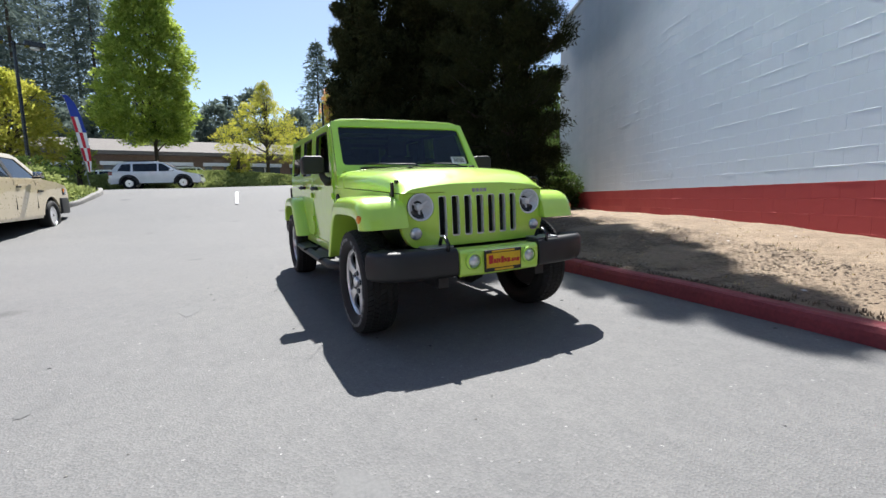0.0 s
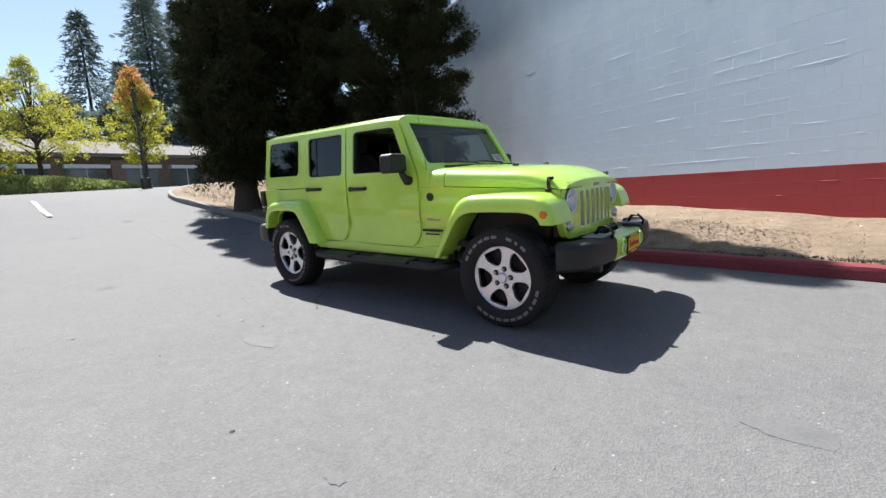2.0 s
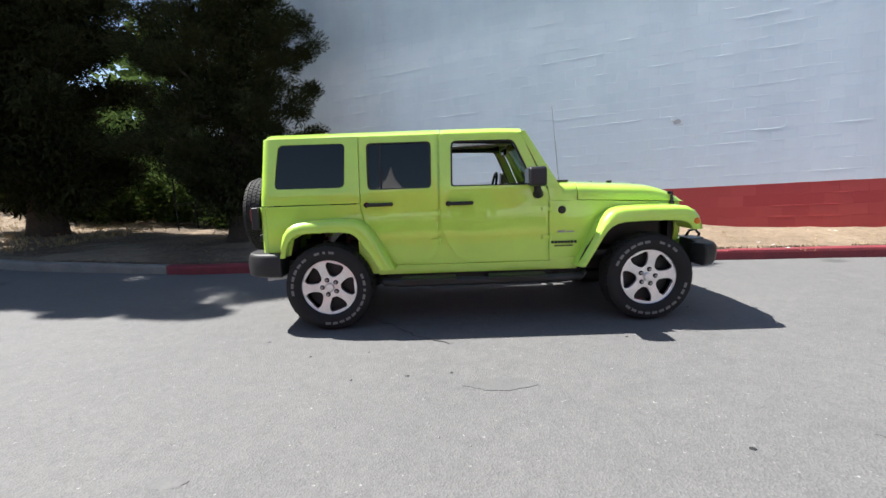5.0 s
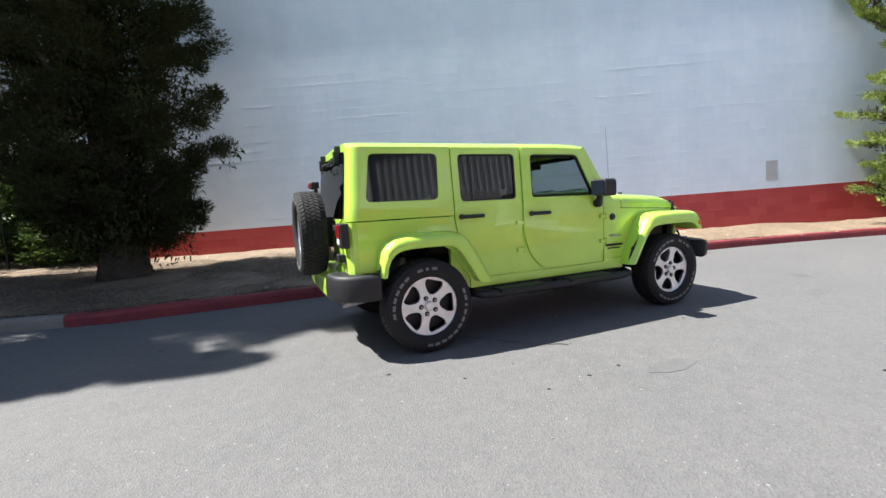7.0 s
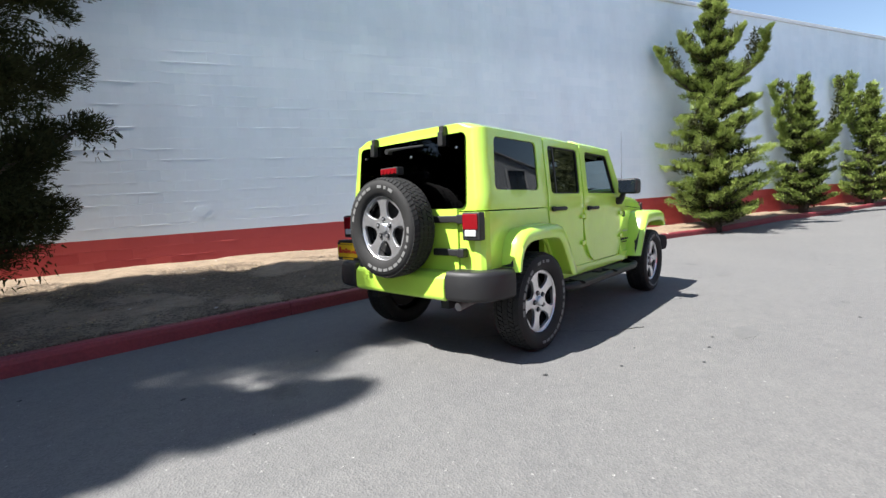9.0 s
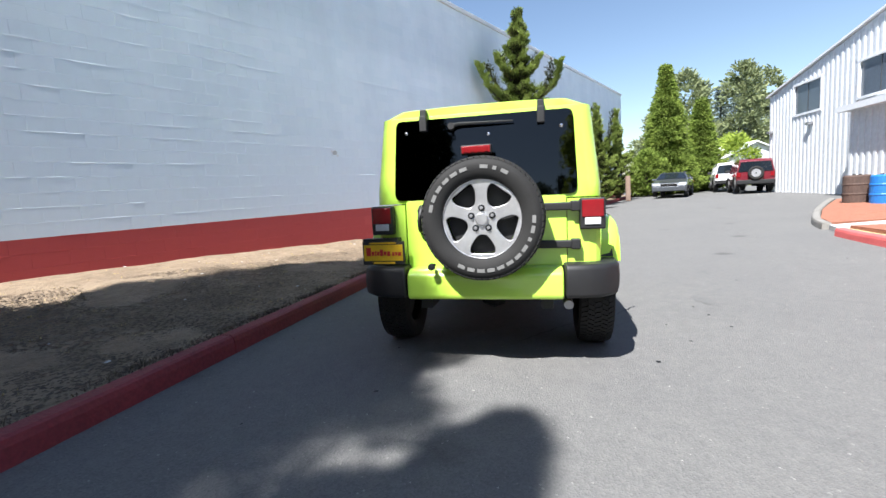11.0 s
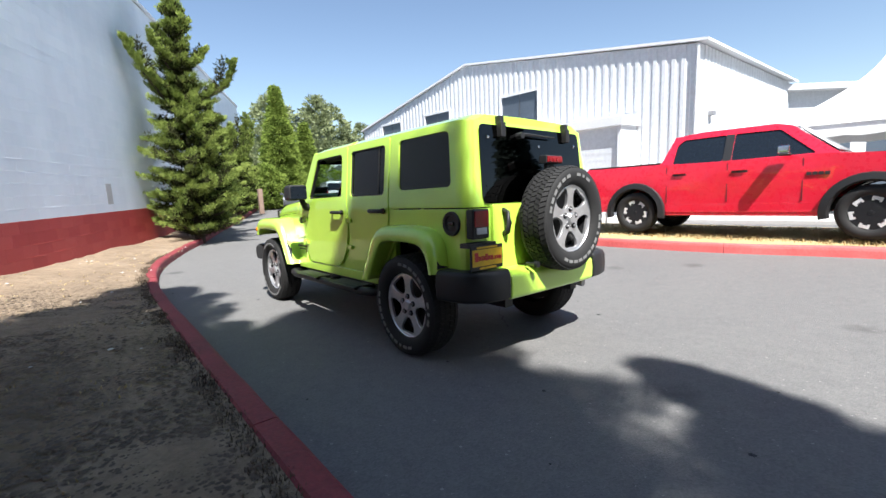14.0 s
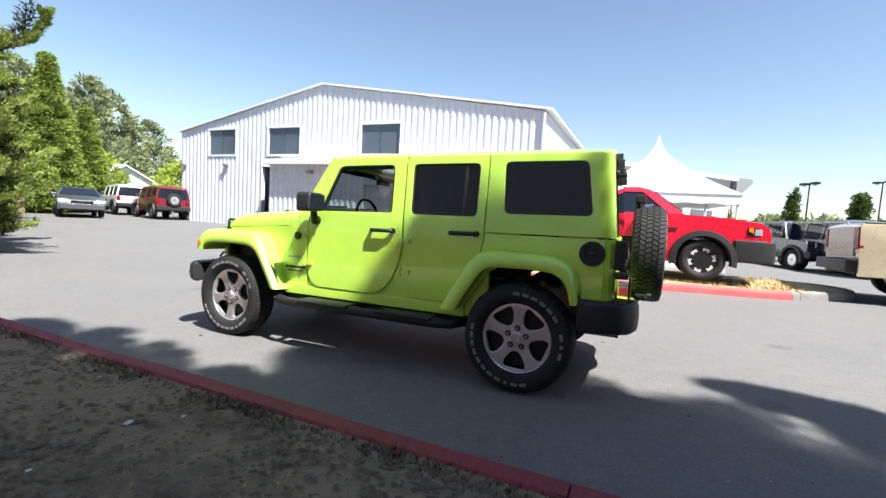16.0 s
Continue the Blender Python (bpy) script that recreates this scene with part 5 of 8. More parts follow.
        tube(bm, [(0.47, s * 0.77, 1.20), (0.475, s * 0.82, 1.20), (0.46, s * 0.850, 1.24), (0.45, s * 0.870, 1.30)], [0.045, 0.045, 0.032, 0.028], 10)
        part("stalk", bm, BLACK_PLASTIC, mir, smooth=True)

    mirrored(flanks)
    bm = bmesh.new()
    tube(bm, [(0.68, -0.765, 1.20), (0.675, -0.768, 1.26), (0.60, -0.79, 1.98)], [0.010, 0.0025, 0.0012], 6)
    part("antenna", bm, GLOSS_BLACK, car)

    # fenders and flares
    def flare(s, outer, inner, root, name):
        rings = []
        for (ox, oz), (ix, iz) in zip(outer, inner):
            d = Vector((ox - ix, oz - iz))
            d.normalize()
            sec = [(root, ox + d.x * 0.006, oz + d.y * 0.006), (0.86, ox, oz), (0.905, ox - d.x * 0.012, oz - d.y * 0.012), (0.930, ox - d.x * 0.040, oz - d.y * 0.040), (0.936, ix + d.x * 0.045, iz + d.y * 0.045), (0.932, ix + d.x * 0.008, iz + d.y * 0.008), (0.920, ix, iz), (0.88, ix + d.x * 0.01, iz + d.y * 0.01), (root, ix + d.x * 0.02, iz + d.y * 0.02)]
            rings.append([(x, s * y, z) for y, x, z in sec])
        bm = bmesh.new()
        loft(bm, rings)
        return part(name, bm, LIME, car, smooth=True, bevel=0.008, angle=70)

    fo = [(0.80, 0.53), (0.85, 0.61), (0.91, 0.71), (0.985, 0.85), (1.04, 0.95), (1.09, 1.01), (1.14, 1.042), (1.22, 1.060), (1.45, 1.066), (1.70, 1.062), (1.80, 1.050), (1.86, 1.02), (1.905, 0.965), (1.93, 0.90), (1.945, 0.84)]
    fi = [(0.885, 0.53), (0.925, 0.60), (0.975, 0.68), (1.045, 0.80), (1.085, 0.855), (1.12, 0.885), (1.165, 0.908), (1.23, 0.922), (1.45, 0.928), (1.66, 0.925), (1.73, 0.918), (1.775, 0.905), (1.805, 0.885), (1.82, 0.865), (1.83, 0.84)]
    ro = [(-0.85, 0.56), (-0.90, 0.65), (-0.955, 0.75), (-1.03, 0.88), (-1.085, 0.96), (-1.14, 1.008), (-1.21, 1.030), (-1.30, 1.036), (-1.5, 1.036), (-1.67, 1.026), (-1.76, 1.006), (-1.82, 0.97), (-1.865, 0.91), (-1.888, 0.82), (-1.90, 0.70)]
    ri = [(-0.995, 0.56), (-1.03, 0.62), (-1.07, 0.69), (-1.135, 0.79), (-1.175, 0.85), (-1.21, 0.885), (-1.25, 0.905), (-1.32, 0.915), (-1.5, 0.918), (-1.64, 0.914), (-1.71, 0.904), (-1.76, 0.88), (-1.80, 0.84), (-1.825, 0.78), (-1.84, 0.70)]

    def guards(s):
        f = flare(s, fo, fi, 0.60, "front_fender")
        bm = bmesh.new()
        lathe(bm, [(0, -0.012), (0.022, -0.010), (0.030, 0.0), (0.030, 0.012), (0, 0.012)], 18, m=pose(1.862, s * 0.932, 0.915) @ Matrix.Rotation(0 if s < 0 else math.pi, 4, "Z"))
        part("side_marker", bm, AMBER, f, "amber side marker lamp")
        flare(s, ro, ri, 0.72, "rear_flare")
        for path in (fi, ri):
            rings = []
            for x, z in path:
                cx, cz = (1.4735 if x > 0 else -1.4735), 0.45
                k = Vector((x - cx, z - cz)).normalized() * 0.012
                rings.append([(x + k.x * 2, s * 0.90, z + k.y * 2), (x + k.x * 2, s * 0.45, z + k.y * 2), (x + k.x * 6, s * 0.45, z + k.y * 6), (x + k.x * 6, s * 0.88, z + k.y * 6)])
            bm = bmesh.new()
            loft(bm, rings)
            part("wheel_liner", bm, BLACK_PLASTIC, car)

    mirrored(guards)

    # grille, lamps
    def face(u, v, w):
        return Vector((1.925 - 0.05 * (u / 0.62) ** 2 - 0.10 * max(0, v - 0.95) - w, u, v))

    outline = rounded([(-0.628, 0.80), (-0.56, 0.685), (0.56, 0.685), (0.628, 0.80), (0.628, 1.0), (0.58, 1.125), (-0.58, 1.125), (-0.628, 1.0)], [0.06, 0.05, 0.05, 0.06, 0.08, 0.08, 0.08, 0.08])
    slots = []
    for k in range(7):
        u = (k - 3) * 0.104
        slots.append(rounded([(u - 0.033, 0.752), (u + 0.033, 0.752), (u + 0.033, 1.052), (u - 0.033, 1.052)], 0.018, 3))
    lampholes = [circle(sg * 0.480, 0.978, 0.102, 28) for sg in (-1, 1)] + [circle(sg * 0.525, 0.79, 0.046, 18) for sg in (-1, 1)]
    bm = bmesh.new()
    sheet(bm, outline, slots + lampholes, [("u", v) for v in (-0.4, -0.2, 0.0, 0.2, 0.4)] + [("v", 0.95)], face, 0.05)
    grille = part("grille", bm, LIME, car, "lime-green grille with seven upright slots", bevel=0.006)
    bm = bmesh.new()
    box(bm, 1.78, 1.83, -0.58, 0.58, 0.70, 1.10)
    part("grille_mesh", bm, BLACK_PLASTIC, grille)
    for k in range(7):
        u = (k - 3) * 0.104
        bm = bmesh.new()
        sheet(bm, rounded([(u - 0.034, 0.751), (u + 0.034, 0.751), (u + 0.034, 1.053), (u - 0.034, 1.053)], 0.018, 3), [rounded([(u - 0.027, 0.762), (u + 0.027, 0.762), (u + 0.027, 1.046), (u - 0.027, 1.046)], 0.014, 3)], (), lambda a, b, w: face(a, b, w + 0.004), 0.03)
        part("slot_bezel", bm, CHROME_DULL, grille, "silver slot surround")
    for sg in (-1, 1):
        m = pose(-0.012, sg * 0.480, 0.978)
        bm = bmesh.new()
        lathe(bm, [(0.101, 1.90), (0.098, 1.912), (0.088, 1.905), (0.080, 1.86), (0.03, 1.835), (0.0, 1.835)], 32, "x", m, True)
        lamp = part("headlight", bm, REFLECTOR, grille, "round clear headlight with a chrome bowl", smooth=True)
        bm = bmesh.new()
        lathe(bm, [(0.097, 1.888), (0.088, 1.905), (0.06, 1.918), (0.03, 1.924), (0.0, 1.926)], 32, "x", m, True)
        part("lens", bm, CLEAR, lamp, smooth=True)
        bm = bmesh.new()
        lathe(bm, [(0.0, 1.89), (0.024, 1.885), (0.028, 1.85), (0.0, 1.84)], 16, "x", m)
        for a in (0, 120, 240):
            box(bm, 1.855, 1.875, -0.005, 0.005, 0.0, 0.08, m @ Matrix.Rotation(radians(a + 60), 4, "X"))
        part("bulb_shield", bm, REFLECTOR, lamp)
        bm = bmesh.new()
        lathe(bm, [(0.045, 1.86), (0.044, 1.902), (0.036, 1.912), (0.0, 1.918)], 20, "x", pose(0, sg * 0.525, 0.79))
        part("turn_signal", bm, LENS, grille, "round clear turn signal", smooth=True)
    bm = bmesh.new()
    for k in range(4):
        box(bm, 1.908, 1.914, -0.062 + k * 0.033, -0.036 + k * 0.033, 1.072, 1.098)
    part("badge_bars", bm, STEEL, grille)

    # bumpers
    def bar(path, prof, mat, name, parent, label=""):
        """Profile of (out, z) swept along a path of (x, y)."""
        rings = []
        for i, (x, y) in enumerate(path):
            d = Vector((path[min(i + 1, len(path) - 1)][0] - path[max(i - 1, 0)][0], path[min(i + 1, len(path) - 1)][1] - path[max(i - 1, 0)][1])).normalized()
            nn = Vector((d.y, -d.x))
            rings.append([(x + nn.x * o, y + nn.y * o, z) for o, z in prof])
        bm = bmesh.new()
        loft(bm, rings)
        return part(name, bm, mat, parent, label, bevel=0.016, segments=3)

    fprof = [(0.0, 0.51), (0.035, 0.53), (0.045, 0.60), (0.04, 0.68), (0.015, 0.715), (-0.13, 0.715), (-0.14, 0.53)]
    cprof = [(0.0, 0.505), (0.02, 0.52), (0.025, 0.60), (0.02, 0.675), (0.0, 0.695), (-0.14, 0.695), (-0.14, 0.52)]
    mid = bar([(2.215, -0.335), (2.228, -0.15), (2.228, 0.15), (2.215, 0.335)], cprof, LIME, "front_bumper", car, "lime-green centre of a black steel-look bumper")
    for sg in (-1, 1):
        path = [(2.205, 0.342), (2.20, 0.50), (2.18, 0.66), (2.145, 0.78), (2.075, 0.865), (1.99, 0.90)]
        path = [(x, sg * y) for x, y in path]
        bar(path if sg > 0 else path[::-1], fprof, BLACK_PLASTIC, "bumper_end", mid, "black textured plastic bumper end")
        bm = bmesh.new()
        box(bm, 2.05, 2.20, sg * 0.36 if sg > 0 else -0.56, 0.56 if sg > 0 else -0.36, 0.716, 0.726)
        part("step_pad", bm, STEEL, mid, "pale grey top pad", bevel=0.004)
        bm = bmesh.new()
        lathe(bm, [(0.062, 2.20), (0.062, 2.262), (0.050, 2.268), (0.048, 2.25), (0.0, 2.25)], 24, "x", pose(0, sg * 0.235, 0.615))
        fog = part("fog_light", bm, LIME, mid, smooth=False)
        bm = bmesh.new()
        lathe(bm, [(0.049, 2.245), (0.045, 2.258), (0.0, 2.264)], 20, "x", pose(0, sg * 0.235, 0.615))
        part("lens", bm, LENS, fog, smooth=True)
        bm = bmesh.new()
        tube(bm, [(2.09, sg * 0.42, 0.70), (2.13, sg * 0.42, 0.78), (2.19, sg * 0.42, 0.79), (2.235, sg * 0.42, 0.745), (2.225, sg * 0.42, 0.70)], 0.013, 8)
        part("tow_hook", bm, GLOSS_BLACK, mid, smooth=True)

    def plate(parent, m, w, h):
        bm = bmesh.new()
        box(bm, -0.012, 0.0, -w / 2, w / 2, -h / 2, h / 2, m)
        p = part("plate_frame", bm, BLACK_INK, parent, "yellow dealer card in a black plate frame", bevel=0.003)
        bm = bmesh.new()
        box(bm, 0.0, 0.004, -w / 2 + 0.012, w / 2 - 0.012, -h / 2 + 0.028, h / 2 - 0.024, m)
        part("card", bm, YELLOW, p)
        bm = bmesh.new()
        x = -w / 2 + 0.03
        for k, (bw, bh) in enumerate(((0.034, 0.060), (0.020, 0.032), (0.010, 0.036), (0.018, 0.032), (0.022, 0.046), (0.020, 0.032), (0.022, 0.032), (0.006, 0.012), (0.016, 0.026), (0.016, 0.026), (0.024, 0.026))):
            box(bm, 0.0, 0.0065, x, x + bw, -0.020 + 0.004 * (k % 2), -0.020 + bh, m)
            x += bw + 0.005
        part("script_bars", bm, CRIMSON, p)
        for z0, z1, x0, x1 in ((-h / 2 + 0.006, -h / 2 + 0.020, -0.075, 0.085), (h / 2 - 0.018, h / 2 - 0.006, -0.10, 0.095)):
            bm = bmesh.new()
            box(bm, 0.0, 0.003, x0, x1, z0, z1, m)
            part("frame_bar", bm, YELLOW, p)

    plate(mid, pose(2.268, 0.0, 0.605), 0.31, 0.155)
    mid.matrix_basis = Matrix.Translation((-0.048, 0, -0.012))

    rprof = [(0.0, 0.515), (0.03, 0.53), (0.035, 0.62), (0.03, 0.70), (0.01, 0.735), (-0.16, 0.735), (-0.16, 0.53)]
    rmid = bar([(-2.255, 0.525), (-2.262, 0.2), (-2.262, -0.2), (-2.255, -0.525)], [(0.0, 0.505), (0.02, 0.53), (0.022, 0.62), (0.015, 0.68), (-0.03, 0.715), (-0.16, 0.72), (-0.16, 0.52)], LIME, "rear_bumper", car, "lime-green centre of a black plastic rear bumper")
    for sg in (-1, 1):
        path = [(-2.25, 0.535), (-2.245, 0.64), (-2.215, 0.76), (-2.13, 0.845), (-2.0, 0.875), (-1.89, 0.88)]
        path = [(x, sg * y) for x, y in path]
        bar(path[::-1] if sg > 0 else path, rprof, BLACK_PLASTIC, "bumper_end", rmid, "black textured plastic bumper end")
        bm = bmesh.new()
        box(bm, -2.175, -2.105, sg * 0.635 if sg > 0 else -0.795, 0.795 if sg > 0 else -0.635, 0.955, 1.158)
        lamp = part("tail_light", bm, BLACK_PLASTIC, car, "red tail light in a black housing", bevel=0.012, segments=3)
        bm = bmesh.new()
        box(bm, -2.186, -2.174, sg * 0.648 if sg > 0 else -0.782, 0.782 if sg > 0 else -0.648, 1.035, 1.146)
        part("lens", bm, RED_LENS, lamp, bevel=0.006)
        bm = bmesh.new()
        box(bm, -2.184, -2.174, sg * 0.665 if sg > 0 else -0.765, 0.765 if sg > 0 else -0.665, 0.985, 1.032)
        part("reverse_lens", bm, DOOR_GREY, lamp, "cloudy reversing lens", bevel=0.005)
    plate(rmid, Matrix.Translation((-2.215, 0.705, 0.83)) @ Matrix.Rotation(math.pi, 4, "Z"), 0.31, 0.165)
    bm = bmesh.new()
    box(bm, -2.20, -2.11, 0.60, 0.86, 0.90, 0.93)
    part("plate_bracket", bm, BLACK_PLASTIC, rmid)
    bm = bmesh.new()
    lathe(bm, [(0, -2.36), (0.022, -2.355), (0.026, -2.33), (0.012, -2.31), (0.012, -2.25), (0, -2.25)], 14, "x", pose(0, 0.33, 0.745))
    part("tow_ball", bm, ALLOY_DARK, rmid)

    # tailgate with spare wheel
    bm = bmesh.new()
    sheet(bm, rounded([(-0.555, 0.715), (0.545, 0.715), (0.545, 1.185), (-0.555, 1.185)], 0.02), (), (), lambda u, v, w: Vector((-2.128 + w, u, v)), 0.05)
    gate = part("tailgate", bm, LIME, car, bevel=0.008)
    bm = bmesh.new()
    tube(bm, [(-2.12, 0.435, 0.965), (-2.165, 0.435, 0.985), (-2.18, 0.435, 1.05), (-2.165, 0.435, 1.12), (-2.12, 0.435, 1.14)], 0.020, 8)
    part("handle", bm, BLACK_PLASTIC, gate, "black tailgate handle", smooth=True)
    for z in (0.86, 1.11):
        bm = bmesh.new()
        box(bm, -2.165, -2.125, -0.60, -0.33, z - 0.026, z + 0.026)
        box(bm, -2.175, -2.115, -0.64, -0.58, z - 0.034, z + 0.034)
        part("gate_hinge", bm, BLACK_PLASTIC, gate, bevel=0.008)
    bm = bmesh.new()
    box(bm, -2.24, -2.12, -0.13, 0.16, 0.92, 1.20)
    box(bm, -2.24, -2.21, -0.03, 0.07, 1.2, 1.47)
    part("spare_bracket", bm, BLACK_PLASTIC, gate, bevel=0.01)
    bm = bmesh.new()
    box(bm, -2.275, -2.205, -0.085, 0.115, 1.470, 1.530)
    stop = part("brake_lamp", bm, BLACK_PLASTIC, gate, "red high brake lamp", bevel=0.006)
    bm = bmesh.new()
    box(bm, -2.282, -2.274, -0.078, 0.108, 1.477, 1.523)
    part("lens", bm, RED_LENS, stop, bevel=0.004)
    for k in range(4):
        bm = bmesh.new()
        box(bm, -2.286, -2.280, -0.062 + k * 0.044, -0.040 + k * 0.044, 1.486, 1.510)
        part("led_spot", bm, RED_LENS, stop)

    # fuel door
    bm = bmesh.new()
    lathe(bm, [(0.0, 0.004), (0.055, 0.004), (0.062, 0.016), (0.084, 0.016), (0.088, 0.006), (0.088, -0.012), (0, -0.012)], 28, m=pose(-1.955, 0.787, 1.057))
    cap = part("fuel_door", bm, BLACK_PLASTIC, car, "black round fuel filler door")
    bm = bmesh.new()
    box(bm, -1.985, -1.925, 0.792, 0.802, 1.045, 1.07, )
    part("finger_grip", bm, GLOSS_BLACK, cap, bevel=0.004)

    # steps along the sills
    def boards(s):
        bm = bmesh.new()
        tube(bm, [(-1.02, s * 0.70, 0.44), (-0.94, s * 0.86, 0.435), (-0.80, s * 0.895, 0.432), (0.70, s * 0.895, 0.432), (0.84, s * 0.86, 0.435), (0.92, s * 0.70, 0.44)], 0.040, 10)
        b = part("side_step", bm, BLACK_PLASTIC, car, "black tubular side step", smooth=True)
        for x0, x1 in ((-0.80, -0.30), (0.0, 0.52)):
            bm = bmesh.new()
            loft(bm, [[(x, s * 0.80, 0.450), (x, s * 0.96, 0.450), (x, s * 0.965, 0.468), (x, s * 0.93, 0.479), (x, s * 0.80, 0.479)] for x in (x0, x0 + 0.03, x1 - 0.03, x1)])
            part("tread_pad", bm, BLACK_PLASTIC, b)
        # Black strip added under the sill: it blocks daylight and stands in for shade.
        bm = bmesh.new()
        box(bm, -0.96, 0.88, min(s * 0.64, s * 0.70), max(s * 0.64, s * 0.70), 0.40, 0.57)
        part("sill_gap_strip", bm, BLACK_PLASTIC, car, "black strip filling the gap under the sill", bevel=0.012)
        for x in (-0.7, 0.0, 0.65):
            bm = bmesh.new()
            box(bm, x - 0.03, x + 0.03, s * 0.62 if s > 0 else -0.88, 0.88 if s > 0 else -0.62, 0.415, 0.445)
            part("step_bracket", bm, BLACK_PLASTIC, b)

    mirrored(boards)

    # chassis
    bm = bmesh.new()
    box(bm, -2.06, 1.88, -0.70, 0.70, 0.60, 0.645)
    part("floor_pan", bm, BLACK_PLASTIC, car)
    for y in (-0.42, 0.42):
        bm = bmesh.new()
        box(bm, -2.15, 2.1, y - 0.04, y + 0.04, 0.42, 0.56)
        part("chassis_rail", bm, BLACK_PLASTIC, car)
    for x in (-1.4735, 1.4735):
        bm = bmesh.new()
        tube(bm, [(x, -0.70, 0.405), (x, 0.70, 0.405)], 0.05, 10)
        lathe(bm, [(0, -0.14), (0.11, -0.09), (0.14, 0.0), (0.11, 0.09), (0, 0.14)], 14, m=pose(x, 0.15 if x > 0 else 0.0, 0.405))
        part("axle", bm, BLACK_PLASTIC, car)
        for y in (-0.50, 0.50):
            bm = bmesh.new()
            tube(bm, [(x - 0.12, y, 0.42), (x - 0.10, y, 0.80)], 0.03, 8)
            part("shock_absorber", bm, STEEL, car)
    bm = bmesh.new()
    tube(bm, [(1.30, -0.62, 0.47), (1.33, 0.62, 0.50)], 0.018, 8)
    part("steering_rod", bm, STEEL, car)
    bm = bmesh.new()
    tube(bm, [(-1.2, -0.52, 0.45), (-1.95, -0.55, 0.47), (-2.16, -0.56, 0.45)], 0.032, 10)
    part("tailpipe", bm, STEEL, car)
    bm = bmesh.new()
    box(bm, -0.9, 0.7, -0.35, 0.35, 0.38, 0.60)
    part("skid_plate", bm, BLACK_PLASTIC, car, bevel=0.03)
    bm = bmesh.new()
    box(bm, 0.9, 1.75, -0.55, 0.55, 0.65, 1.0)
    part("engine_block", bm, BLACK_PLASTIC, car, bevel=0.05)

    # cabin
    bm = bmesh.new()
    box(bm, 0.50, 0.56, -0.74, 0.74, 0.65, 1.28)
    box(bm, 0.36, 0.54, -0.74, 0.74, 1.08, 1.30)
    dash = part("dashboard", bm, BLACK_PLASTIC, car, bevel=0.03, segments=3)
    bm = bmesh.new()
    ring = [(0.20 + 0.07 * math.sin(a) * 0.5, 0.37 + 0.185 * math.cos(a), 1.25 + 0.175 * math.sin(a)) for a in np.linspace(0, 2 * math.pi, 29)]
    tube(bm, ring, 0.015, 8, False)
    tube(bm, [(0.36, 0.37, 1.18), (0.22, 0.37, 1.25)], 0.035, 8)
    for a in (0, math.pi, -math.pi / 2):
        tube(bm, [(0.22, 0.37, 1.25), (0.20 + 0.035 * math.sin(a), 0.37 + 0.18 * math.cos(a), 1.25 + 0.17 * math.sin(a))], 0.014, 6)
    part("steering_wheel", bm, GLOSS_BLACK, dash, smooth=True)

    def seat(x, y, w):
        bm = bmesh.new()
        box(bm, x, x + 0.50, y - w, y + w, 0.80, 0.95)
        st = part("seat", bm, SEAT, car, "dark cloth seat", bevel=0.05, segments=3)
        bm = bmesh.new()
        loft(bm, [[(x + 0.02 - 0.30 * f - d, y + w * k * e, 0.93 + 0.58 * f) for d, e in ((0.06, -0.92), (-0.06, -1), (-0.08, 0), (-0.06, 1), (0.06, 0.92))] for f, k in ((0, 0.95), (0.5, 1.0), (0.9, 0.85), (1.0, 0.65))])
        part("backrest", bm, SEAT, st, bevel=0.03, segments=3)
        return st

    for y in (-0.37, 0.37):
        st = seat(-0.42, y, 0.25)
        bm = bmesh.new()
        box(bm, -0.78, -0.68, y - 0.13, y + 0.13, 1.53, 1.70)
        tube(bm, [(-0.72, y - 0.06, 1.48), (-0.73, y - 0.06, 1.55)], 0.008)
        tube(bm, [(-0.72, y + 0.06, 1.48), (-0.73, y + 0.06, 1.55)], 0.008)
        part("headrest", bm, SEAT, st, bevel=0.03, segments=3)
    seat(-1.35, 0.0, 0.60)
    bm = bmesh.new()
    for y in (-0.60, 0.60):
        tube(bm, [(0.30, y, 1.70), (-0.45, y, 1.73), (-1.30, y, 1.72), (-1.90, y * 0.98, 1.55), (-2.0, y * 0.98, 1.15)], 0.032, 8)
        tube(bm, [(-0.45, y, 1.73), (-0.47, y, 0.7)], 0.032, 8)
    tube(bm, [(-0.45, -0.60, 1.73), (-0.45, 0.60, 1.73)], 0.032, 8)
    tube(bm, [(-1.30, -0.60, 1.72), (-1.30, 0.60, 1.72)], 0.032, 8)
    part("roll_bar", bm, BLACK_PLASTIC, car, smooth=True)

    # wheels: outside is -y, so the far side's are turned round
    w = jeep_wheel(car)
    w.matrix_basis = pose(1.4735, -0.786, 0.405, 0, 12, 0)
    copied(w, pose(-1.4735, -0.786, 0.405, 0, -20, 0), car)
    copied(w, pose(1.4735, 0.786, 0.405, 0, 40, 180), car)
    copied(w, pose(-1.4735, 0.786, 0.405, 0, 75, 180), car)
    copied(w, Matrix.Translation((-2.318, -0.022, 1.055)) @ Matrix.Rotation(radians(-90), 4, "Z") @ Matrix.Diagonal((0.972, 0.94, 0.972, 1)), car)["label"] = "spare all-terrain tyre on the tailgate"
    return car


jeep()


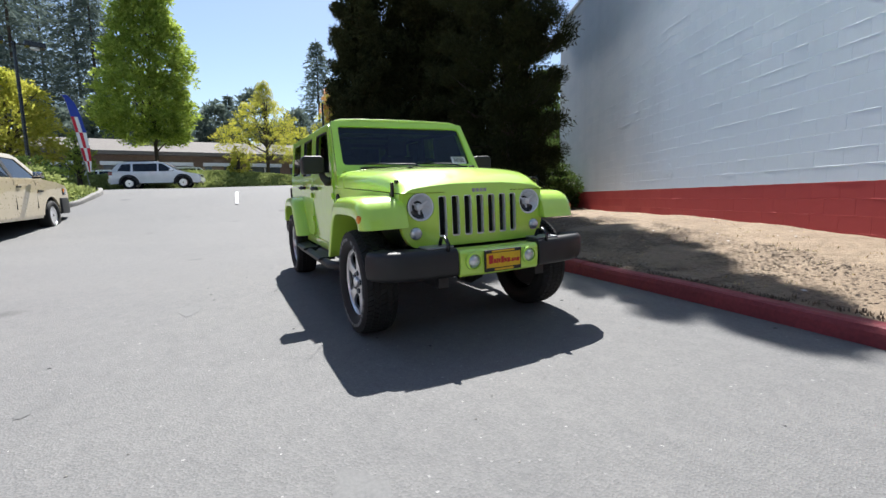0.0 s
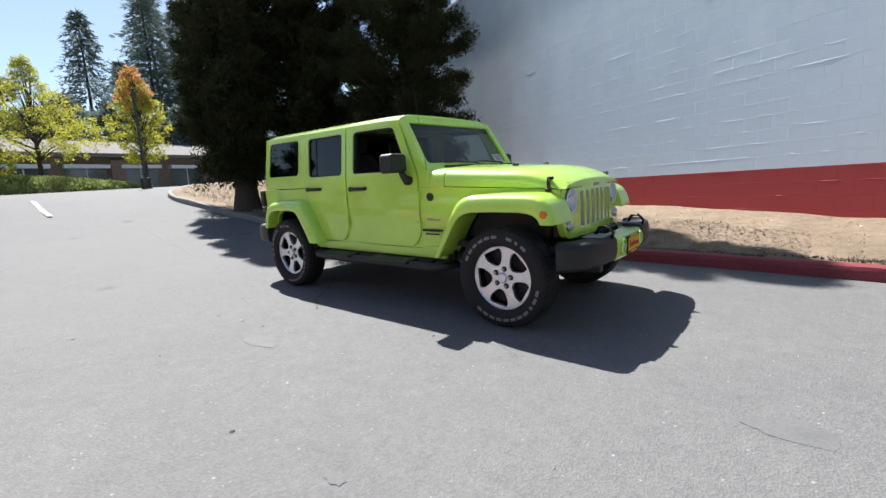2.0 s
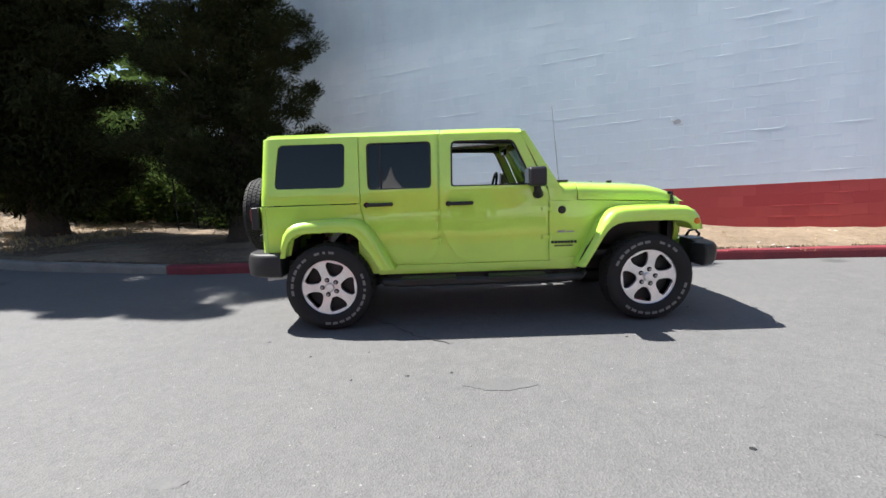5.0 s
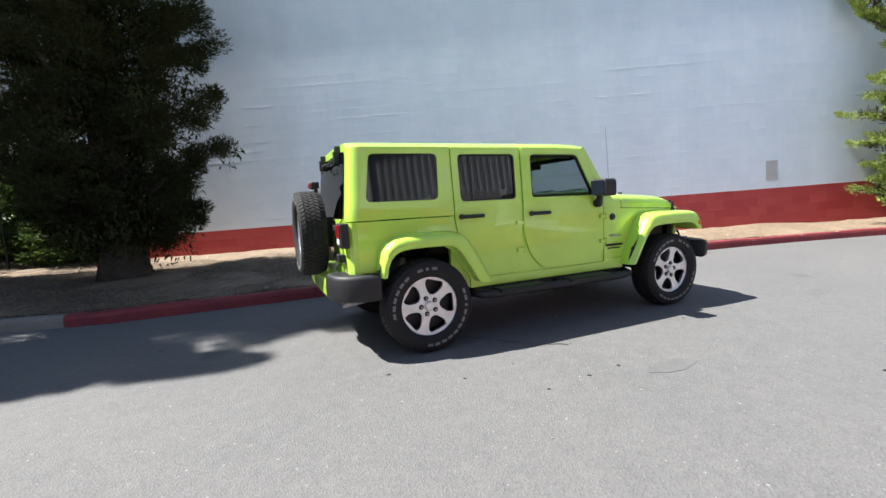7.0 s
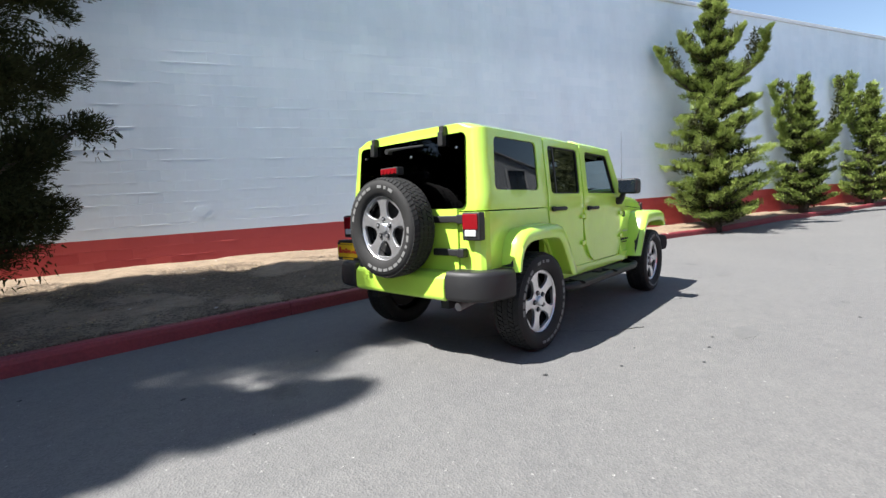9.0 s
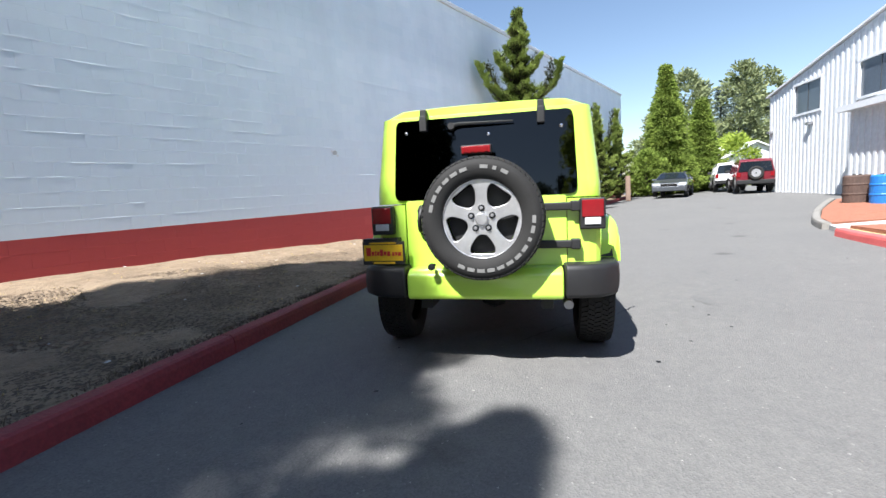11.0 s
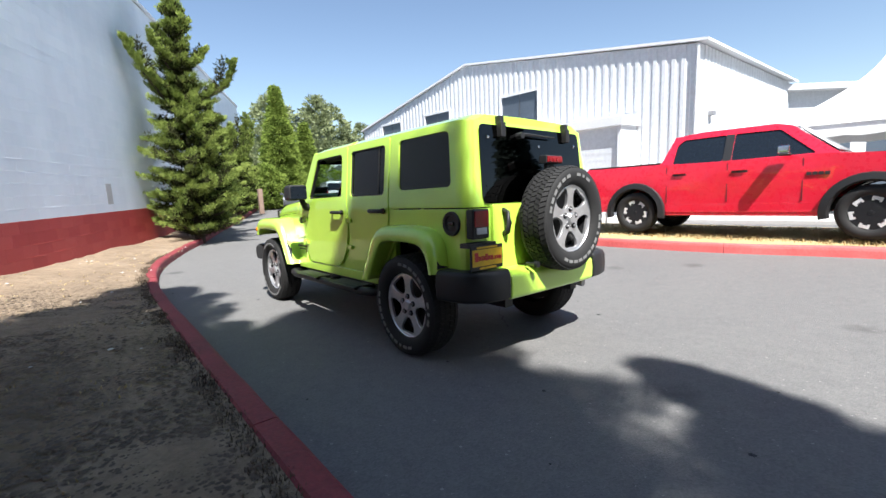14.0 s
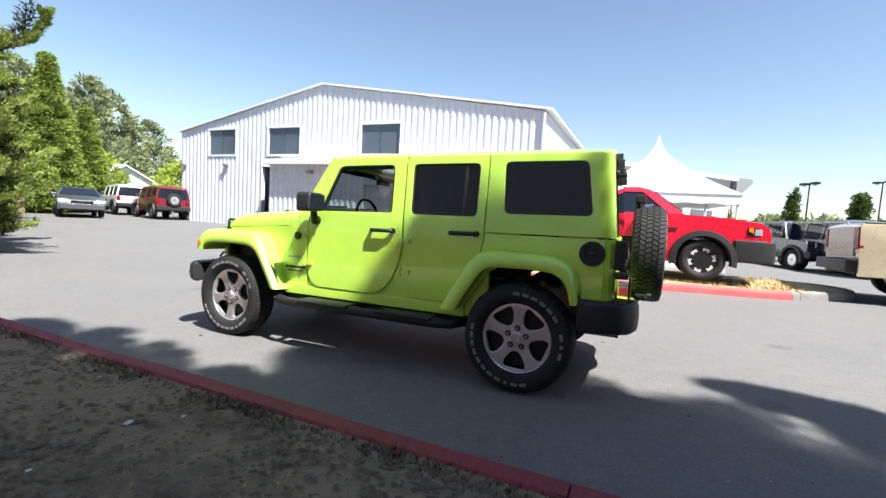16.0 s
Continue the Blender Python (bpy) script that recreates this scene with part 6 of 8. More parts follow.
# ---- trees and plants ----
def leaf_mesh(name, centres, ways, radius, per, length, width, seed, spread=0.9, squash=1.0, stretch=1.0):
    """Small leaves or sprays in clumps round the centres, each pointing about its clump's way."""
    rng = np.random.default_rng(seed)
    c = np.repeat(np.asarray(centres, float), per, axis=0)
    w = np.repeat(np.asarray(ways, float), per, axis=0)
    rad = np.repeat(np.broadcast_to(np.asarray(radius, float), (len(centres),)), per)
    n = len(c)
    off = rng.normal(size=(n, 3))
    off /= np.linalg.norm(off, axis=1, keepdims=True)
    off *= (rng.random((n, 1)) ** 0.45) * rad[:, None]
    off[:, 2] *= squash
    if stretch != 1.0:
        off += w * (off * w).sum(1, keepdims=True) * (stretch - 1)
    p = c + off
    u = w + off / np.maximum(rad[:, None], 1e-6) * 0.8 + rng.normal(size=(n, 3)) * spread * 0.5
    u /= np.linalg.norm(u, axis=1, keepdims=True)
    r = rng.normal(size=(n, 3))
    v = np.cross(u, r)
    v /= np.linalg.norm(v, axis=1, keepdims=True)
    l = length * rng.uniform(0.6, 1.3, (n, 1))
    h = width * rng.uniform(0.6, 1.3, (n, 1)) * 0.5
    quads = np.stack([p - v * h, p + v * h, p + u * l + v * h * 0.45, p + u * l - v * h * 0.45], 1).reshape(-1, 3)
    me = bpy.data.meshes.new(name)
    me.vertices.add(4 * n)
    me.vertices.foreach_set("co", quads.ravel())
    me.loops.add(4 * n)
    me.loops.foreach_set("vertex_index", np.arange(4 * n, dtype=np.int32))
    me.polygons.add(n)
    me.polygons.foreach_set("loop_start", np.arange(0, 4 * n, 4, dtype=np.int32))
    me.update(calc_edges=True)
    me.validate()
    return me


def trunk(parent, path, radii, limbs=(), mat=None):
    bm = bmesh.new()
    tube(bm, path, radii, 12)
    t = part("trunk", bm, mat or BARK, parent, smooth=True)
    for lp, lr in limbs:
        bm = bmesh.new()
        tube(bm, lp, lr, 6)
        part("limb", bm, mat or BARK, t, smooth=True)
    return t


def cedar(x, y, height, radius, low, label, seed, count=64, up=0.2, blunt=1.5, wallward=1.0, roadward=1.0, leaf=0.06, per=400, lean=0.0, pads=7, fat=0.30, westward=1.0, crowd=1.12, rag=1.0):
    """A broad dark conifer of rounded, tufted boughs; wallward and roadward trim those two sides."""
    rnd = random.Random(seed)
    t = thing("cedar_tree", upright(x, y, 0, up), label, "tree", "dark conifers by the wall")
    limbs, centres, ways, radii, inner, inner_r = [], [], [], [], [], []
    for k in range(count):
        f = ((k + 0.5) / count) ** crowd
        h = low + (height - low) * f + rnd.uniform(-0.1, 0.1)
        a = k * 2.4 + rnd.uniform(-0.5, 0.5)
        reach = radius * (1.0 - 0.90 * f ** blunt) * (0.62 + 0.38 * min(1, f / 0.09)) * rnd.uniform(1 - 0.20 * rag, 1 + 0.14 * rag)
        reach *= 1 - (1 - wallward) * max(0.0, math.sin(a)) - (1 - roadward) * max(0.0, -math.sin(a))
        reach *= 1 + (westward - 1) * max(0.0, -math.cos(a))
        p0 = Vector((0, lean * f, h - 0.25 - 0.1 * reach))
        tip = Vector((math.cos(a) * reach, lean * f + math.sin(a) * reach, h + rnd.uniform(-0.2, 0.3)))
        mid = p0.lerp(tip, 0.55) + Vector((0, 0, -0.12 * reach))
        limbs.append(([p0, mid, tip * 0.93 + Vector((0, 0, tip.z * 0.07))], [0.07 * (1 - 0.6 * f), 0.04, 0.012]))
        n = max(3, round(pads * (0.35 + 0.75 * reach / radius)))
        out = Vector((math.cos(a), math.sin(a), 0.35))
        for i in range(n):
            q = 0.28 + 0.72 * (i + rnd.random()) / n
            base = p0.lerp(mid, min(1, q * 2)) if q < 0.5 else mid.lerp(tip, (q - 0.5) * 2)
            o = Vector((rnd.gauss(0, 1), rnd.gauss(0, 1), rnd.gauss(0, 0.8))) * (0.07 + 0.13 * reach * (1.15 - q)) * (0.4 + 0.6 * rag)
            centres.append(base + o)
            ways.append((out + o.normalized() * 0.5 + Vector((0, 0, 0.25))).normalized())
            radii.append(fat * rnd.uniform(0.62, 1.15) * (1.12 - 0.3 * q) * (1 - 0.5 * f ** 4))
        for i in range(n + 4):
            q = rnd.uniform(0.02, 0.80)
            inner.append(p0.lerp(tip, q) + Vector((rnd.gauss(0, 1), rnd.gauss(0, 1), rnd.gauss(0, 1))) * 0.20 * (1 - 0.7 * f))
            inner_r.append(0.38 * (1 - 0.6 * f))
    trunk(t, [(0, 0, -0.4), (0, 0, 0.0), (0.03, 0, 0.6), (0, 0.02, 2.5), (0, lean * 0.6, height * 0.6), (0, lean, height * 0.97)], [0.55, 0.44, 0.34, 0.26, 0.15, 0.02], limbs[:30])
    me = leaf_mesh("crown", centres, ways, radii, per, leaf, leaf * 0.24, seed, 1.0, 0.82)
    c = part_mesh("crown", me, CEDAR, t)
    me = leaf_mesh("inner_foliage", [tuple(v) for v in inner], [(0, 0, -1)] * len(inner), inner_r, 95, leaf * 1.25, leaf * 0.5, seed + 1, 1.5)
    part_mesh("inner_foliage", me, CEDAR, c)
    return t


cedar(-5.0, 5.3, 13.0, 2.0, 0.80, "broad dark green conifer beside the painted wall", 101, 92, blunt=2.6, wallward=0.42, roadward=0.88, leaf=0.064, per=600, pads=8, fat=0.34, westward=1.25, rag=0.7)
cedar(-9.82, 5.48, 15.1, 2.35, 1.0, "tallest dark green conifer behind another on the verge", 102, 112, 0.1, 3.8, roadward=1.0, leaf=0.105, per=270, pads=10, fat=0.42, crowd=0.86, rag=0.3, lean=-0.55)
cedar(-10.25, 3.16, 10.6, 1.95, 1.3, "narrower dark green conifer beside the grey kerb", 103, 84, 0.12, 1.45, wallward=0.05, roadward=0.62, leaf=0.095, per=310, westward=1.4, lean=-0.36, pads=9, fat=0.29, crowd=1.0, rag=0.3)


PROFILE = [(0.0, 0.72), (0.06, 0.90), (0.15, 1.0), (0.30, 0.94), (0.44, 0.82), (0.54, 0.62), (0.62, 0.40), (0.75, 0.27), (0.9, 0.19), (1.0, 0.06)]


def juniper(x, y, arms, height, base_r, label, seed, leaf=0.054, per=76, boughs=280):
    """Twisted juniper: tiers of bushy boughs and a few long arms that rise at their ends."""
    rnd = random.Random(seed)
    t = thing("juniper_tree", upright(x, y, 0, 0.15), label, "tree", "junipers along the wall")
    stem = [(0, 0, -0.3), (0.02, 0.0, 0.5), (-0.06, 0.05, height * 0.3), (0.08, -0.03, height * 0.6), (0.0, 0.02, height * 0.97)]
    limbs, centres, ways, radii, inner = [], [], [], [], []

    def twigs(path, step, length):
        """Short hooked side twigs along a limb, with gaps between them."""
        total = sum((Vector(q) - Vector(p)).length for p, q in zip(path, path[1:]))
        n = max(4, int(total / step))
        for j in range(n):
            f = (j + rnd.random()) / n
            k = f * (len(path) - 1)
            i = min(int(k), len(path) - 2)
            p = Vector(path[i]).lerp(Vector(path[i + 1]), k - i)
            d = (Vector(path[i + 1]) - Vector(path[i])).normalized()
            side = d.cross(Vector((rnd.gauss(0, 1), rnd.gauss(0, 1), rnd.gauss(0, 1)))).normalized()
            side.z = abs(side.z) * 0.6 - 0.1
            way = (side + d * 0.7 + Vector((0, 0, 0.25))).normalized()
            size = length * (1.1 - 0.75 * f) * rnd.uniform(0.6, 1.25)
            for q in (0.35, 0.75, 1.0):
                centres.append(p + way * size * q + Vector((0, 0, 0.10 * size * q * q)))
                ways.append((way + Vector((0, 0, 0.5 * q))).normalized())
                radii.append(rnd.uniform(0.060, 0.088))
            inner.append(p + way * size * 0.25)

    for a_deg, h0, reach, rise, fat in arms:
        a = radians(a_deg)
        p0 = Vector((0, 0, h0 * height))
        path = [p0, p0 + Vector((math.cos(a), math.sin(a), 0.10)) * reach * 0.4, p0 + Vector((math.cos(a + 0.2), math.sin(a + 0.2), 0)) * reach * 0.8 + Vector((0, 0, rise * 0.4)), p0 + Vector((math.cos(a + 0.1), math.sin(a + 0.1), 0)) * reach + Vector((0, 0, rise))]
        limbs.append((path, [0.06, 0.045, 0.03, 0.008]))
        twigs(path, 0.05, 0.27)
    # boughs in loose tiers, long below and short towards the tip, each a flat spray that turns up at its end
    for k in range(boughs):
        f = ((k + 0.5) / boughs) ** 1.25
        tier = round(f * 13) / 13
        f = f * 0.35 + tier * 0.65
        h = height * 0.97 * f + 0.22 + rnd.uniform(-0.08, 0.08)
        a = k * 2.4 + rnd.uniform(-0.5, 0.5)
        reach = base_r * along(f, PROFILE) * rnd.choice((0.5, 0.75, 0.9, 1.0, 1.2)) * rnd.uniform(0.9, 1.1)
        p0 = Vector((0, 0, h))
        tip = p0 + Vector((math.cos(a) * reach, math.sin(a) * reach, 0.10 + 0.30 * reach * rnd.random()))
        path = [p0, p0.lerp(tip, 0.55) + Vector((0, 0, -0.05 * reach)), tip]
        limbs.append((path, [0.035, 0.025, 0.008]))
        across = Vector((-math.sin(a), math.cos(a), 0))
        n = 4 + int(7 * reach / base_r)
        for j in range(n):
            q = 0.30 + 0.70 * (j + rnd.random()) / n
            base = p0.lerp(path[1], q * 1.8) if q < 0.55 else path[1].lerp(tip, (q - 0.55) / 0.45)
            o = across * rnd.gauss(0, 0.13) * (1.25 - q) * (0.4 + reach) + Vector((0, 0, rnd.uniform(0.0, 0.09)))
            centres.append(base + o)
            ways.append((Vector((math.cos(a), math.sin(a), 0.45 + 0.5 * q)) + o).normalized())
            radii.append(rnd.uniform(0.065, 0.115))
            inner.append(base * 0.88 + Vector((0, 0, base.z * 0.12 - 0.05)))
    twigs([Vector(p) for p in stem[3:]], 0.05, 0.34)
    trunk(t, stem, [0.16, 0.13, 0.10, 0.07, 0.015], limbs[:34])
    c = part_mesh("crown", leaf_mesh("crown", centres, ways, radii, per, leaf, leaf * 0.34, seed, 0.6, 0.75, 1.7), JUNIPER, t)
    # Darker cedar leaves fill the crown: its inner shade is put into their colour.
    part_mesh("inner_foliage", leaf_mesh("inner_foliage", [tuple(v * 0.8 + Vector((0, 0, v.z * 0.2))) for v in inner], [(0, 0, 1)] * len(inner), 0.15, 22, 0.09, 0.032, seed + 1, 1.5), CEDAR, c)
    return t


juniper(10.55, -0.08, [(114, 0.58, 1.50, 1.35, 0.2), (238, 0.58, 1.45, 1.15, 0.2), (125, 0.70, 0.95, 0.75, 0.18), (250, 0.72, 0.7, 0.55, 0.18), (60, 0.80, 0.45, 0.5, 0.16), (200, 0.84, 0.45, 0.4, 0.16), (-20, 0.50, 1.0, 0.2, 0.18), (-100, 0.48, 1.0, 0.25, 0.18), (170, 0.45, 1.0, 0.2, 0.18)], 6.9, 1.38, "tall bright green twisted juniper against the wall", 111, 0.050, 84, 225)
juniper(15.5, -1.9, [(125, 0.50, 1.1, 2.3, 0.22), (235, 0.52, 1.4, 2.0, 0.22), (100, 0.62, 0.5, 1.7, 0.18), (-80, 0.45, 0.9, 0.8, 0.18)], 4.4, 1.0, "twisted green juniper with two upright arms", 112, 0.075, 42, 85)
juniper(19.5, -3.75, [(125, 0.62, 1.3, 2.2, 0.22), (235, 0.62, 1.0, 1.9, 0.22), (90, 0.7, 0.4, 1.2, 0.18), (-80, 0.45, 0.9, 0.8, 0.18)], 4.4, 1.0, "green juniper with spreading upright arms", 113, 0.090, 30, 70)
juniper(23.3, -5.4, [(155, 0.6, 1.1, 1.6, 0.2), (-25, 0.65, 1.0, 1.5, 0.2), (-80, 0.45, 0.9, 0.8, 0.18)], 4.2, 1.0, "green juniper near the end of the wall", 114, 0.090, 30, 70)


def crown_points(rnd, n, shape, lumps=9):
    """Points near the skin of a lumpy crown; shape(f) gives the radius at height f of 0 to 1."""
    out, ways = [], []
    knobs = [(rnd.uniform(0, 6.28), rnd.random(), rnd.uniform(0.75, 1.15)) for _ in range(lumps * 4)]
    while len(out) < n:
        f, a = rnd.random(), rnd.uniform(0, 6.28)
        r = shape(f)
        if rnd.random() > r + 0.25:
            continue
        k = min(knobs, key=lambda q: (math.cos(a - q[0]) * -0.8) + abs(f - q[1]) * 3)[2]
        q = (0.25 + 0.75 * rnd.random() ** 0.5) * r * k
        out.append((q * math.cos(a), q * math.sin(a), f))
        ways.append((math.cos(a), math.sin(a), 0.35))
    return out, ways


def broadleaf(x, y, height, crown_r, low, mat, label, seed, clumps=520, leaf=0.16, name="tree", up=0.0, per=26, group="", shape=None, clump_r=0.36):
    rnd = random.Random(seed)
    t = thing(name, upright(x, y, 0, up), label, "tree", group)
    shape = shape or (lambda f: math.sin(math.pi * (0.12 + 0.85 * f) ** 0.85) ** 0.7)
    pts, ways = crown_points(rnd, clumps, shape)
    pts = [(px * crown_r, py * crown_r, low + pf * (height - low)) for px, py, pf in pts]
    limbs = []
    for p in pts[:26]:
        h0 = low * 0.75 + (p[2] - low) * 0.55
        a = Vector((0, 0, h0))
        b = Vector(p)
        limbs.append(([a, a.lerp(b, 0.5) + Vector((0, 0, 0.12)), b], [0.05, 0.03, 0.008]))
    trunk(t, [(0, 0, -0.4), (0, 0, 0.3), (0.05, 0, low), (0, 0.05, (low + height) / 2), (0, 0, height * 0.93)], [0.17, 0.14, 0.11, 0.07, 0.015], limbs)
    me = leaf_mesh("crown", pts, ways, clump_r, per, leaf, leaf * 0.62, seed, 1.4, 0.75)
    part_mesh("crown", me, mat, t)
    return t


def spire(f):
    return (1 - f) ** 0.8 * (0.80 + 0.25 * math.sin(f * 60) ** 2) + 0.02


def conifer(x, y, height, crown_r, low, mat, label, seed, clumps=650, name="fir_tree", up=0.0, leaf=0.42, per=22, group="firs in the distance", shape=spire, clump_r=0.42):
    rnd = random.Random(seed)
    t = thing(name, upright(x, y, 0, up), label, "tree", group)
    pts, ways = crown_points(rnd, clumps, shape)
    pts = [(px * crown_r, py * crown_r, low + pf * (height - low)) for px, py, pf in pts]
    ways = [(wx, wy, -0.25) for wx, wy, _ in ways]
    trunk(t, [(0, 0, -0.5), (0, 0, low), (0, 0, height * 0.6), (0, 0, height)], [0.3, 0.25, 0.14, 0.02])
    me = leaf_mesh("crown", pts, ways, clump_r, per, leaf, leaf * 0.42, seed, 0.9, 0.5)
    part_mesh("crown", me, mat, t)
    return t


def fir(x, y, height, label, seed, group="firs in the distance", wide=0.19):
    """Far fir: whorls of drooping boughs of uneven length round a straight stem."""
    rnd = random.Random(seed)
    t = thing("fir_tree", upright(x, y), label, "tree", group)
    pts, ways, radii = [], [], []
    tiers = int(height * 1.5)
    for k in range(tiers):
        f = k / tiers
        z = height * (0.10 + 0.89 * f)
        r = height * wide * (1 - f) ** 0.85
        for j in range(7):
            a = j * 0.9 + k * 1.3 + rnd.uniform(-0.4, 0.4)
            reach = r * rnd.uniform(0.4, 1.25) + 0.12
            for q in np.arange(0.25, 1.01, 0.25 if reach < 2 else 0.17):
                pts.append((math.cos(a) * reach * q, math.sin(a) * reach * q, z - 0.28 * reach * q * q + rnd.uniform(-0.1, 0.1)))
                ways.append((math.cos(a), math.sin(a), -0.35))
                radii.append(0.22 + 0.30 * (1 - q) + 0.05 * reach)
    trunk(t, [(0, 0, -0.5), (0, 0, 1.5), (0, 0, height * 0.6), (0, 0, height)], [0.3, 0.25, 0.14, 0.02])
    me = leaf_mesh("crown", pts, ways, radii, 5, 0.55, 0.16, seed, 0.8, 0.35)
    part_mesh("crown", me, HAZED_FIR, t)
    return t


ARB = lambda f: (1 - f) ** 1.0 * (1.0 if f > 0.06 else 0.75) + 0.02
conifer(28.9, -9.65, 8.8, 2.15, 0.2, ARBOR, "dense cone-shaped bright green arborvitae", 121, 1500, "arborvitae", group="arborvitae by the road", shape=ARB, leaf=0.15, per=48, clump_r=0.36)
conifer(31.6, -12.8, 6.8, 1.8, 0.2, ARBOR, "smaller cone-shaped green arborvitae", 122, 1100, "arborvitae", group="arborvitae by the road", shape=ARB, leaf=0.15, per=48, clump_r=0.36)
for i, (x, y, r) in enumerate(((27.0, -7.9, 1.4), (28.8, -9.4, 1.6), (31.0, -11.2, 1.6), (34.0, -13.4, 1.6))):
    broadleaf(x, y, 3.0, r, 0.1, ARBOR, "clipped green shrub under the arborvitae", 125 + i, 420, 0.12, "shrub", group="shrubs by the road", clump_r=0.25)

# beyond the crest: street trees, firs
broadleaf(-31.0, -5.3, 17.5, 3.25, 3.1, MAPLE, "tall green-yellow maple in full leaf", 131, 2000, 0.17, "maple_tree", per=26, clump_r=0.34, shape=lambda f: min(1, 0.72 + f * 2.2) * (1 - f) ** 0.62)
broadleaf(-31.0, 1.75, 7.6, 3.5, 2.0, YELLOW_LEAF, "spreading maple turning yellow", 132, 460, 0.095, "maple_tree", per=30, clump_r=0.28, shape=lambda f: 0.82 + f if f < 0.16 else 0.98 * (1 - (f - 0.16) / 0.62) ** 0.6 + 0.06 if f < 0.72 else 0.26 * (1 - f) / 0.28 + 0.03)
broadleaf(-29.5, 6.6, 6.8, 1.6, 1.6, YELLOW_LEAF, "slim maple turning yellow", 133, 200, 0.13, "maple_tree", clump_r=0.30)
broadleaf(-29.5, 6.55, 7.4, 0.9, 4.8, ORANGE_LEAF, "maple top turning orange-red", 134, 80, 0.12, "maple_tree", clump_r=0.26)
broadleaf(-22.6, -10.2, 5.4, 2.2, 1.3, YELLOW_LEAF, "yellow-green street tree beside a lamp", 135, 520, 0.13, "maple_tree", clump_r=0.32)
broadleaf(-29.0, -0.4, 2.6, 0.7, 0.7, YELLOW_LEAF, "small thin sapling with orange-yellow leaves", 136, 60, 0.11, "sapling", clump_r=0.2)
broadleaf(-27.4, -8.8, 3.2, 0.8, 0.8, MAPLE, "thin young green tree beside parked cars", 137, 90, 0.11, "sapling", clump_r=0.25)
rnd = random.Random(9)
far = [(-63.5, 12.6, 21.5), (-60, 15.5, 15), (-70, 18, 18), (-66, -24, 34), (-60, -20.5, 31), (-72, -27, 36), (-64, -31, 33), (-76, -22, 35), (-70, -17, 33), (-66, -14.5, 29), (-80, -11, 19), (-84, -6, 18), (-84, 1, 17), (-78, -2.5, 14), (-80, -36, 34), (-60, 22, 24), (-66, 26, 28), (-62, 19, 28), (-57, 25.5, 26), (-70, 22.5, 31), (-64, 31, 28)]
for i, (x, y, h) in enumerate(far):
    fir(x, y, h, "tall dark fir in the distance", 140 + i, wide=0.31 if i == 0 else 0.25)


def woods(name, centres, mat, label, seed, clump_r, leaf, per):
    """Far mixed woodland, past counting."""
    rnd = random.Random(seed)
    pts, ways = [], []
    for x, y, z, r, h in centres:
        b = site(x, y)
        for _ in range(int(24 * r)):
            f, a = rnd.random(), rnd.uniform(0, 6.28)
            q = r * (1 - f ** 2.2) ** 0.6 * (0.55 + 0.45 * rnd.random())
            pts.append((b.x + q * math.cos(a), b.y + q * math.sin(a), b.z + z + f * h))
            ways.append((math.cos(a), math.sin(a), 0.5))
    me = leaf_mesh(name, pts, ways, clump_r, per, leaf, leaf * 0.6, seed, 1.3, 0.8)
    return tagged(part_mesh(name, me, mat, None), label, "woods", kind="stuff")


rnd = random.Random(4)
east = [(62 + rnd.uniform(-6, 16), -16 - k * 3.2 + rnd.uniform(-2, 2), -1.0, rnd.uniform(3.4, 5.2), rnd.uniform(10, 16)) for k in range(17)]
woods("woods_east", east, WOODS, "mixed green woodland on a low hill", 151, 0.9, 0.42, 52)
east2 = [(44 + rnd.uniform(-4, 4), -16 - k * 3.0 + rnd.uniform(-1, 1), -1.0, rnd.uniform(2.0, 3.0), rnd.uniform(3.5, 6)) for k in range(8)]
woods("bushes_east", east2, MAPLE, "sunlit yellow-green bushes below the hill", 152, 0.8, 0.34, 40)
for i, (x, y, h) in enumerate(((70, -31, 16), (74, -34, 15), (66, -27, 14), (52, -60, 14))):
    fir(x, y, h, "dark fir standing above the woodland", 160 + i)
west = [(-52 + rnd.uniform(-4, 4), -34 + k * 4.6, -0.5, rnd.uniform(2.8, 4.2), rnd.uniform(8.0, 12.5)) for k in range(14)]
woods("woods_west", west, HAZED_FIR, "dark green trees behind the low building", 153, 0.9, 0.5, 44)
south = [(-40 + k * 5.5, -68 + rnd.uniform(-5, 5), -1.0, rnd.uniform(3, 5), rnd.uniform(2.5, 4.5)) for k in range(9)]
woods("woods_south", south, WOODS, "hazy far tree line", 154, 1.0, 0.8, 16)
north = [(-34 + k * 4.0, 26 + rnd.uniform(-3, 3), -0.5, rnd.uniform(2.5, 4), rnd.uniform(7, 12)) for k in range(6)]
woods("woods_north", north, SHRUB, "dark trees beyond the verge", 155, 0.9, 0.6, 18)


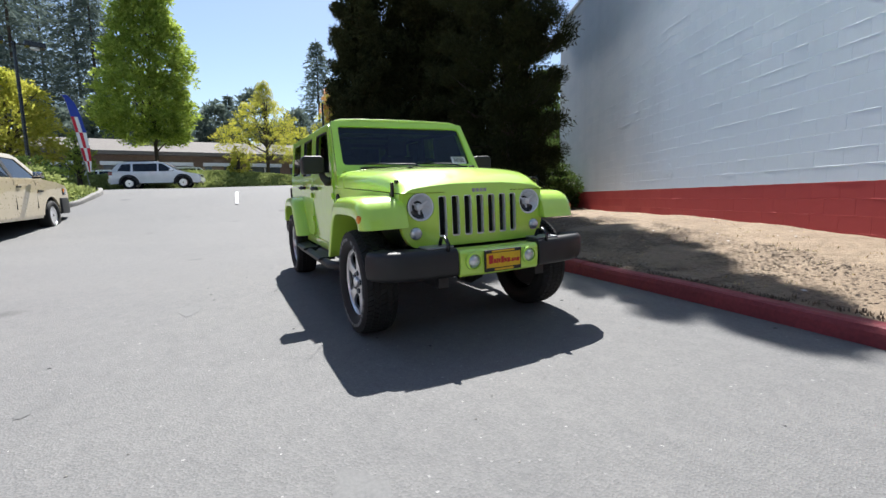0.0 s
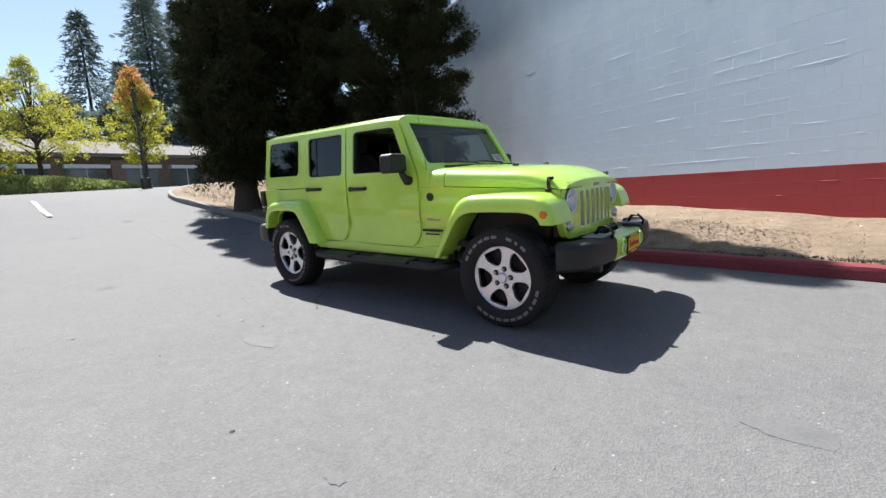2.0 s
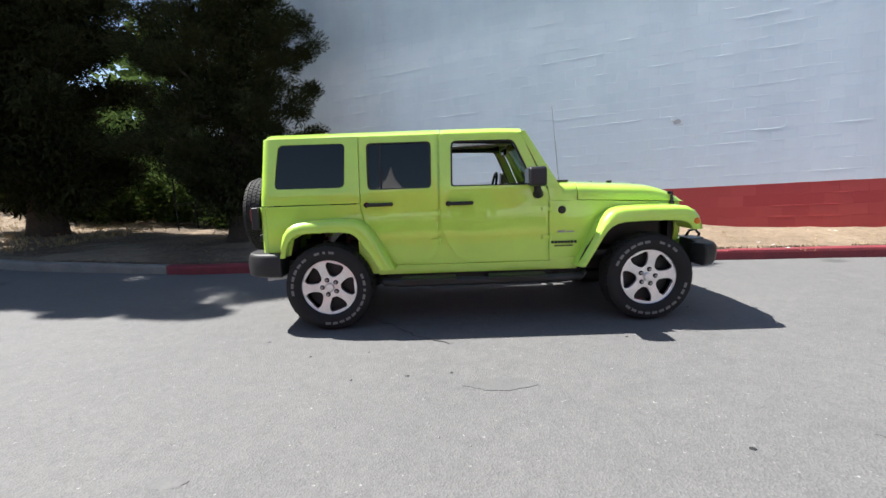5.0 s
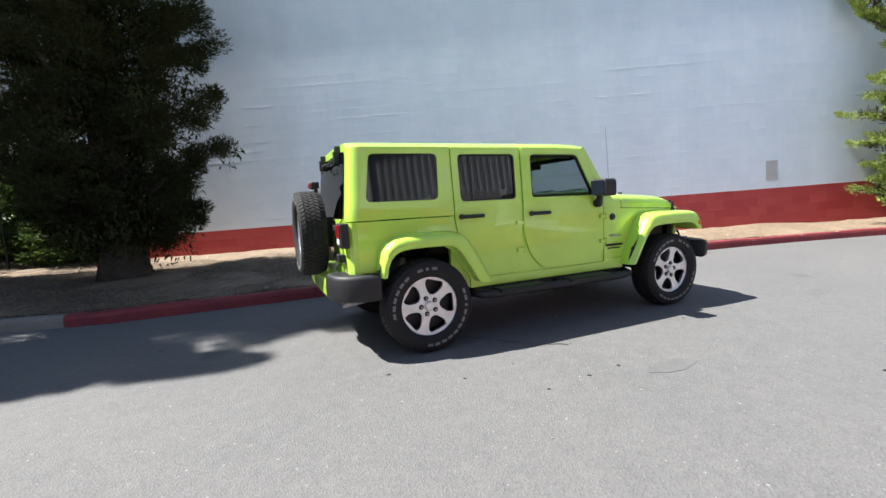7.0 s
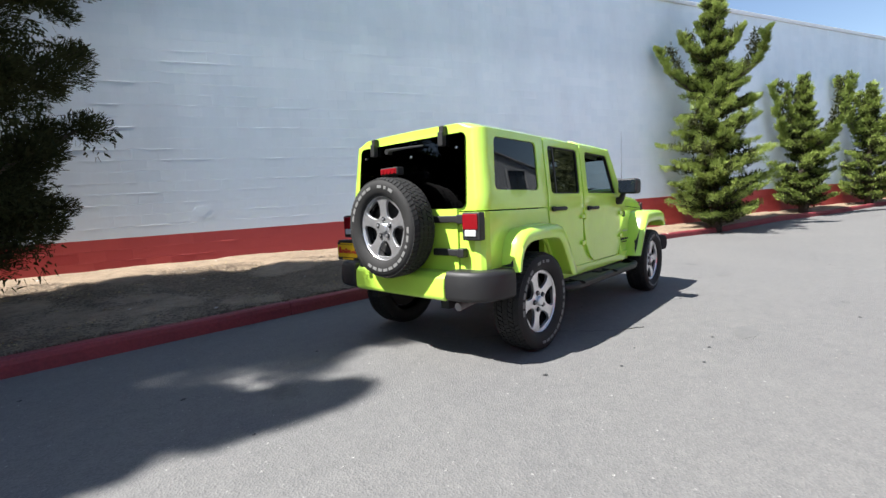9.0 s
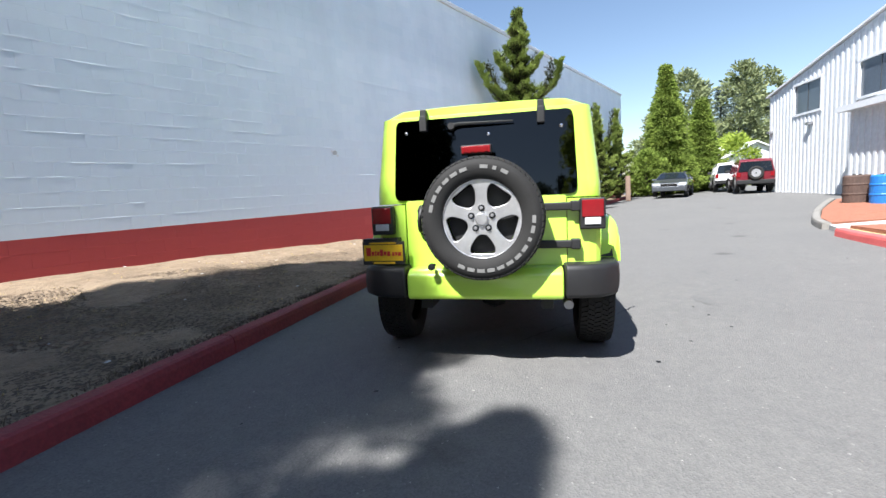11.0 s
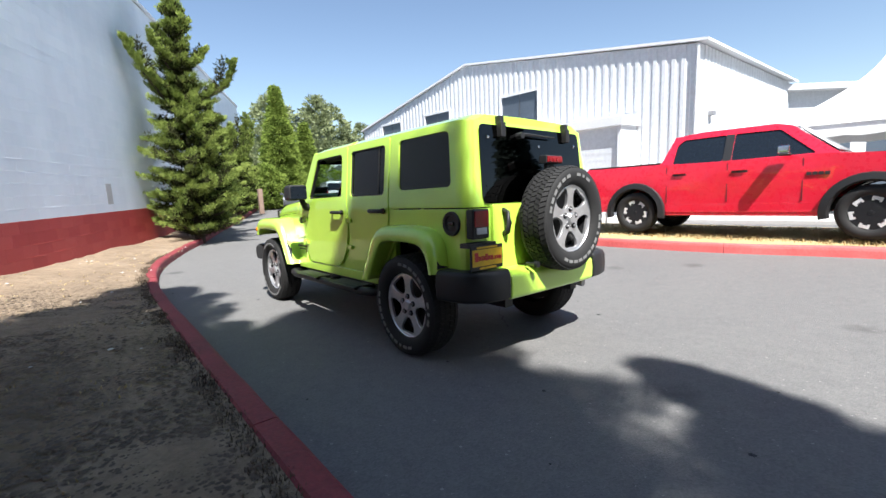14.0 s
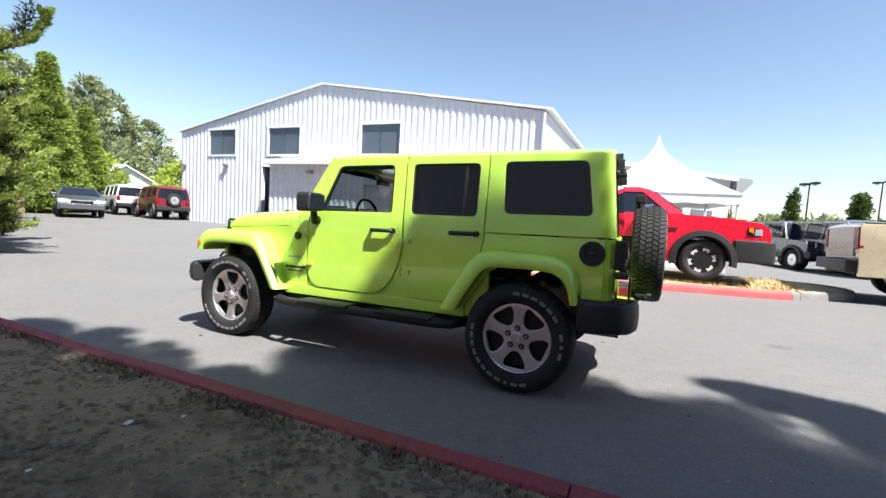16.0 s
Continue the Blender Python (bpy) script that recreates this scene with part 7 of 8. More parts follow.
def mound(name, cx, cy, rx, ry, h, seed, count, label):
    """Ground-cover bank: an earth hump thick with small leaves."""
    rnd = random.Random(seed)
    verts, faces, n, rings = [], [], 36, 7
    for k in range(rings):
        q = k / (rings - 1)
        for j in range(n):
            a = 2 * math.pi * j / n
            verts.append(tuple(site(cx + rx * q * math.cos(a), cy + ry * q * math.sin(a), h * (1 - q * q) - 0.02)))
    for k in range(rings - 1):
        for j in range(n):
            i = (j + 1) % n
            faces.append((k * n + j, (k + 1) * n + j, (k + 1) * n + i, k * n + i))
    b = part_mesh(name, mesh_from(name, verts, faces), LAWN, None, smooth=True)
    tagged(b, label, "flower bed", kind="structure")
    pts = []
    for _ in range(count):
        q, a = rnd.random() ** 0.5, rnd.uniform(0, 6.28)
        pts.append(tuple(site(cx + rx * q * math.cos(a), cy + ry * q * math.sin(a), h * (1 - q * q) + 0.08)))
    me = leaf_mesh("ground_cover", pts, [(0, 0, 1)] * count, 0.22, 16, 0.11, 0.06, seed, 1.6, 0.6)
    c = part_mesh("ground_cover", me, HEDGE, b)
    tagged(c, kind="stuff")


mound("planted_bank", -29.6, -3.3, 2.9, 9.8, 1.0, 171, 4200, "low planted bank at the end of the car park")
mound("planted_island", -15.5, -8.3, 3.4, 2.3, 0.30, 172, 500, "planted island with low shrubs by the parking bays")
for i, (x, y, r, h) in enumerate(((-14.2, -7.2, 0.8, 1.0), (-15.8, -7.6, 0.9, 1.25), (-17.3, -8.4, 0.8, 1.1), (-13.4, -8.6, 0.7, 0.9))):
    broadleaf(x, y, h, r, 0.05, SHRUB if i % 2 else HEDGE, "rounded low green shrub on a planted island", 175 + i, 110, 0.10, "shrub", up=0.15, group="shrubs on the island", clump_r=0.2)
isl = tagged(new("kerb_island"), "bare concrete kerb round a planted island", "kerb", kind="structure")
kerb_run("kerb", [(-18.8, -6.2), (-16, -5.7), (-13.6, -5.95), (-12.2, -6.8), (-11.7, -8.0), (-12.0, -9.6)], KERB_GREY, isl, side=-1, seed=8)
# flowering shrub and fence by the end of the wall
broadleaf(-6.6, 8.3, 1.5, 0.9, 0.1, SHRUB, "dark shrub with pale flowers by the wall's end", 181, 240, 0.08, "shrub", up=0.1, clump_r=0.18)
broadleaf(-6.6, 8.3, 1.55, 0.92, 0.3, CONCRETE, "pale flower heads of a shrub", 182, 60, 0.05, "blossom", up=0.1, per=10, clump_r=0.12)
# dark undergrowth behind the conifers
for i, (x, y, r, h) in enumerate(((-8.6, 9.6, 1.5, 2.3), (-10.9, 9.0, 1.6, 2.6), (-13.0, 9.4, 1.6, 2.2), (-10.2, 11.4, 1.9, 3.0), (-14.6, 11.2, 1.8, 2.6), (-16.2, 9.6, 1.7, 2.6), (-18.0, 11.8, 2.0, 3.0), (-12.4, 13.2, 2.2, 4.2), (-15.8, 14.0, 2.4, 4.6))):
    broadleaf(x, y, h, r, 0.05, SHRUB, "dense dark green shrub behind the conifers", 195 + i, 330, 0.11, "shrub", up=0.1, group="undergrowth behind the conifers", clump_r=0.28, per=30)
# slim columnar trees on the far side of the sales lot
for i, (x, y, h) in enumerate(((-10.3, -51.5, 4.4), (-16.3, -51.5, 5.6), (-23.5, -42.5, 5.8), (-17.2, -38.8, 3.8))):
    broadleaf(x, y, h, 0.55, 0.7, SHRUB, "slim columnar tree in the sales lot", 185 + i, 150, 0.18, "street_tree", group="columnar lot trees", clump_r=0.3)
conifer(-17.2, -18.5, 7.5, 1.6, 0.8, HAZED_FIR, "dark conifer at the edge of the sales lot", 190, 500, leaf=0.4)


# ---- other vehicles ----
def road_wheel(parent, R, half, rim_r, bright=True, spokes=6, knobs=False, label=""):
    w = part("wheel", tyre_bmesh(R, rim_r, half), RUBBER, parent, label or "black tyre")
    if knobs:
        tread(w, R, half, 30)
    bm = bmesh.new()
    f = -half * 0.72
    lathe(bm, [(rim_r, f), (rim_r - 0.012, f - 0.004), (rim_r - 0.025, f + 0.02), (rim_r - 0.03, f + 0.09), (0.0, f + 0.09)], 28, m=None)
    rim = part("rim", bm, ALLOY if bright else ALLOY_DARK, w)
    for k in range(spokes):
        bm = bmesh.new()
        a = 2 * math.pi * k / spokes
        m = Matrix.Rotation(a, 4, "Y")
        loft(bm, [[(-s * 0.5, f + 0.012 + d, z), (s * 0.5, f + 0.012 + d, z), (s * 0.5, f + 0.05, z), (-s * 0.5, f + 0.05, z)] for z, s, d in ((0.02, 0.05, -0.01), (rim_r * 0.55, 0.055, 0.0), (rim_r - 0.02, 0.085, 0.004))])
        bm.transform(m)
        part("spoke", bm, ALLOY_DARK if knobs else ALLOY, rim)
        if knobs:
            bm = bmesh.new()
            box(bm, -0.062, 0.062, f - 0.006, f + 0.02, rim_r - 0.070, rim_r - 0.022)
            box(bm, -0.058, -0.030, f - 0.006, f + 0.02, rim_r * 0.66, rim_r - 0.068)
            box(bm, 0.030, 0.058, f - 0.006, f + 0.02, rim_r * 0.66, rim_r - 0.068)
            bm.transform(m)
            part("spoke_end", bm, CHROME_DULL, rim, "pale metal spoke end")
    bm = bmesh.new()
    lathe(bm, [(0, f - 0.006), (0.035, f - 0.004), (0.045, f + 0.02), (0, f + 0.03)], 16)
    part("hub_cap", bm, ALLOY_DARK, rim)
    return w


def vehicle(name, m, label, category, mat, top, sills, arches, windows, half, belt, roof_half, R, rim_r, screens=(), lamps=(), trims=(), flares=None, bright=True, tyre_half=0.115, knobs=False, group="", bar_mat=None):
    """A car from its side outline: flat-bowed sides with arches and window openings, one skin over the top,
    glass set in, lamps and bumpers; front is +x."""
    car = thing(name, m, label, category, group)
    zt = max(p[1] for p in top)

    def wide(z):
        if z >= belt:
            return half - 0.015 + (roof_half - half) * (z - belt) / (zt - belt)
        return half - 0.06 * ((belt - z) / belt) ** 2

    # outline: along the top from front to back, then the underside with wheel arches from back to front
    under = [(top[-1][0], sills)]
    for cx, cr in sorted(arches):
        under += [(cx + cr * math.cos(a) * 1.0, max(sills, R + cr * math.sin(a))) for a in np.linspace(math.pi, 0, 11)]
    under.append((top[0][0], sills))
    outline = list(top) + under
    for s in (-1, 1):
        bm = bmesh.new()
        cuts = [("v", z) for z in (belt * 0.35, belt * 0.6, belt * 0.82, belt, (belt + zt) / 2)]
        sheet(bm, outline, [rounded(w, 0.04, 3) for w in windows], cuts, lambda u, v, w: Vector((u, s * (wide(v) - w), v)), 0.05)
        sd = part("body_side", bm, mat, car, bevel=0.018)
        for w in windows:
            bm = bmesh.new()
            c = Vector((sum(p[0] for p in w) / len(w), sum(p[1] for p in w) / len(w)))
            sheet(bm, [tuple(c + (Vector(p) - c) * 1.03) for p in w], (), (), lambda u, v, t: Vector((u, s * (wide(v) - 0.02 - t), v)), 0.012)
            part("side_window", bm, DARK_GLASS, sd, "dark side window")
        if flares:
            for cx, cr in arches:
                rings = []
                for a in np.linspace(math.pi * 1.06, -math.pi * 0.06, 17):
                    rr = [(cr - 0.03, 0.0), (cr + 0.115, 0.0), (cr + 0.10, 0.06), (cr + 0.0, 0.075)]
                    rings.append([(cx + q * math.cos(a), s * (wide(0.6) + o), R + q * math.sin(a)) for q, o in rr])
                bm = bmesh.new()
                loft(bm, rings)
                part("fender_flare", bm, flares, sd)
        for cx, cr in arches:
            rings = [[(cx + q * math.cos(a), s * (wide(0.6) - o), R + q * math.sin(a)) for q, o in ((cr, 0.04), (cr + 0.03, 0.04), (cr + 0.03, 0.45), (cr, 0.45))] for a in np.linspace(math.pi, 0, 11)]
            bm = bmesh.new()
            loft(bm, rings)
            bm.faces.ensure_lookup_table()
            part("wheel_well", bm, BLACK_PLASTIC, sd)
        for x0, x1, z in trims:
            bm = bmesh.new()
            box(bm, x0, x1, s * (wide(z) + 0.002), s * (wide(z) + 0.03), z - 0.022, z + 0.022)
            part("door_handle", bm, mat, sd, bevel=0.008)
    skin = [[(x, y * (wide(z) - 0.012), z - 0.004 + (0.02 * (1 - y * y) if z > belt * 0.9 else 0)) for y in (-1, -0.6, 0, 0.6, 1)] for x, z in top]
    bm = bmesh.new()
    rows = loft(bm, skin, False, False)
    part("top_skin", bm, mat, car, smooth=False, bevel=0.02)
    bm = bmesh.new()
    box(bm, top[-1][0] + 0.05, top[0][0] - 0.05, -half + 0.4, half - 0.4, sills + 0.02, sills + 0.2)
    part("underbody", bm, BLACK_PLASTIC, car)
    for (xa, za), (xb, zb), label2 in screens:
        bm = bmesh.new()
        va, vb = Vector((xa, za)), Vector((xb, zb))
        nrm = Vector((-(vb - va).y, (vb - va).x)).normalized()
        if nrm.x * (1 if xa > 0 else -1) < 0 and abs(nrm.x) > 0.1:
            nrm = -nrm
        ring = []
        for f in (0.08, 0.94):
            p = va.lerp(vb, f)
            for o in (0.014, 0.026):
                q = p + nrm * o
                w = wide(p.y) - 0.07
                ring.append([(q.x, -w, q.y), (q.x, -w * 0.5, q.y + 0.012), (q.x, w * 0.5, q.y + 0.012), (q.x, w, q.y)])
        loft(bm, [ring[0] + ring[1][::-1], ring[2] + ring[3][::-1]])
        part("windshield" if label2 == "front" else "rear_window", bm, DARK_GLASS, car, "dark glass")
    for nm, x0, x1, y0, y1, z0, z1, lm in lamps:
        both = (1, -1) if y0 > 0 else (1,)
        for s in both:
            bm = bmesh.new()
            ya, yb = sorted((s * y0, s * y1))
            box(bm, x0, x1, ya, yb, z0, z1)
            part(nm, bm, lm, car, bevel=0.02, segments=2)
    w = road_wheel(car, R, tyre_half, rim_r, bright, 6, knobs)
    cx = [a[0] for a in arches]
    w.matrix_basis = pose(cx[0], -half + tyre_half - 0.01, R, 0, 17, 0)
    copied(w, pose(cx[1], -half + tyre_half - 0.01, R, 0, 40, 0), car)
    for c in cx:
        copied(w, pose(c, half - tyre_half + 0.01, R, 0, 25 + 10 * c, 180), car)
    return car


def pickup(name, m, label, mat, flare, bright_bumper, R=0.415, knobs=False, bumper=None):
    top = [(2.93, 0.62), (2.95, 0.95), (2.90, 1.10), (2.78, 1.20), (2.2, 1.29), (1.45, 1.335), (0.80, 1.86), (0.58, 1.92), (-0.6, 1.93), (-1.05, 1.88), (-1.22, 1.42), (-1.26, 1.385), (-2.84, 1.385), (-2.88, 1.30), (-2.86, 0.62)]
    glass_f = [(1.16, 1.365), (-0.02, 1.345), (-0.02, 1.82), (0.64, 1.81)]
    glass_r = [(-0.16, 1.345), (-1.02, 1.355), (-0.99, 1.70), (-0.88, 1.81), (-0.16, 1.82)]
    bm_mat = bumper or BLACK_PLASTIC
    lamps = [("rear_bumper", -3.03, -2.84, -0.93, 0.93, 0.50, 0.72, bm_mat),
             ("grille", 2.90, 2.99, -0.60, 0.60, 0.88, 1.16, GLOSS_BLACK),
             ("tail_light", -2.90, -2.80, 0.80, 0.985, 0.92, 1.32, RED_LENS), ("tailgate_seam", -2.895, -2.875, -0.74, 0.74, 0.78, 1.33, mat), ("bumper_step", -3.035, -2.86, -0.30, 0.30, 0.715, 0.735, BLACK_PLASTIC),
             ("bed_rail", -2.82, -1.25, 0.80, 0.97, 1.375, 1.405, BLACK_PLASTIC), ("bed_cover", -2.80, -1.27, -0.79, 0.79, 1.372, 1.398, BLACK_PLASTIC),
             ("door_mirror", 0.72, 0.86, 1.02, 1.24, 1.345, 1.385, BLACK_PLASTIC), ("mirror_cap", 0.70, 0.86, 1.06, 1.23, 1.385, 1.51, CHROME), ("hood_scoop", 1.75, 2.1, 0.20, 0.42, 1.315, 1.345, GLOSS_BLACK)]
    car = vehicle(name, m, label, "pickup truck", mat, top, 0.43, [(1.82, 0.50), (-1.75, 0.50)], [glass_f, glass_r], 0.99, 1.34, 0.74, R, 0.268 if knobs else 0.245, [((1.45, 1.335), (0.80, 1.86), "front")], lamps, [(0.02, 0.22, 1.18), (-0.98, -0.78, 1.18)], flare, not knobs, 0.135, knobs)
    for sg in (-1, 1):
        bm = bmesh.new()
        loft(bm, [[(-0.158, sg * (y + 0.004), z), (-0.022, sg * (y + 0.004), z), (-0.022, sg * (y - 0.03), z), (-0.158, sg * (y - 0.03), z)] for z, y in ((1.35, 0.971), (1.82, 0.772))])
        part("pillar", bm, BLACK_PLASTIC, car, "dark trim between the door windows")
        bm = bmesh.new()
        box(bm, -1.22, 1.28, sg * 0.90 - 0.05, sg * 0.90 + 0.05, 0.36, 0.46)
        part("rocker", bm, mat, car, bevel=0.02)
    # wrapped front bumper, lamps at the corners
    plan = [(2.36, 1.0), (2.72, 1.02), (2.98, 0.96), (3.10, 0.64), (3.14, 0.0)]
    plan = plan + [(x, -y) for x, y in plan[-2::-1]]
    bm = bmesh.new()
    loft(bm, [[(x, y, z0), (x + 0.01, y * 1.012, z0 + 0.05), (x + 0.01, y * 1.012, z1 - 0.06), (x - 0.01, y, z1), (x - 0.16, y * 0.86, z1), (x - 0.16, y * 0.86, z0)] for x, y in plan for z0, z1 in ((0.42, 0.86),)])
    part("front_bumper", bm, bm_mat, car, bevel=0.012)
    for sg in (-1, 1):
        wedge = [(2.56, 0.999), (2.78, 0.985), (2.93, 0.86), (2.985, 0.66)]
        bm = bmesh.new()
        loft(bm, [[(x, sg * y, 0.90 + 0.05 * (1 - k / 3)), (x, sg * y, 1.12 - 0.02 * k / 3), (x - 0.12, sg * y * 0.85, 1.12), (x - 0.12, sg * y * 0.85, 0.92)] for k, (x, y) in enumerate(wedge)])
        lamp = part("headlight", bm, GLOSS_BLACK, car, "clear headlight with an amber corner", bevel=0.008)
        bm = bmesh.new()
        loft(bm, [[(x, sg * (y + 0.008), z0), (x, sg * (y + 0.008), 1.105), (x - 0.04, sg * y * 0.95, 1.105), (x - 0.04, sg * y * 0.95, z0)] for x, y, z0 in ((2.575, 1.000, 1.04), (2.61, 0.998, 1.02), (2.65, 0.996, 1.0))])
        part("side_marker", bm, AMBER, lamp, "amber corner lens")
        bm = bmesh.new()
        loft(bm, [[(x + 0.006, sg * (y + 0.004), 0.965), (x + 0.006, sg * (y + 0.004), 1.085), (x - 0.05, sg * y * 0.93, 1.085), (x - 0.05, sg * y * 0.93, 0.965)] for x, y in ((2.67, 0.997), (2.78, 0.987), (2.90, 0.905), (2.975, 0.74))])
        part("lens", bm, LENS, lamp)
    for s in (-1, 1):
        bm = bmesh.new()
        loft(bm, [[(x, s * 0.955, 0.560), (x, s * 0.972, 0.575), (x, s * 0.964, 0.615), (x, s * 0.950, 0.615)] for x in (-1.20, -0.4, 0.4, 1.25)])
        part("sill_crease", bm, mat, car, bevel=0.004)
        # black strip behind each handle: the shading there, put into its colour
        for x in (0.12, -0.88):
            bm = bmesh.new()
            box(bm, x - 0.12, x + 0.12, s * 0.982 - 0.006, s * 0.982 + 0.006, 1.125, 1.165)
            part("handle_shade", bm, BLACK_PLASTIC, car)
        for x in (1.0, -0.07, -1.12):
            bm = bmesh.new()
            box(bm, x - 0.006, x + 0.006, s * 0.972 - 0.012, s * 0.972 + 0.0085, 0.62, 1.30)
            part("door_seam", bm, BLACK_PLASTIC, car)
    bm = bmesh.new()
    for k in range(4):
        box(bm, 1.05 + k * 0.075, 1.11 + k * 0.075, -1.003, -0.975, 1.02, 1.07)
    part("side_badge", bm, BLACK_INK, car, "dark badge bars")
    return car


pickup("red_pickup", parked(-1.62, -7.2, 180, 0.18), "bright red crew-cab pickup with black flares on dry grass", RED_PAINT, BLACK_PLASTIC, False, 0.42, True)
pickup("tan_pickup", parked(-8.75, -6.85, 176, 0.0), "pale tan crew-cab pickup parked beside the road", TAN_PAINT, None, True, 0.40, False)


def wagon(name, m, label, mat, roof=1.52, length=4.45, half=0.89, group="parked cars", bumper=None):
    L = length / 2
    top = [(L - 0.04, 0.45), (L, 0.66), (L - 0.10, 0.80), (L - 0.85, 0.95), (L - 1.05, 0.98), (L - 1.85, roof - 0.06), (L - 2.2, roof), (-L + 1.1, roof - 0.02), (-L + 0.45, roof - 0.10), (-L + 0.12, 1.02), (-L, 0.92), (-L + 0.03, 0.45)]
    gf = [(L - 1.28, 0.99), (L - 2.05, 0.98), (L - 2.05, roof - 0.12), (L - 1.86, roof - 0.13)]
    gr = [(L - 2.13, 0.98), (-L + 1.15, 0.99), (-L + 1.15, roof - 0.13), (L - 2.13, roof - 0.12)]
    gq = [(-L + 1.05, 0.99), (-L + 0.42, 1.02), (-L + 0.62, roof - 0.16), (-L + 1.05, roof - 0.13)]
    lamps = [("front_bumper", L - 0.12, L + 0.06, -half + 0.08, half - 0.08, 0.35, 0.60, mat), ("rear_bumper", -L - 0.07, -L + 0.1, -half + 0.08, half - 0.08, 0.38, 0.62, mat), ("headlight", L - 0.24, L - 0.02, 0.50, half - 0.02, 0.66, 0.80, LENS),
             ("tail_light", -L - 0.01, -L + 0.2, half - 0.28, half + 0.0, 0.78, 1.0, RED_LENS), ("grille", L - 0.05, L + 0.03, -0.42, 0.42, 0.60, 0.76, GLOSS_BLACK), ("door_mirror", L - 1.5, L - 1.38, half - 0.02, half + 0.18, 0.98, 1.10, mat), ("roof_rail", -L + 0.7, L - 2.1, 0.52, 0.56, roof + 0.0, roof + 0.05, BLACK_PLASTIC)]
    car = vehicle(name, m, label, "car", mat, top, 0.30, [(L - 0.88, 0.38), (-L + 0.92, 0.38)], [gf, gr, gq], half, 0.97, half - 0.24, 0.33, 0.21, [((L - 1.05, 0.98), (L - 1.85, roof - 0.06), "front"), ((-L + 0.45, roof - 0.10), (-L + 0.12, 1.02), "rear")], lamps, [(L - 2.3, L - 2.12, 0.86)], BLACK_PLASTIC if bumper else None, True, 0.105, False, group)
    return car


def boxy(name, m, label, mat, group="parked cars", spare=True, roof=1.80):
    top = [(2.02, 0.55), (2.05, 0.95), (1.98, 1.05), (0.95, 1.12), (0.62, roof - 0.05), (0.40, roof), (-1.85, roof), (-1.98, roof - 0.10), (-2.02, 1.10), (-2.02, 0.55)]
    gf = [(0.66, 1.16), (-0.20, 1.15), (-0.20, roof - 0.12), (0.48, roof - 0.12)]
    gr = [(-0.32, 1.15), (-1.0, 1.15), (-1.0, roof - 0.12), (-0.32, roof - 0.12)]
    gq = [(-1.12, 1.15), (-1.85, 1.15), (-1.82, roof - 0.12), (-1.12, roof - 0.12)]
    lamps = [("front_bumper", 1.95, 2.18, -0.85, 0.85, 0.48, 0.70, BLACK_PLASTIC), ("rear_bumper", -2.2, -1.98, -0.85, 0.85, 0.48, 0.70, BLACK_PLASTIC), ("headlight", 1.98, 2.07, 0.42, 0.60, 0.84, 1.0, LENS), ("tail_light", -2.06, -1.96, 0.66, 0.84, 0.85, 1.10, RED_LENS), ("grille", 2.02, 2.07, -0.38, 0.38, 0.72, 1.0, GLOSS_BLACK), ("door_mirror", 0.55, 0.70, 0.86, 1.08, 1.18, 1.35, BLACK_PLASTIC)]
    car = vehicle(name, m, label, "car", mat, top, 0.45, [(1.32, 0.44), (-1.32, 0.44)], [gf, gr, gq], 0.86, 1.12, 0.72, 0.37, 0.22, [((0.95, 1.12), (0.62, roof - 0.05), "front"), ((-1.98, roof - 0.10), (-2.02, 1.10), "rear")], lamps, [(-0.15, 0.05, 1.0)], BLACK_PLASTIC, True, 0.12, False, group)
    if spare:
        w = road_wheel(car, 0.37, 0.11, 0.22)
        w.matrix_basis = pose(-2.16, 0.0, 1.05, 0, 0, -90)
    return car


wagon("white_wagon", parked(-25.9, -4.75, 84), "white crossover wagon parked side-on at the crest", WHITE_PAINT, 1.55, bumper=True)
wagon("white_suv", parked(-34.6, -3.35, 92), "white SUV parked beyond the planted bank", WHITE_PAINT, 1.66, 4.7)
wagon("silver_wagon", parked(-34.2, -7.9, 88), "pale silver car parked beside shrubs", WHITE_PAINT, 1.45)
wagon("grey_sedan", parked(24.0, -8.7, 158), "dark grey sedan facing the road by the shrubs", GREY_PAINT, 1.45, 4.9)
boxy("maroon_suv", parked(23.4, -12.5, -15), "dark red boxy SUV with a spare wheel behind", MAROON_PAINT)
boxy("white_offroader", parked(28.2, -13.2, -15), "white boxy off-roader parked in a row", WHITE_PAINT, spare=False)
boxy("dark_offroader", parked(-8.8, -15.0, 110), "black boxy SUV parked beyond the grass island", DARK_PAINT)
boxy("black_offroader", parked(-7.7, -17.2, 110), "dark blue-black boxy SUV in the sales lot", DARK_PAINT, spare=False)
wagon("dark_wagon", parked(-10.9, -15.5, 110), "dark SUV parked in the sales lot", DARK_PAINT, 1.7, 4.7)
wagon("white_sales_car", parked(-11.0, -24.0, 10), "pale car in the far sales lot row", WHITE_PAINT, 1.5)
wagon("blue_sales_car", parked(-5.0, -23.0, 10), "dark car in the far sales lot row", GREY_PAINT, 1.5)


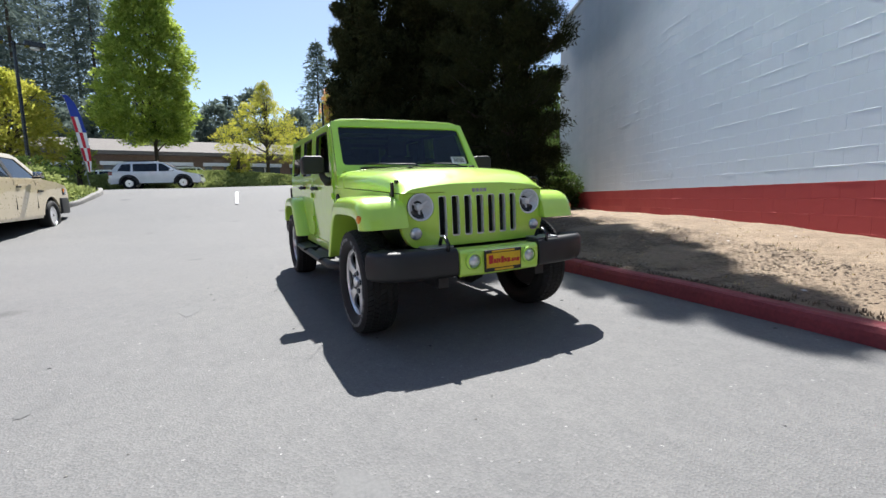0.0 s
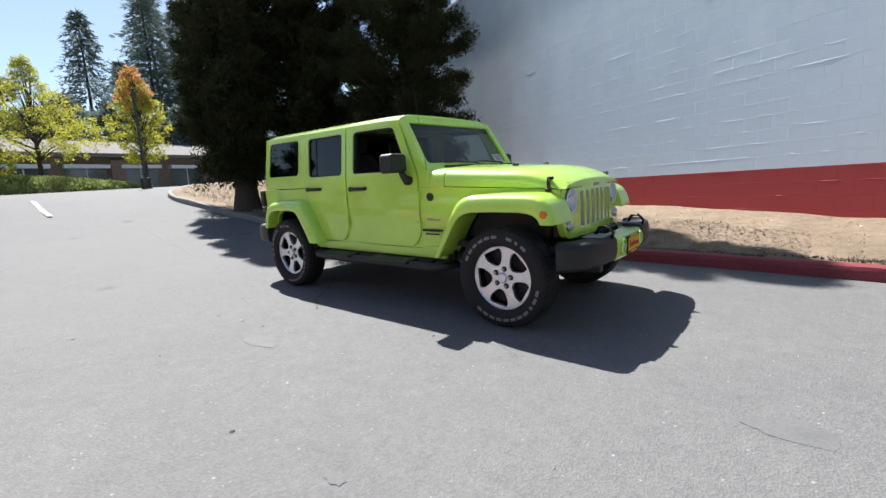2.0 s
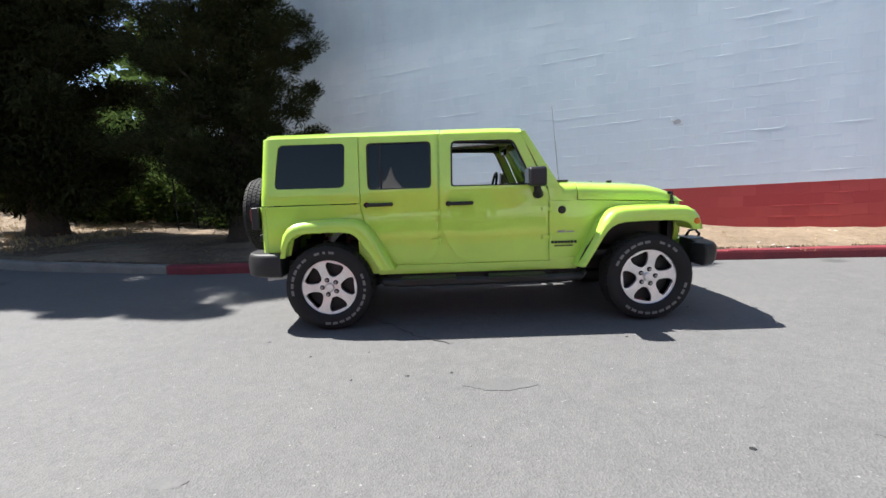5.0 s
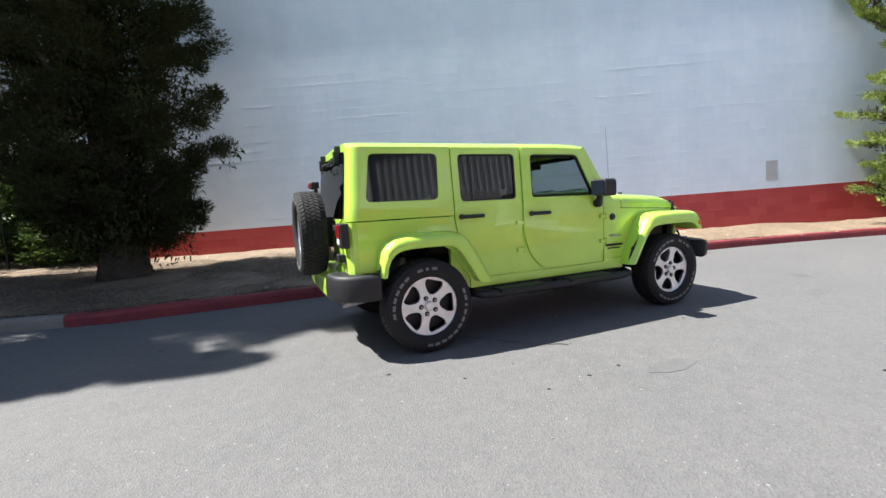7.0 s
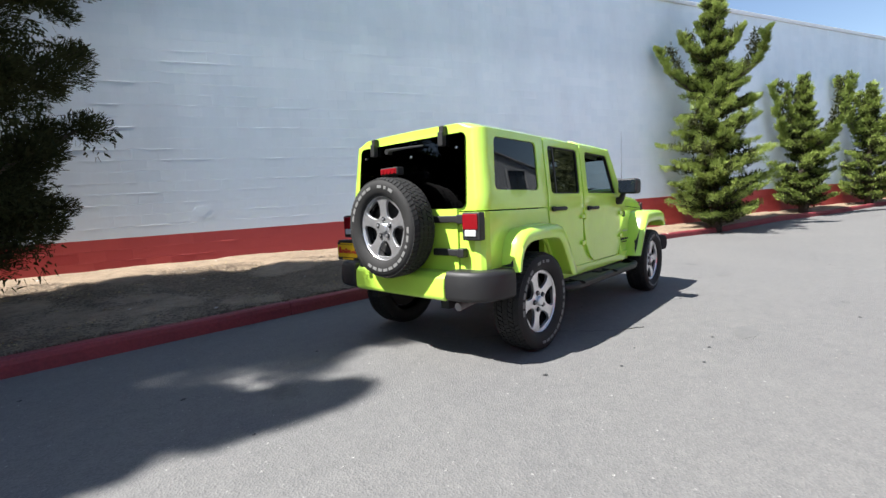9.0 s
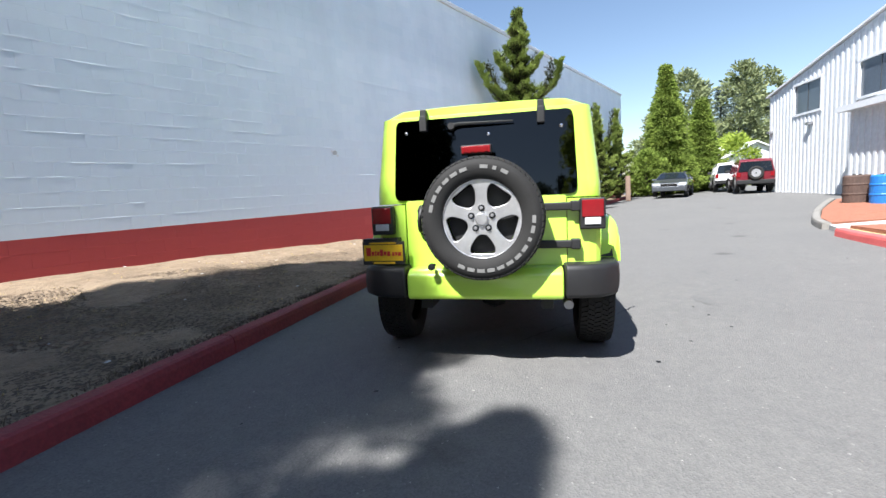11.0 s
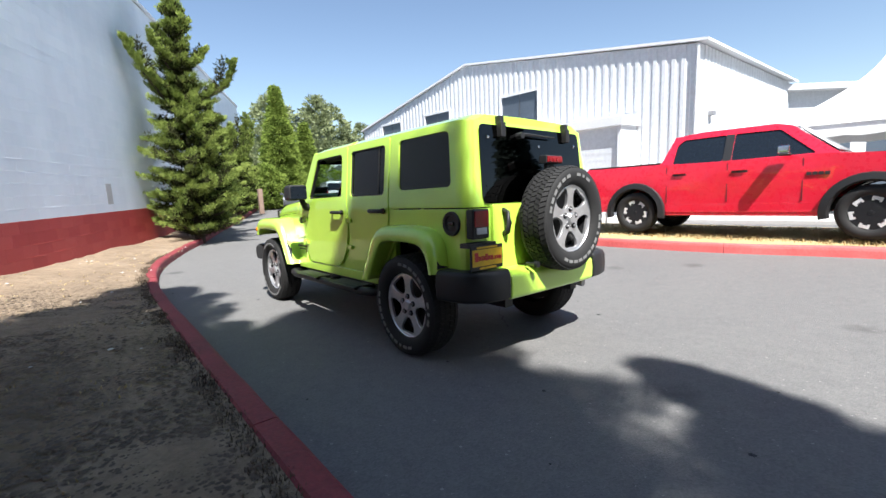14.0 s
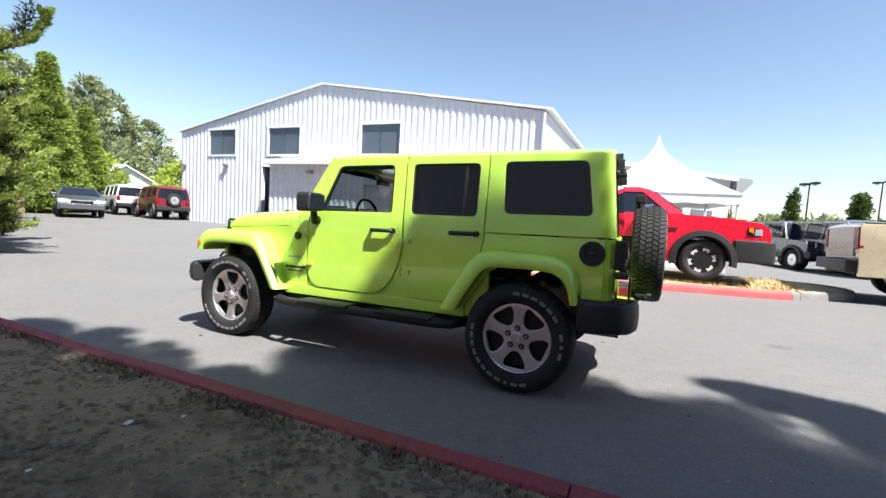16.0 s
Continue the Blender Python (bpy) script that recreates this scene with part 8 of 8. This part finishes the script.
# ---- sales tent ----
def tent():
    t = thing("event_tent", upright(-2.65, -16.4, 4.9), "white high-peaked event tent with a scalloped valance", "tent")
    S, H, P = 2.5, 2.55, 4.92
    rings = []
    for k in range(11):
        f = k / 10
        r = S * (1 - f) ** 1.7 + 0.05
        z = H + (P - H) * f
        rings.append([(r * a, r * b, z) for a, b in ((-1, -1), (0, -1), (1, -1), (1, 0), (1, 1), (0, 1), (-1, 1), (-1, 0))])
    bm = bmesh.new()
    loft(bm, rings)
    part("canopy", bm, CANVAS, t, smooth=False)
    for a, b, c, d in ((-1, -1, 1, -1), (1, -1, 1, 1), (1, 1, -1, 1), (-1, 1, -1, -1)):
        bm = bmesh.new()
        loft(bm, [[(a * S * (1 - f) + c * S * f + o * (b if a == c * -1 else 0) * 0.0, b * S * (1 - f) + d * S * f, H - 0.33 - 0.04 * (k % 2)), (a * S * (1 - f) + c * S * f, b * S * (1 - f) + d * S * f, H + 0.01), ((a * S * (1 - f) + c * S * f) * 1.004, (b * S * (1 - f) + d * S * f) * 1.004, H + 0.01), ((a * S * (1 - f) + c * S * f) * 1.004, (b * S * (1 - f) + d * S * f) * 1.004, H - 0.33 - 0.04 * (k % 2))] for k, f in enumerate(np.linspace(0, 1, 13)) for o in (0,)])
        part("valance", bm, CANVAS, t)
    for a in (-1, 1):
        for b in (-1, 1):
            bm = bmesh.new()
            tube(bm, [(a * S * 0.97, b * S * 0.97, -0.2), (a * S * 0.97, b * S * 0.97, H)], 0.05, 8)
            part("pole", bm, WHITE_TRIM, t)
    bm = bmesh.new()
    lathe(bm, [(0, P + 0.12), (0.05, P + 0.05), (0.06, P - 0.05), (0, P - 0.08)], 10, "z")
    part("finial", bm, WHITE_TRIM, t)


tent()


# ---- things by the metal building ----
def barrel(x, y, mat, name, label):
    t = thing(name, upright(x, y, 0, 0.12) @ Matrix.Diagonal((1.15, 1.15, 0.98, 1)), label, "barrel", "barrels by the siding")
    bm = bmesh.new()
    lathe(bm, [(0, 0.0), (0.26, 0.0), (0.285, 0.04), (0.29, 0.28), (0.30, 0.30), (0.30, 0.33), (0.29, 0.35), (0.29, 0.58), (0.30, 0.60), (0.30, 0.63), (0.29, 0.65), (0.285, 0.86), (0.25, 0.90), (0, 0.90)], 24, "z")
    part("drum", bm, mat, t)
    for a in (0.12, -0.12):
        bm = bmesh.new()
        lathe(bm, [(0, 0.93), (0.035, 0.93), (0.035, 0.88), (0, 0.88)], 10, "z", pose(a, 0, 0))
        part("bung", bm, BLACK_PLASTIC, t)


barrel(10.85, -10.15, RUST, "steel_drum", "rusty dark brown steel drum on red mulch")
barrel(10.1, -10.4, BARREL_BLUE, "plastic_barrel", "bright blue plastic barrel on red mulch")


def bin_can(x, y):
    t = thing("waste_bin", upright(x, y, 20, 0.12) @ Matrix.Diagonal((1.15, 1.15, 1.15, 1)), "grey plastic waste bin beside a blue barrel", "bin")
    bm = bmesh.new()
    lathe(bm, [(0, 0.0), (0.20, 0.0), (0.25, 0.66), (0.265, 0.68), (0.265, 0.71), (0.23, 0.71), (0.19, 0.06), (0, 0.05)], 24, "z")
    part("can", bm, BIN_GREY, t)
    for s in (-1, 1):
        bm = bmesh.new()
        tube(bm, [(s * 0.25, -0.06, 0.55), (s * 0.30, -0.06, 0.57), (s * 0.30, 0.06, 0.57), (s * 0.25, 0.06, 0.55)], 0.012, 6)
        part("handle", bm, BIN_GREY, t)


bin_can(9.3, -10.55)


def condenser():
    t = thing("air_conditioner", upright(3.3, -8.75, 5, 0.17), "pale grey outdoor air-conditioning unit with grilles", "air conditioner")
    bm = bmesh.new()
    box(bm, -0.48, 0.48, -0.38, 0.38, 0.06, 0.95)
    part("case", bm, BIN_GREY, t, bevel=0.02)
    bm = bmesh.new()
    box(bm, -0.50, 0.50, -0.40, 0.40, 0.95, 1.02)
    part("lid", bm, CONCRETE, t, bevel=0.015)
    for k in range(16):
        bm = bmesh.new()
        x = -0.45 + k * 0.06
        box(bm, x - 0.018, x + 0.018, 0.38, 0.40, 0.10, 0.92)
        part("fin", bm, CONCRETE, t)
    for k in range(10):
        bm = bmesh.new()
        y = -0.34 + k * 0.075
        box(bm, -0.50, -0.48, y - 0.02, y + 0.02, 0.10, 0.92)
        part("fin", bm, CONCRETE, t)
    bm = bmesh.new()
    box(bm, -0.55, 0.55, -0.45, 0.45, -0.05, 0.06)
    part("pad", bm, CONCRETE, t, bevel=0.01)
    return t


condenser()


def gas_meter():
    t = thing("gas_meter", upright(2.35, -8.6, 0, 0.17), "small grey gas meter with pipes by the unit", "meter")
    bm = bmesh.new()
    box(bm, -0.12, 0.12, -0.08, 0.10, 0.30, 0.60)
    part("meter_case", bm, STEEL, t, bevel=0.03, segments=3)
    bm = bmesh.new()
    tube(bm, [(-0.25, 0, -0.05), (-0.25, 0, 0.68), (-0.06, 0, 0.70), (-0.06, 0, 0.58)], 0.025, 8)
    tube(bm, [(0.06, 0, 0.58), (0.06, 0, 0.72), (0.30, 0, 0.72), (0.30, -0.2, 0.3)], 0.025, 8)
    part("pipe", bm, STEEL, t)


gas_meter()


def post(x, y):
    t = thing("wooden_post", upright(x, y, 0, 0.1), "short square orange-brown wooden post", "post")
    bm = bmesh.new()
    box(bm, -0.12, 0.12, -0.12, 0.12, -0.2, 1.35)
    part("shaft", bm, BRICK_WALL, t, bevel=0.015)


post(22.3, -5.75)


def white_shed():
    t = thing("white_outbuilding", upright(41, -20.5, 10), "small white gabled outbuilding at the end of the lane", "building")
    bm = bmesh.new()
    loft(bm, [[(x, -3, -0.5), (x, 3, -0.5), (x, 3, 2.5), (x, 0, 3.8), (x, -3, 2.5)] for x in (0, 8)])
    part("wall", bm, WHITE_METAL, t)
    bm = bmesh.new()
    loft(bm, [[(x, -3.3, 2.4), (x, 0, 3.85), (x, 3.3, 2.4), (x, 3.3, 2.52), (x, 0, 3.98), (x, -3.3, 2.52)] for x in (-0.3, 8.3)])
    part("roof", bm, WHITE_TRIM, t)
    bm = bmesh.new()
    box(bm, -0.03, 0.02, -1.0, 0.8, 1.5, 1.9)
    part("window", bm, BLDG_GLASS, t)


white_shed()


# ---- beyond the crest ----
def low_building():
    t = thing("low_building", upright(-42.0, -3.0, 0, 0.0), "long low brown-roofed building with pale windows", "building")
    bm = bmesh.new()
    box(bm, -8, 0, -24, 24, -0.5, 3.2)
    part("wall", bm, BRICK_WALL, t)
    bm = bmesh.new()
    loft(bm, [[(0.9, y, 2.95), (0.9, y, 3.25), (0.4, y, 3.38), (-4, y, 4.75), (-9, y, 3.4), (-9, y, 3.1)] for y in (-24.5, 24.5)])
    part("roof", bm, ROOF_BROWN, t)
    for k in range(12):
        y = -22.5 + k * 3.8
        bm = bmesh.new()
        box(bm, 0.0, 0.06, y, y + 2.8, 0.3, 2.2)
        w = part("window", bm, BLDG_GLASS, t)
        bm = bmesh.new()
        box(bm, 0.05, 0.7, y - 0.1, y + 2.9, 2.05, 2.35)
        part("awning", bm, WHITE_TRIM, w)
        bm = bmesh.new()
        box(bm, 0.06, 0.10, y + 1.36, y + 1.44, 0.3, 2.2)
        part("mullion", bm, WHITE_TRIM, w)
    for k in range(5):
        y = -18.6 + k * 10.0
        bm = bmesh.new()
        box(bm, 0.0, 0.5, y - 0.5, y + 0.5, -0.4, 2.75)
        part("pier", bm, BRICK_WALL, t)
    return t


low_building()


def lamp_post(x, y, h, label, heads=2):
    t = thing("street_lamp", upright(x, y, 20), label, "street lamp", "car park lamps")
    bm = bmesh.new()
    lathe(bm, [(0, 0), (0.22, 0), (0.22, 0.5), (0.07, 0.55), (0.055, h), (0, h)], 12, "z")
    part("pole", bm, GLOSS_BLACK, t)
    for s in ((-1, 1) if heads == 2 else ()):
        bm = bmesh.new()
        tube(bm, [(0, 0, h - 0.1), (0, s * 0.35, h - 0.05)], 0.03, 6)
        part("arm", bm, GLOSS_BLACK, t)
        bm = bmesh.new()
        box(bm, -0.22, 0.22, s * 0.30 if s > 0 else -0.95, 0.95 if s > 0 else -0.30, h - 0.12, h + 0.08)
        hd = part("lamp_head", bm, GLOSS_BLACK, t, bevel=0.02)
        bm = bmesh.new()
        lathe(bm, [(0.17, h - 0.12), (0.15, h - 0.20), (0.0, h - 0.24)], 14, "z", pose(0, s * 0.62, 0))
        part("globe", bm, LENS, hd, smooth=True)


lamp_post(-19.2, -8.6, 6.0, "dark twin-head car park lamp on a slim pole")
lamp_post(-21.0, 3.85, 4.6, "slim dark bare pole at the end of the car park", 0)
for i, (x, y, h) in enumerate(((-11.2, -53, 5.4), (-15.4, -44, 5.4), (-19.3, -35, 5.6), (-23.6, -53, 6.2))):
    lamp_post(x, y, h, "tall lot lamp far across the sales lot")


def feather_flag():
    t = thing("feather_flag", upright(-19.6, -7.2, 0, 0.0) @ Matrix.Diagonal((1, 0.7, 0.94, 1)), "tall feather flag in red, white and blue", "flag")
    bm = bmesh.new()
    tube(bm, [(0, 0.65, -0.1), (0, 0.5, 1.2), (0, 0.15, 3.0), (0, -0.12, 4.1), (0, -0.30, 4.4)], [0.02, 0.018, 0.014, 0.01, 0.008], 6)
    part("pole", bm, STEEL, t)
    rnd = random.Random(3)
    edge = [(0.62, 0.9), (0.50, 1.4), (0.36, 2.0), (0.20, 2.7), (0.05, 3.4), (-0.10, 4.0), (-0.26, 4.35)]
    for i in range(6):
        (ya, za), (yb, zb) = edge[i], edge[i + 1]
        wa, wb = (0.12 + 0.42 * math.sin(math.pi * (i + k + 0.2) / 7.0) for k in (0, 1))
        for k in range(3):
            bm = bmesh.new()
            f0, f1 = k / 3, (k + 1) / 3
            ring = [[(x, ya + wa * f0, za), (x, ya + wa * f1, za), (x, yb + wb * f1, zb), (x, yb + wb * f0, zb)] for x in (-0.004, 0.004)]
            loft(bm, ring)
            mat = FLAG_BLUE if (i >= 4 or (i == 3 and k == 2)) else (FLAG_RED if (i + k) % 2 else WHITE_INK)
            part("cloth_panel", bm, mat, t)


FLAG_RED = plain("flag_red", (0.55, 0.02, 0.04), 0.8)
FLAG_BLUE = plain("flag_blue", (0.02, 0.05, 0.32), 0.8)
feather_flag()


def fence_post_row():
    t = thing("wire_fence", upright(-6.9, 9.6, 65.6, 0.1), "dark wire fence at the end of the wall", "fence")
    for k in range(5):
        bm = bmesh.new()
        tube(bm, [(-k * 0.6, 0, -0.1), (-k * 0.6, 0, 1.5)], 0.022, 6)
        part("fence_post", bm, GLOSS_BLACK, t)
    for z in (0.25, 0.8, 1.42):
        bm = bmesh.new()
        tube(bm, [(0, 0, z), (-2.4, 0, z)], 0.014, 6)
        part("rail", bm, GLOSS_BLACK, t)


fence_post_row()


# ---- the wall's blocks ----
block_wall()
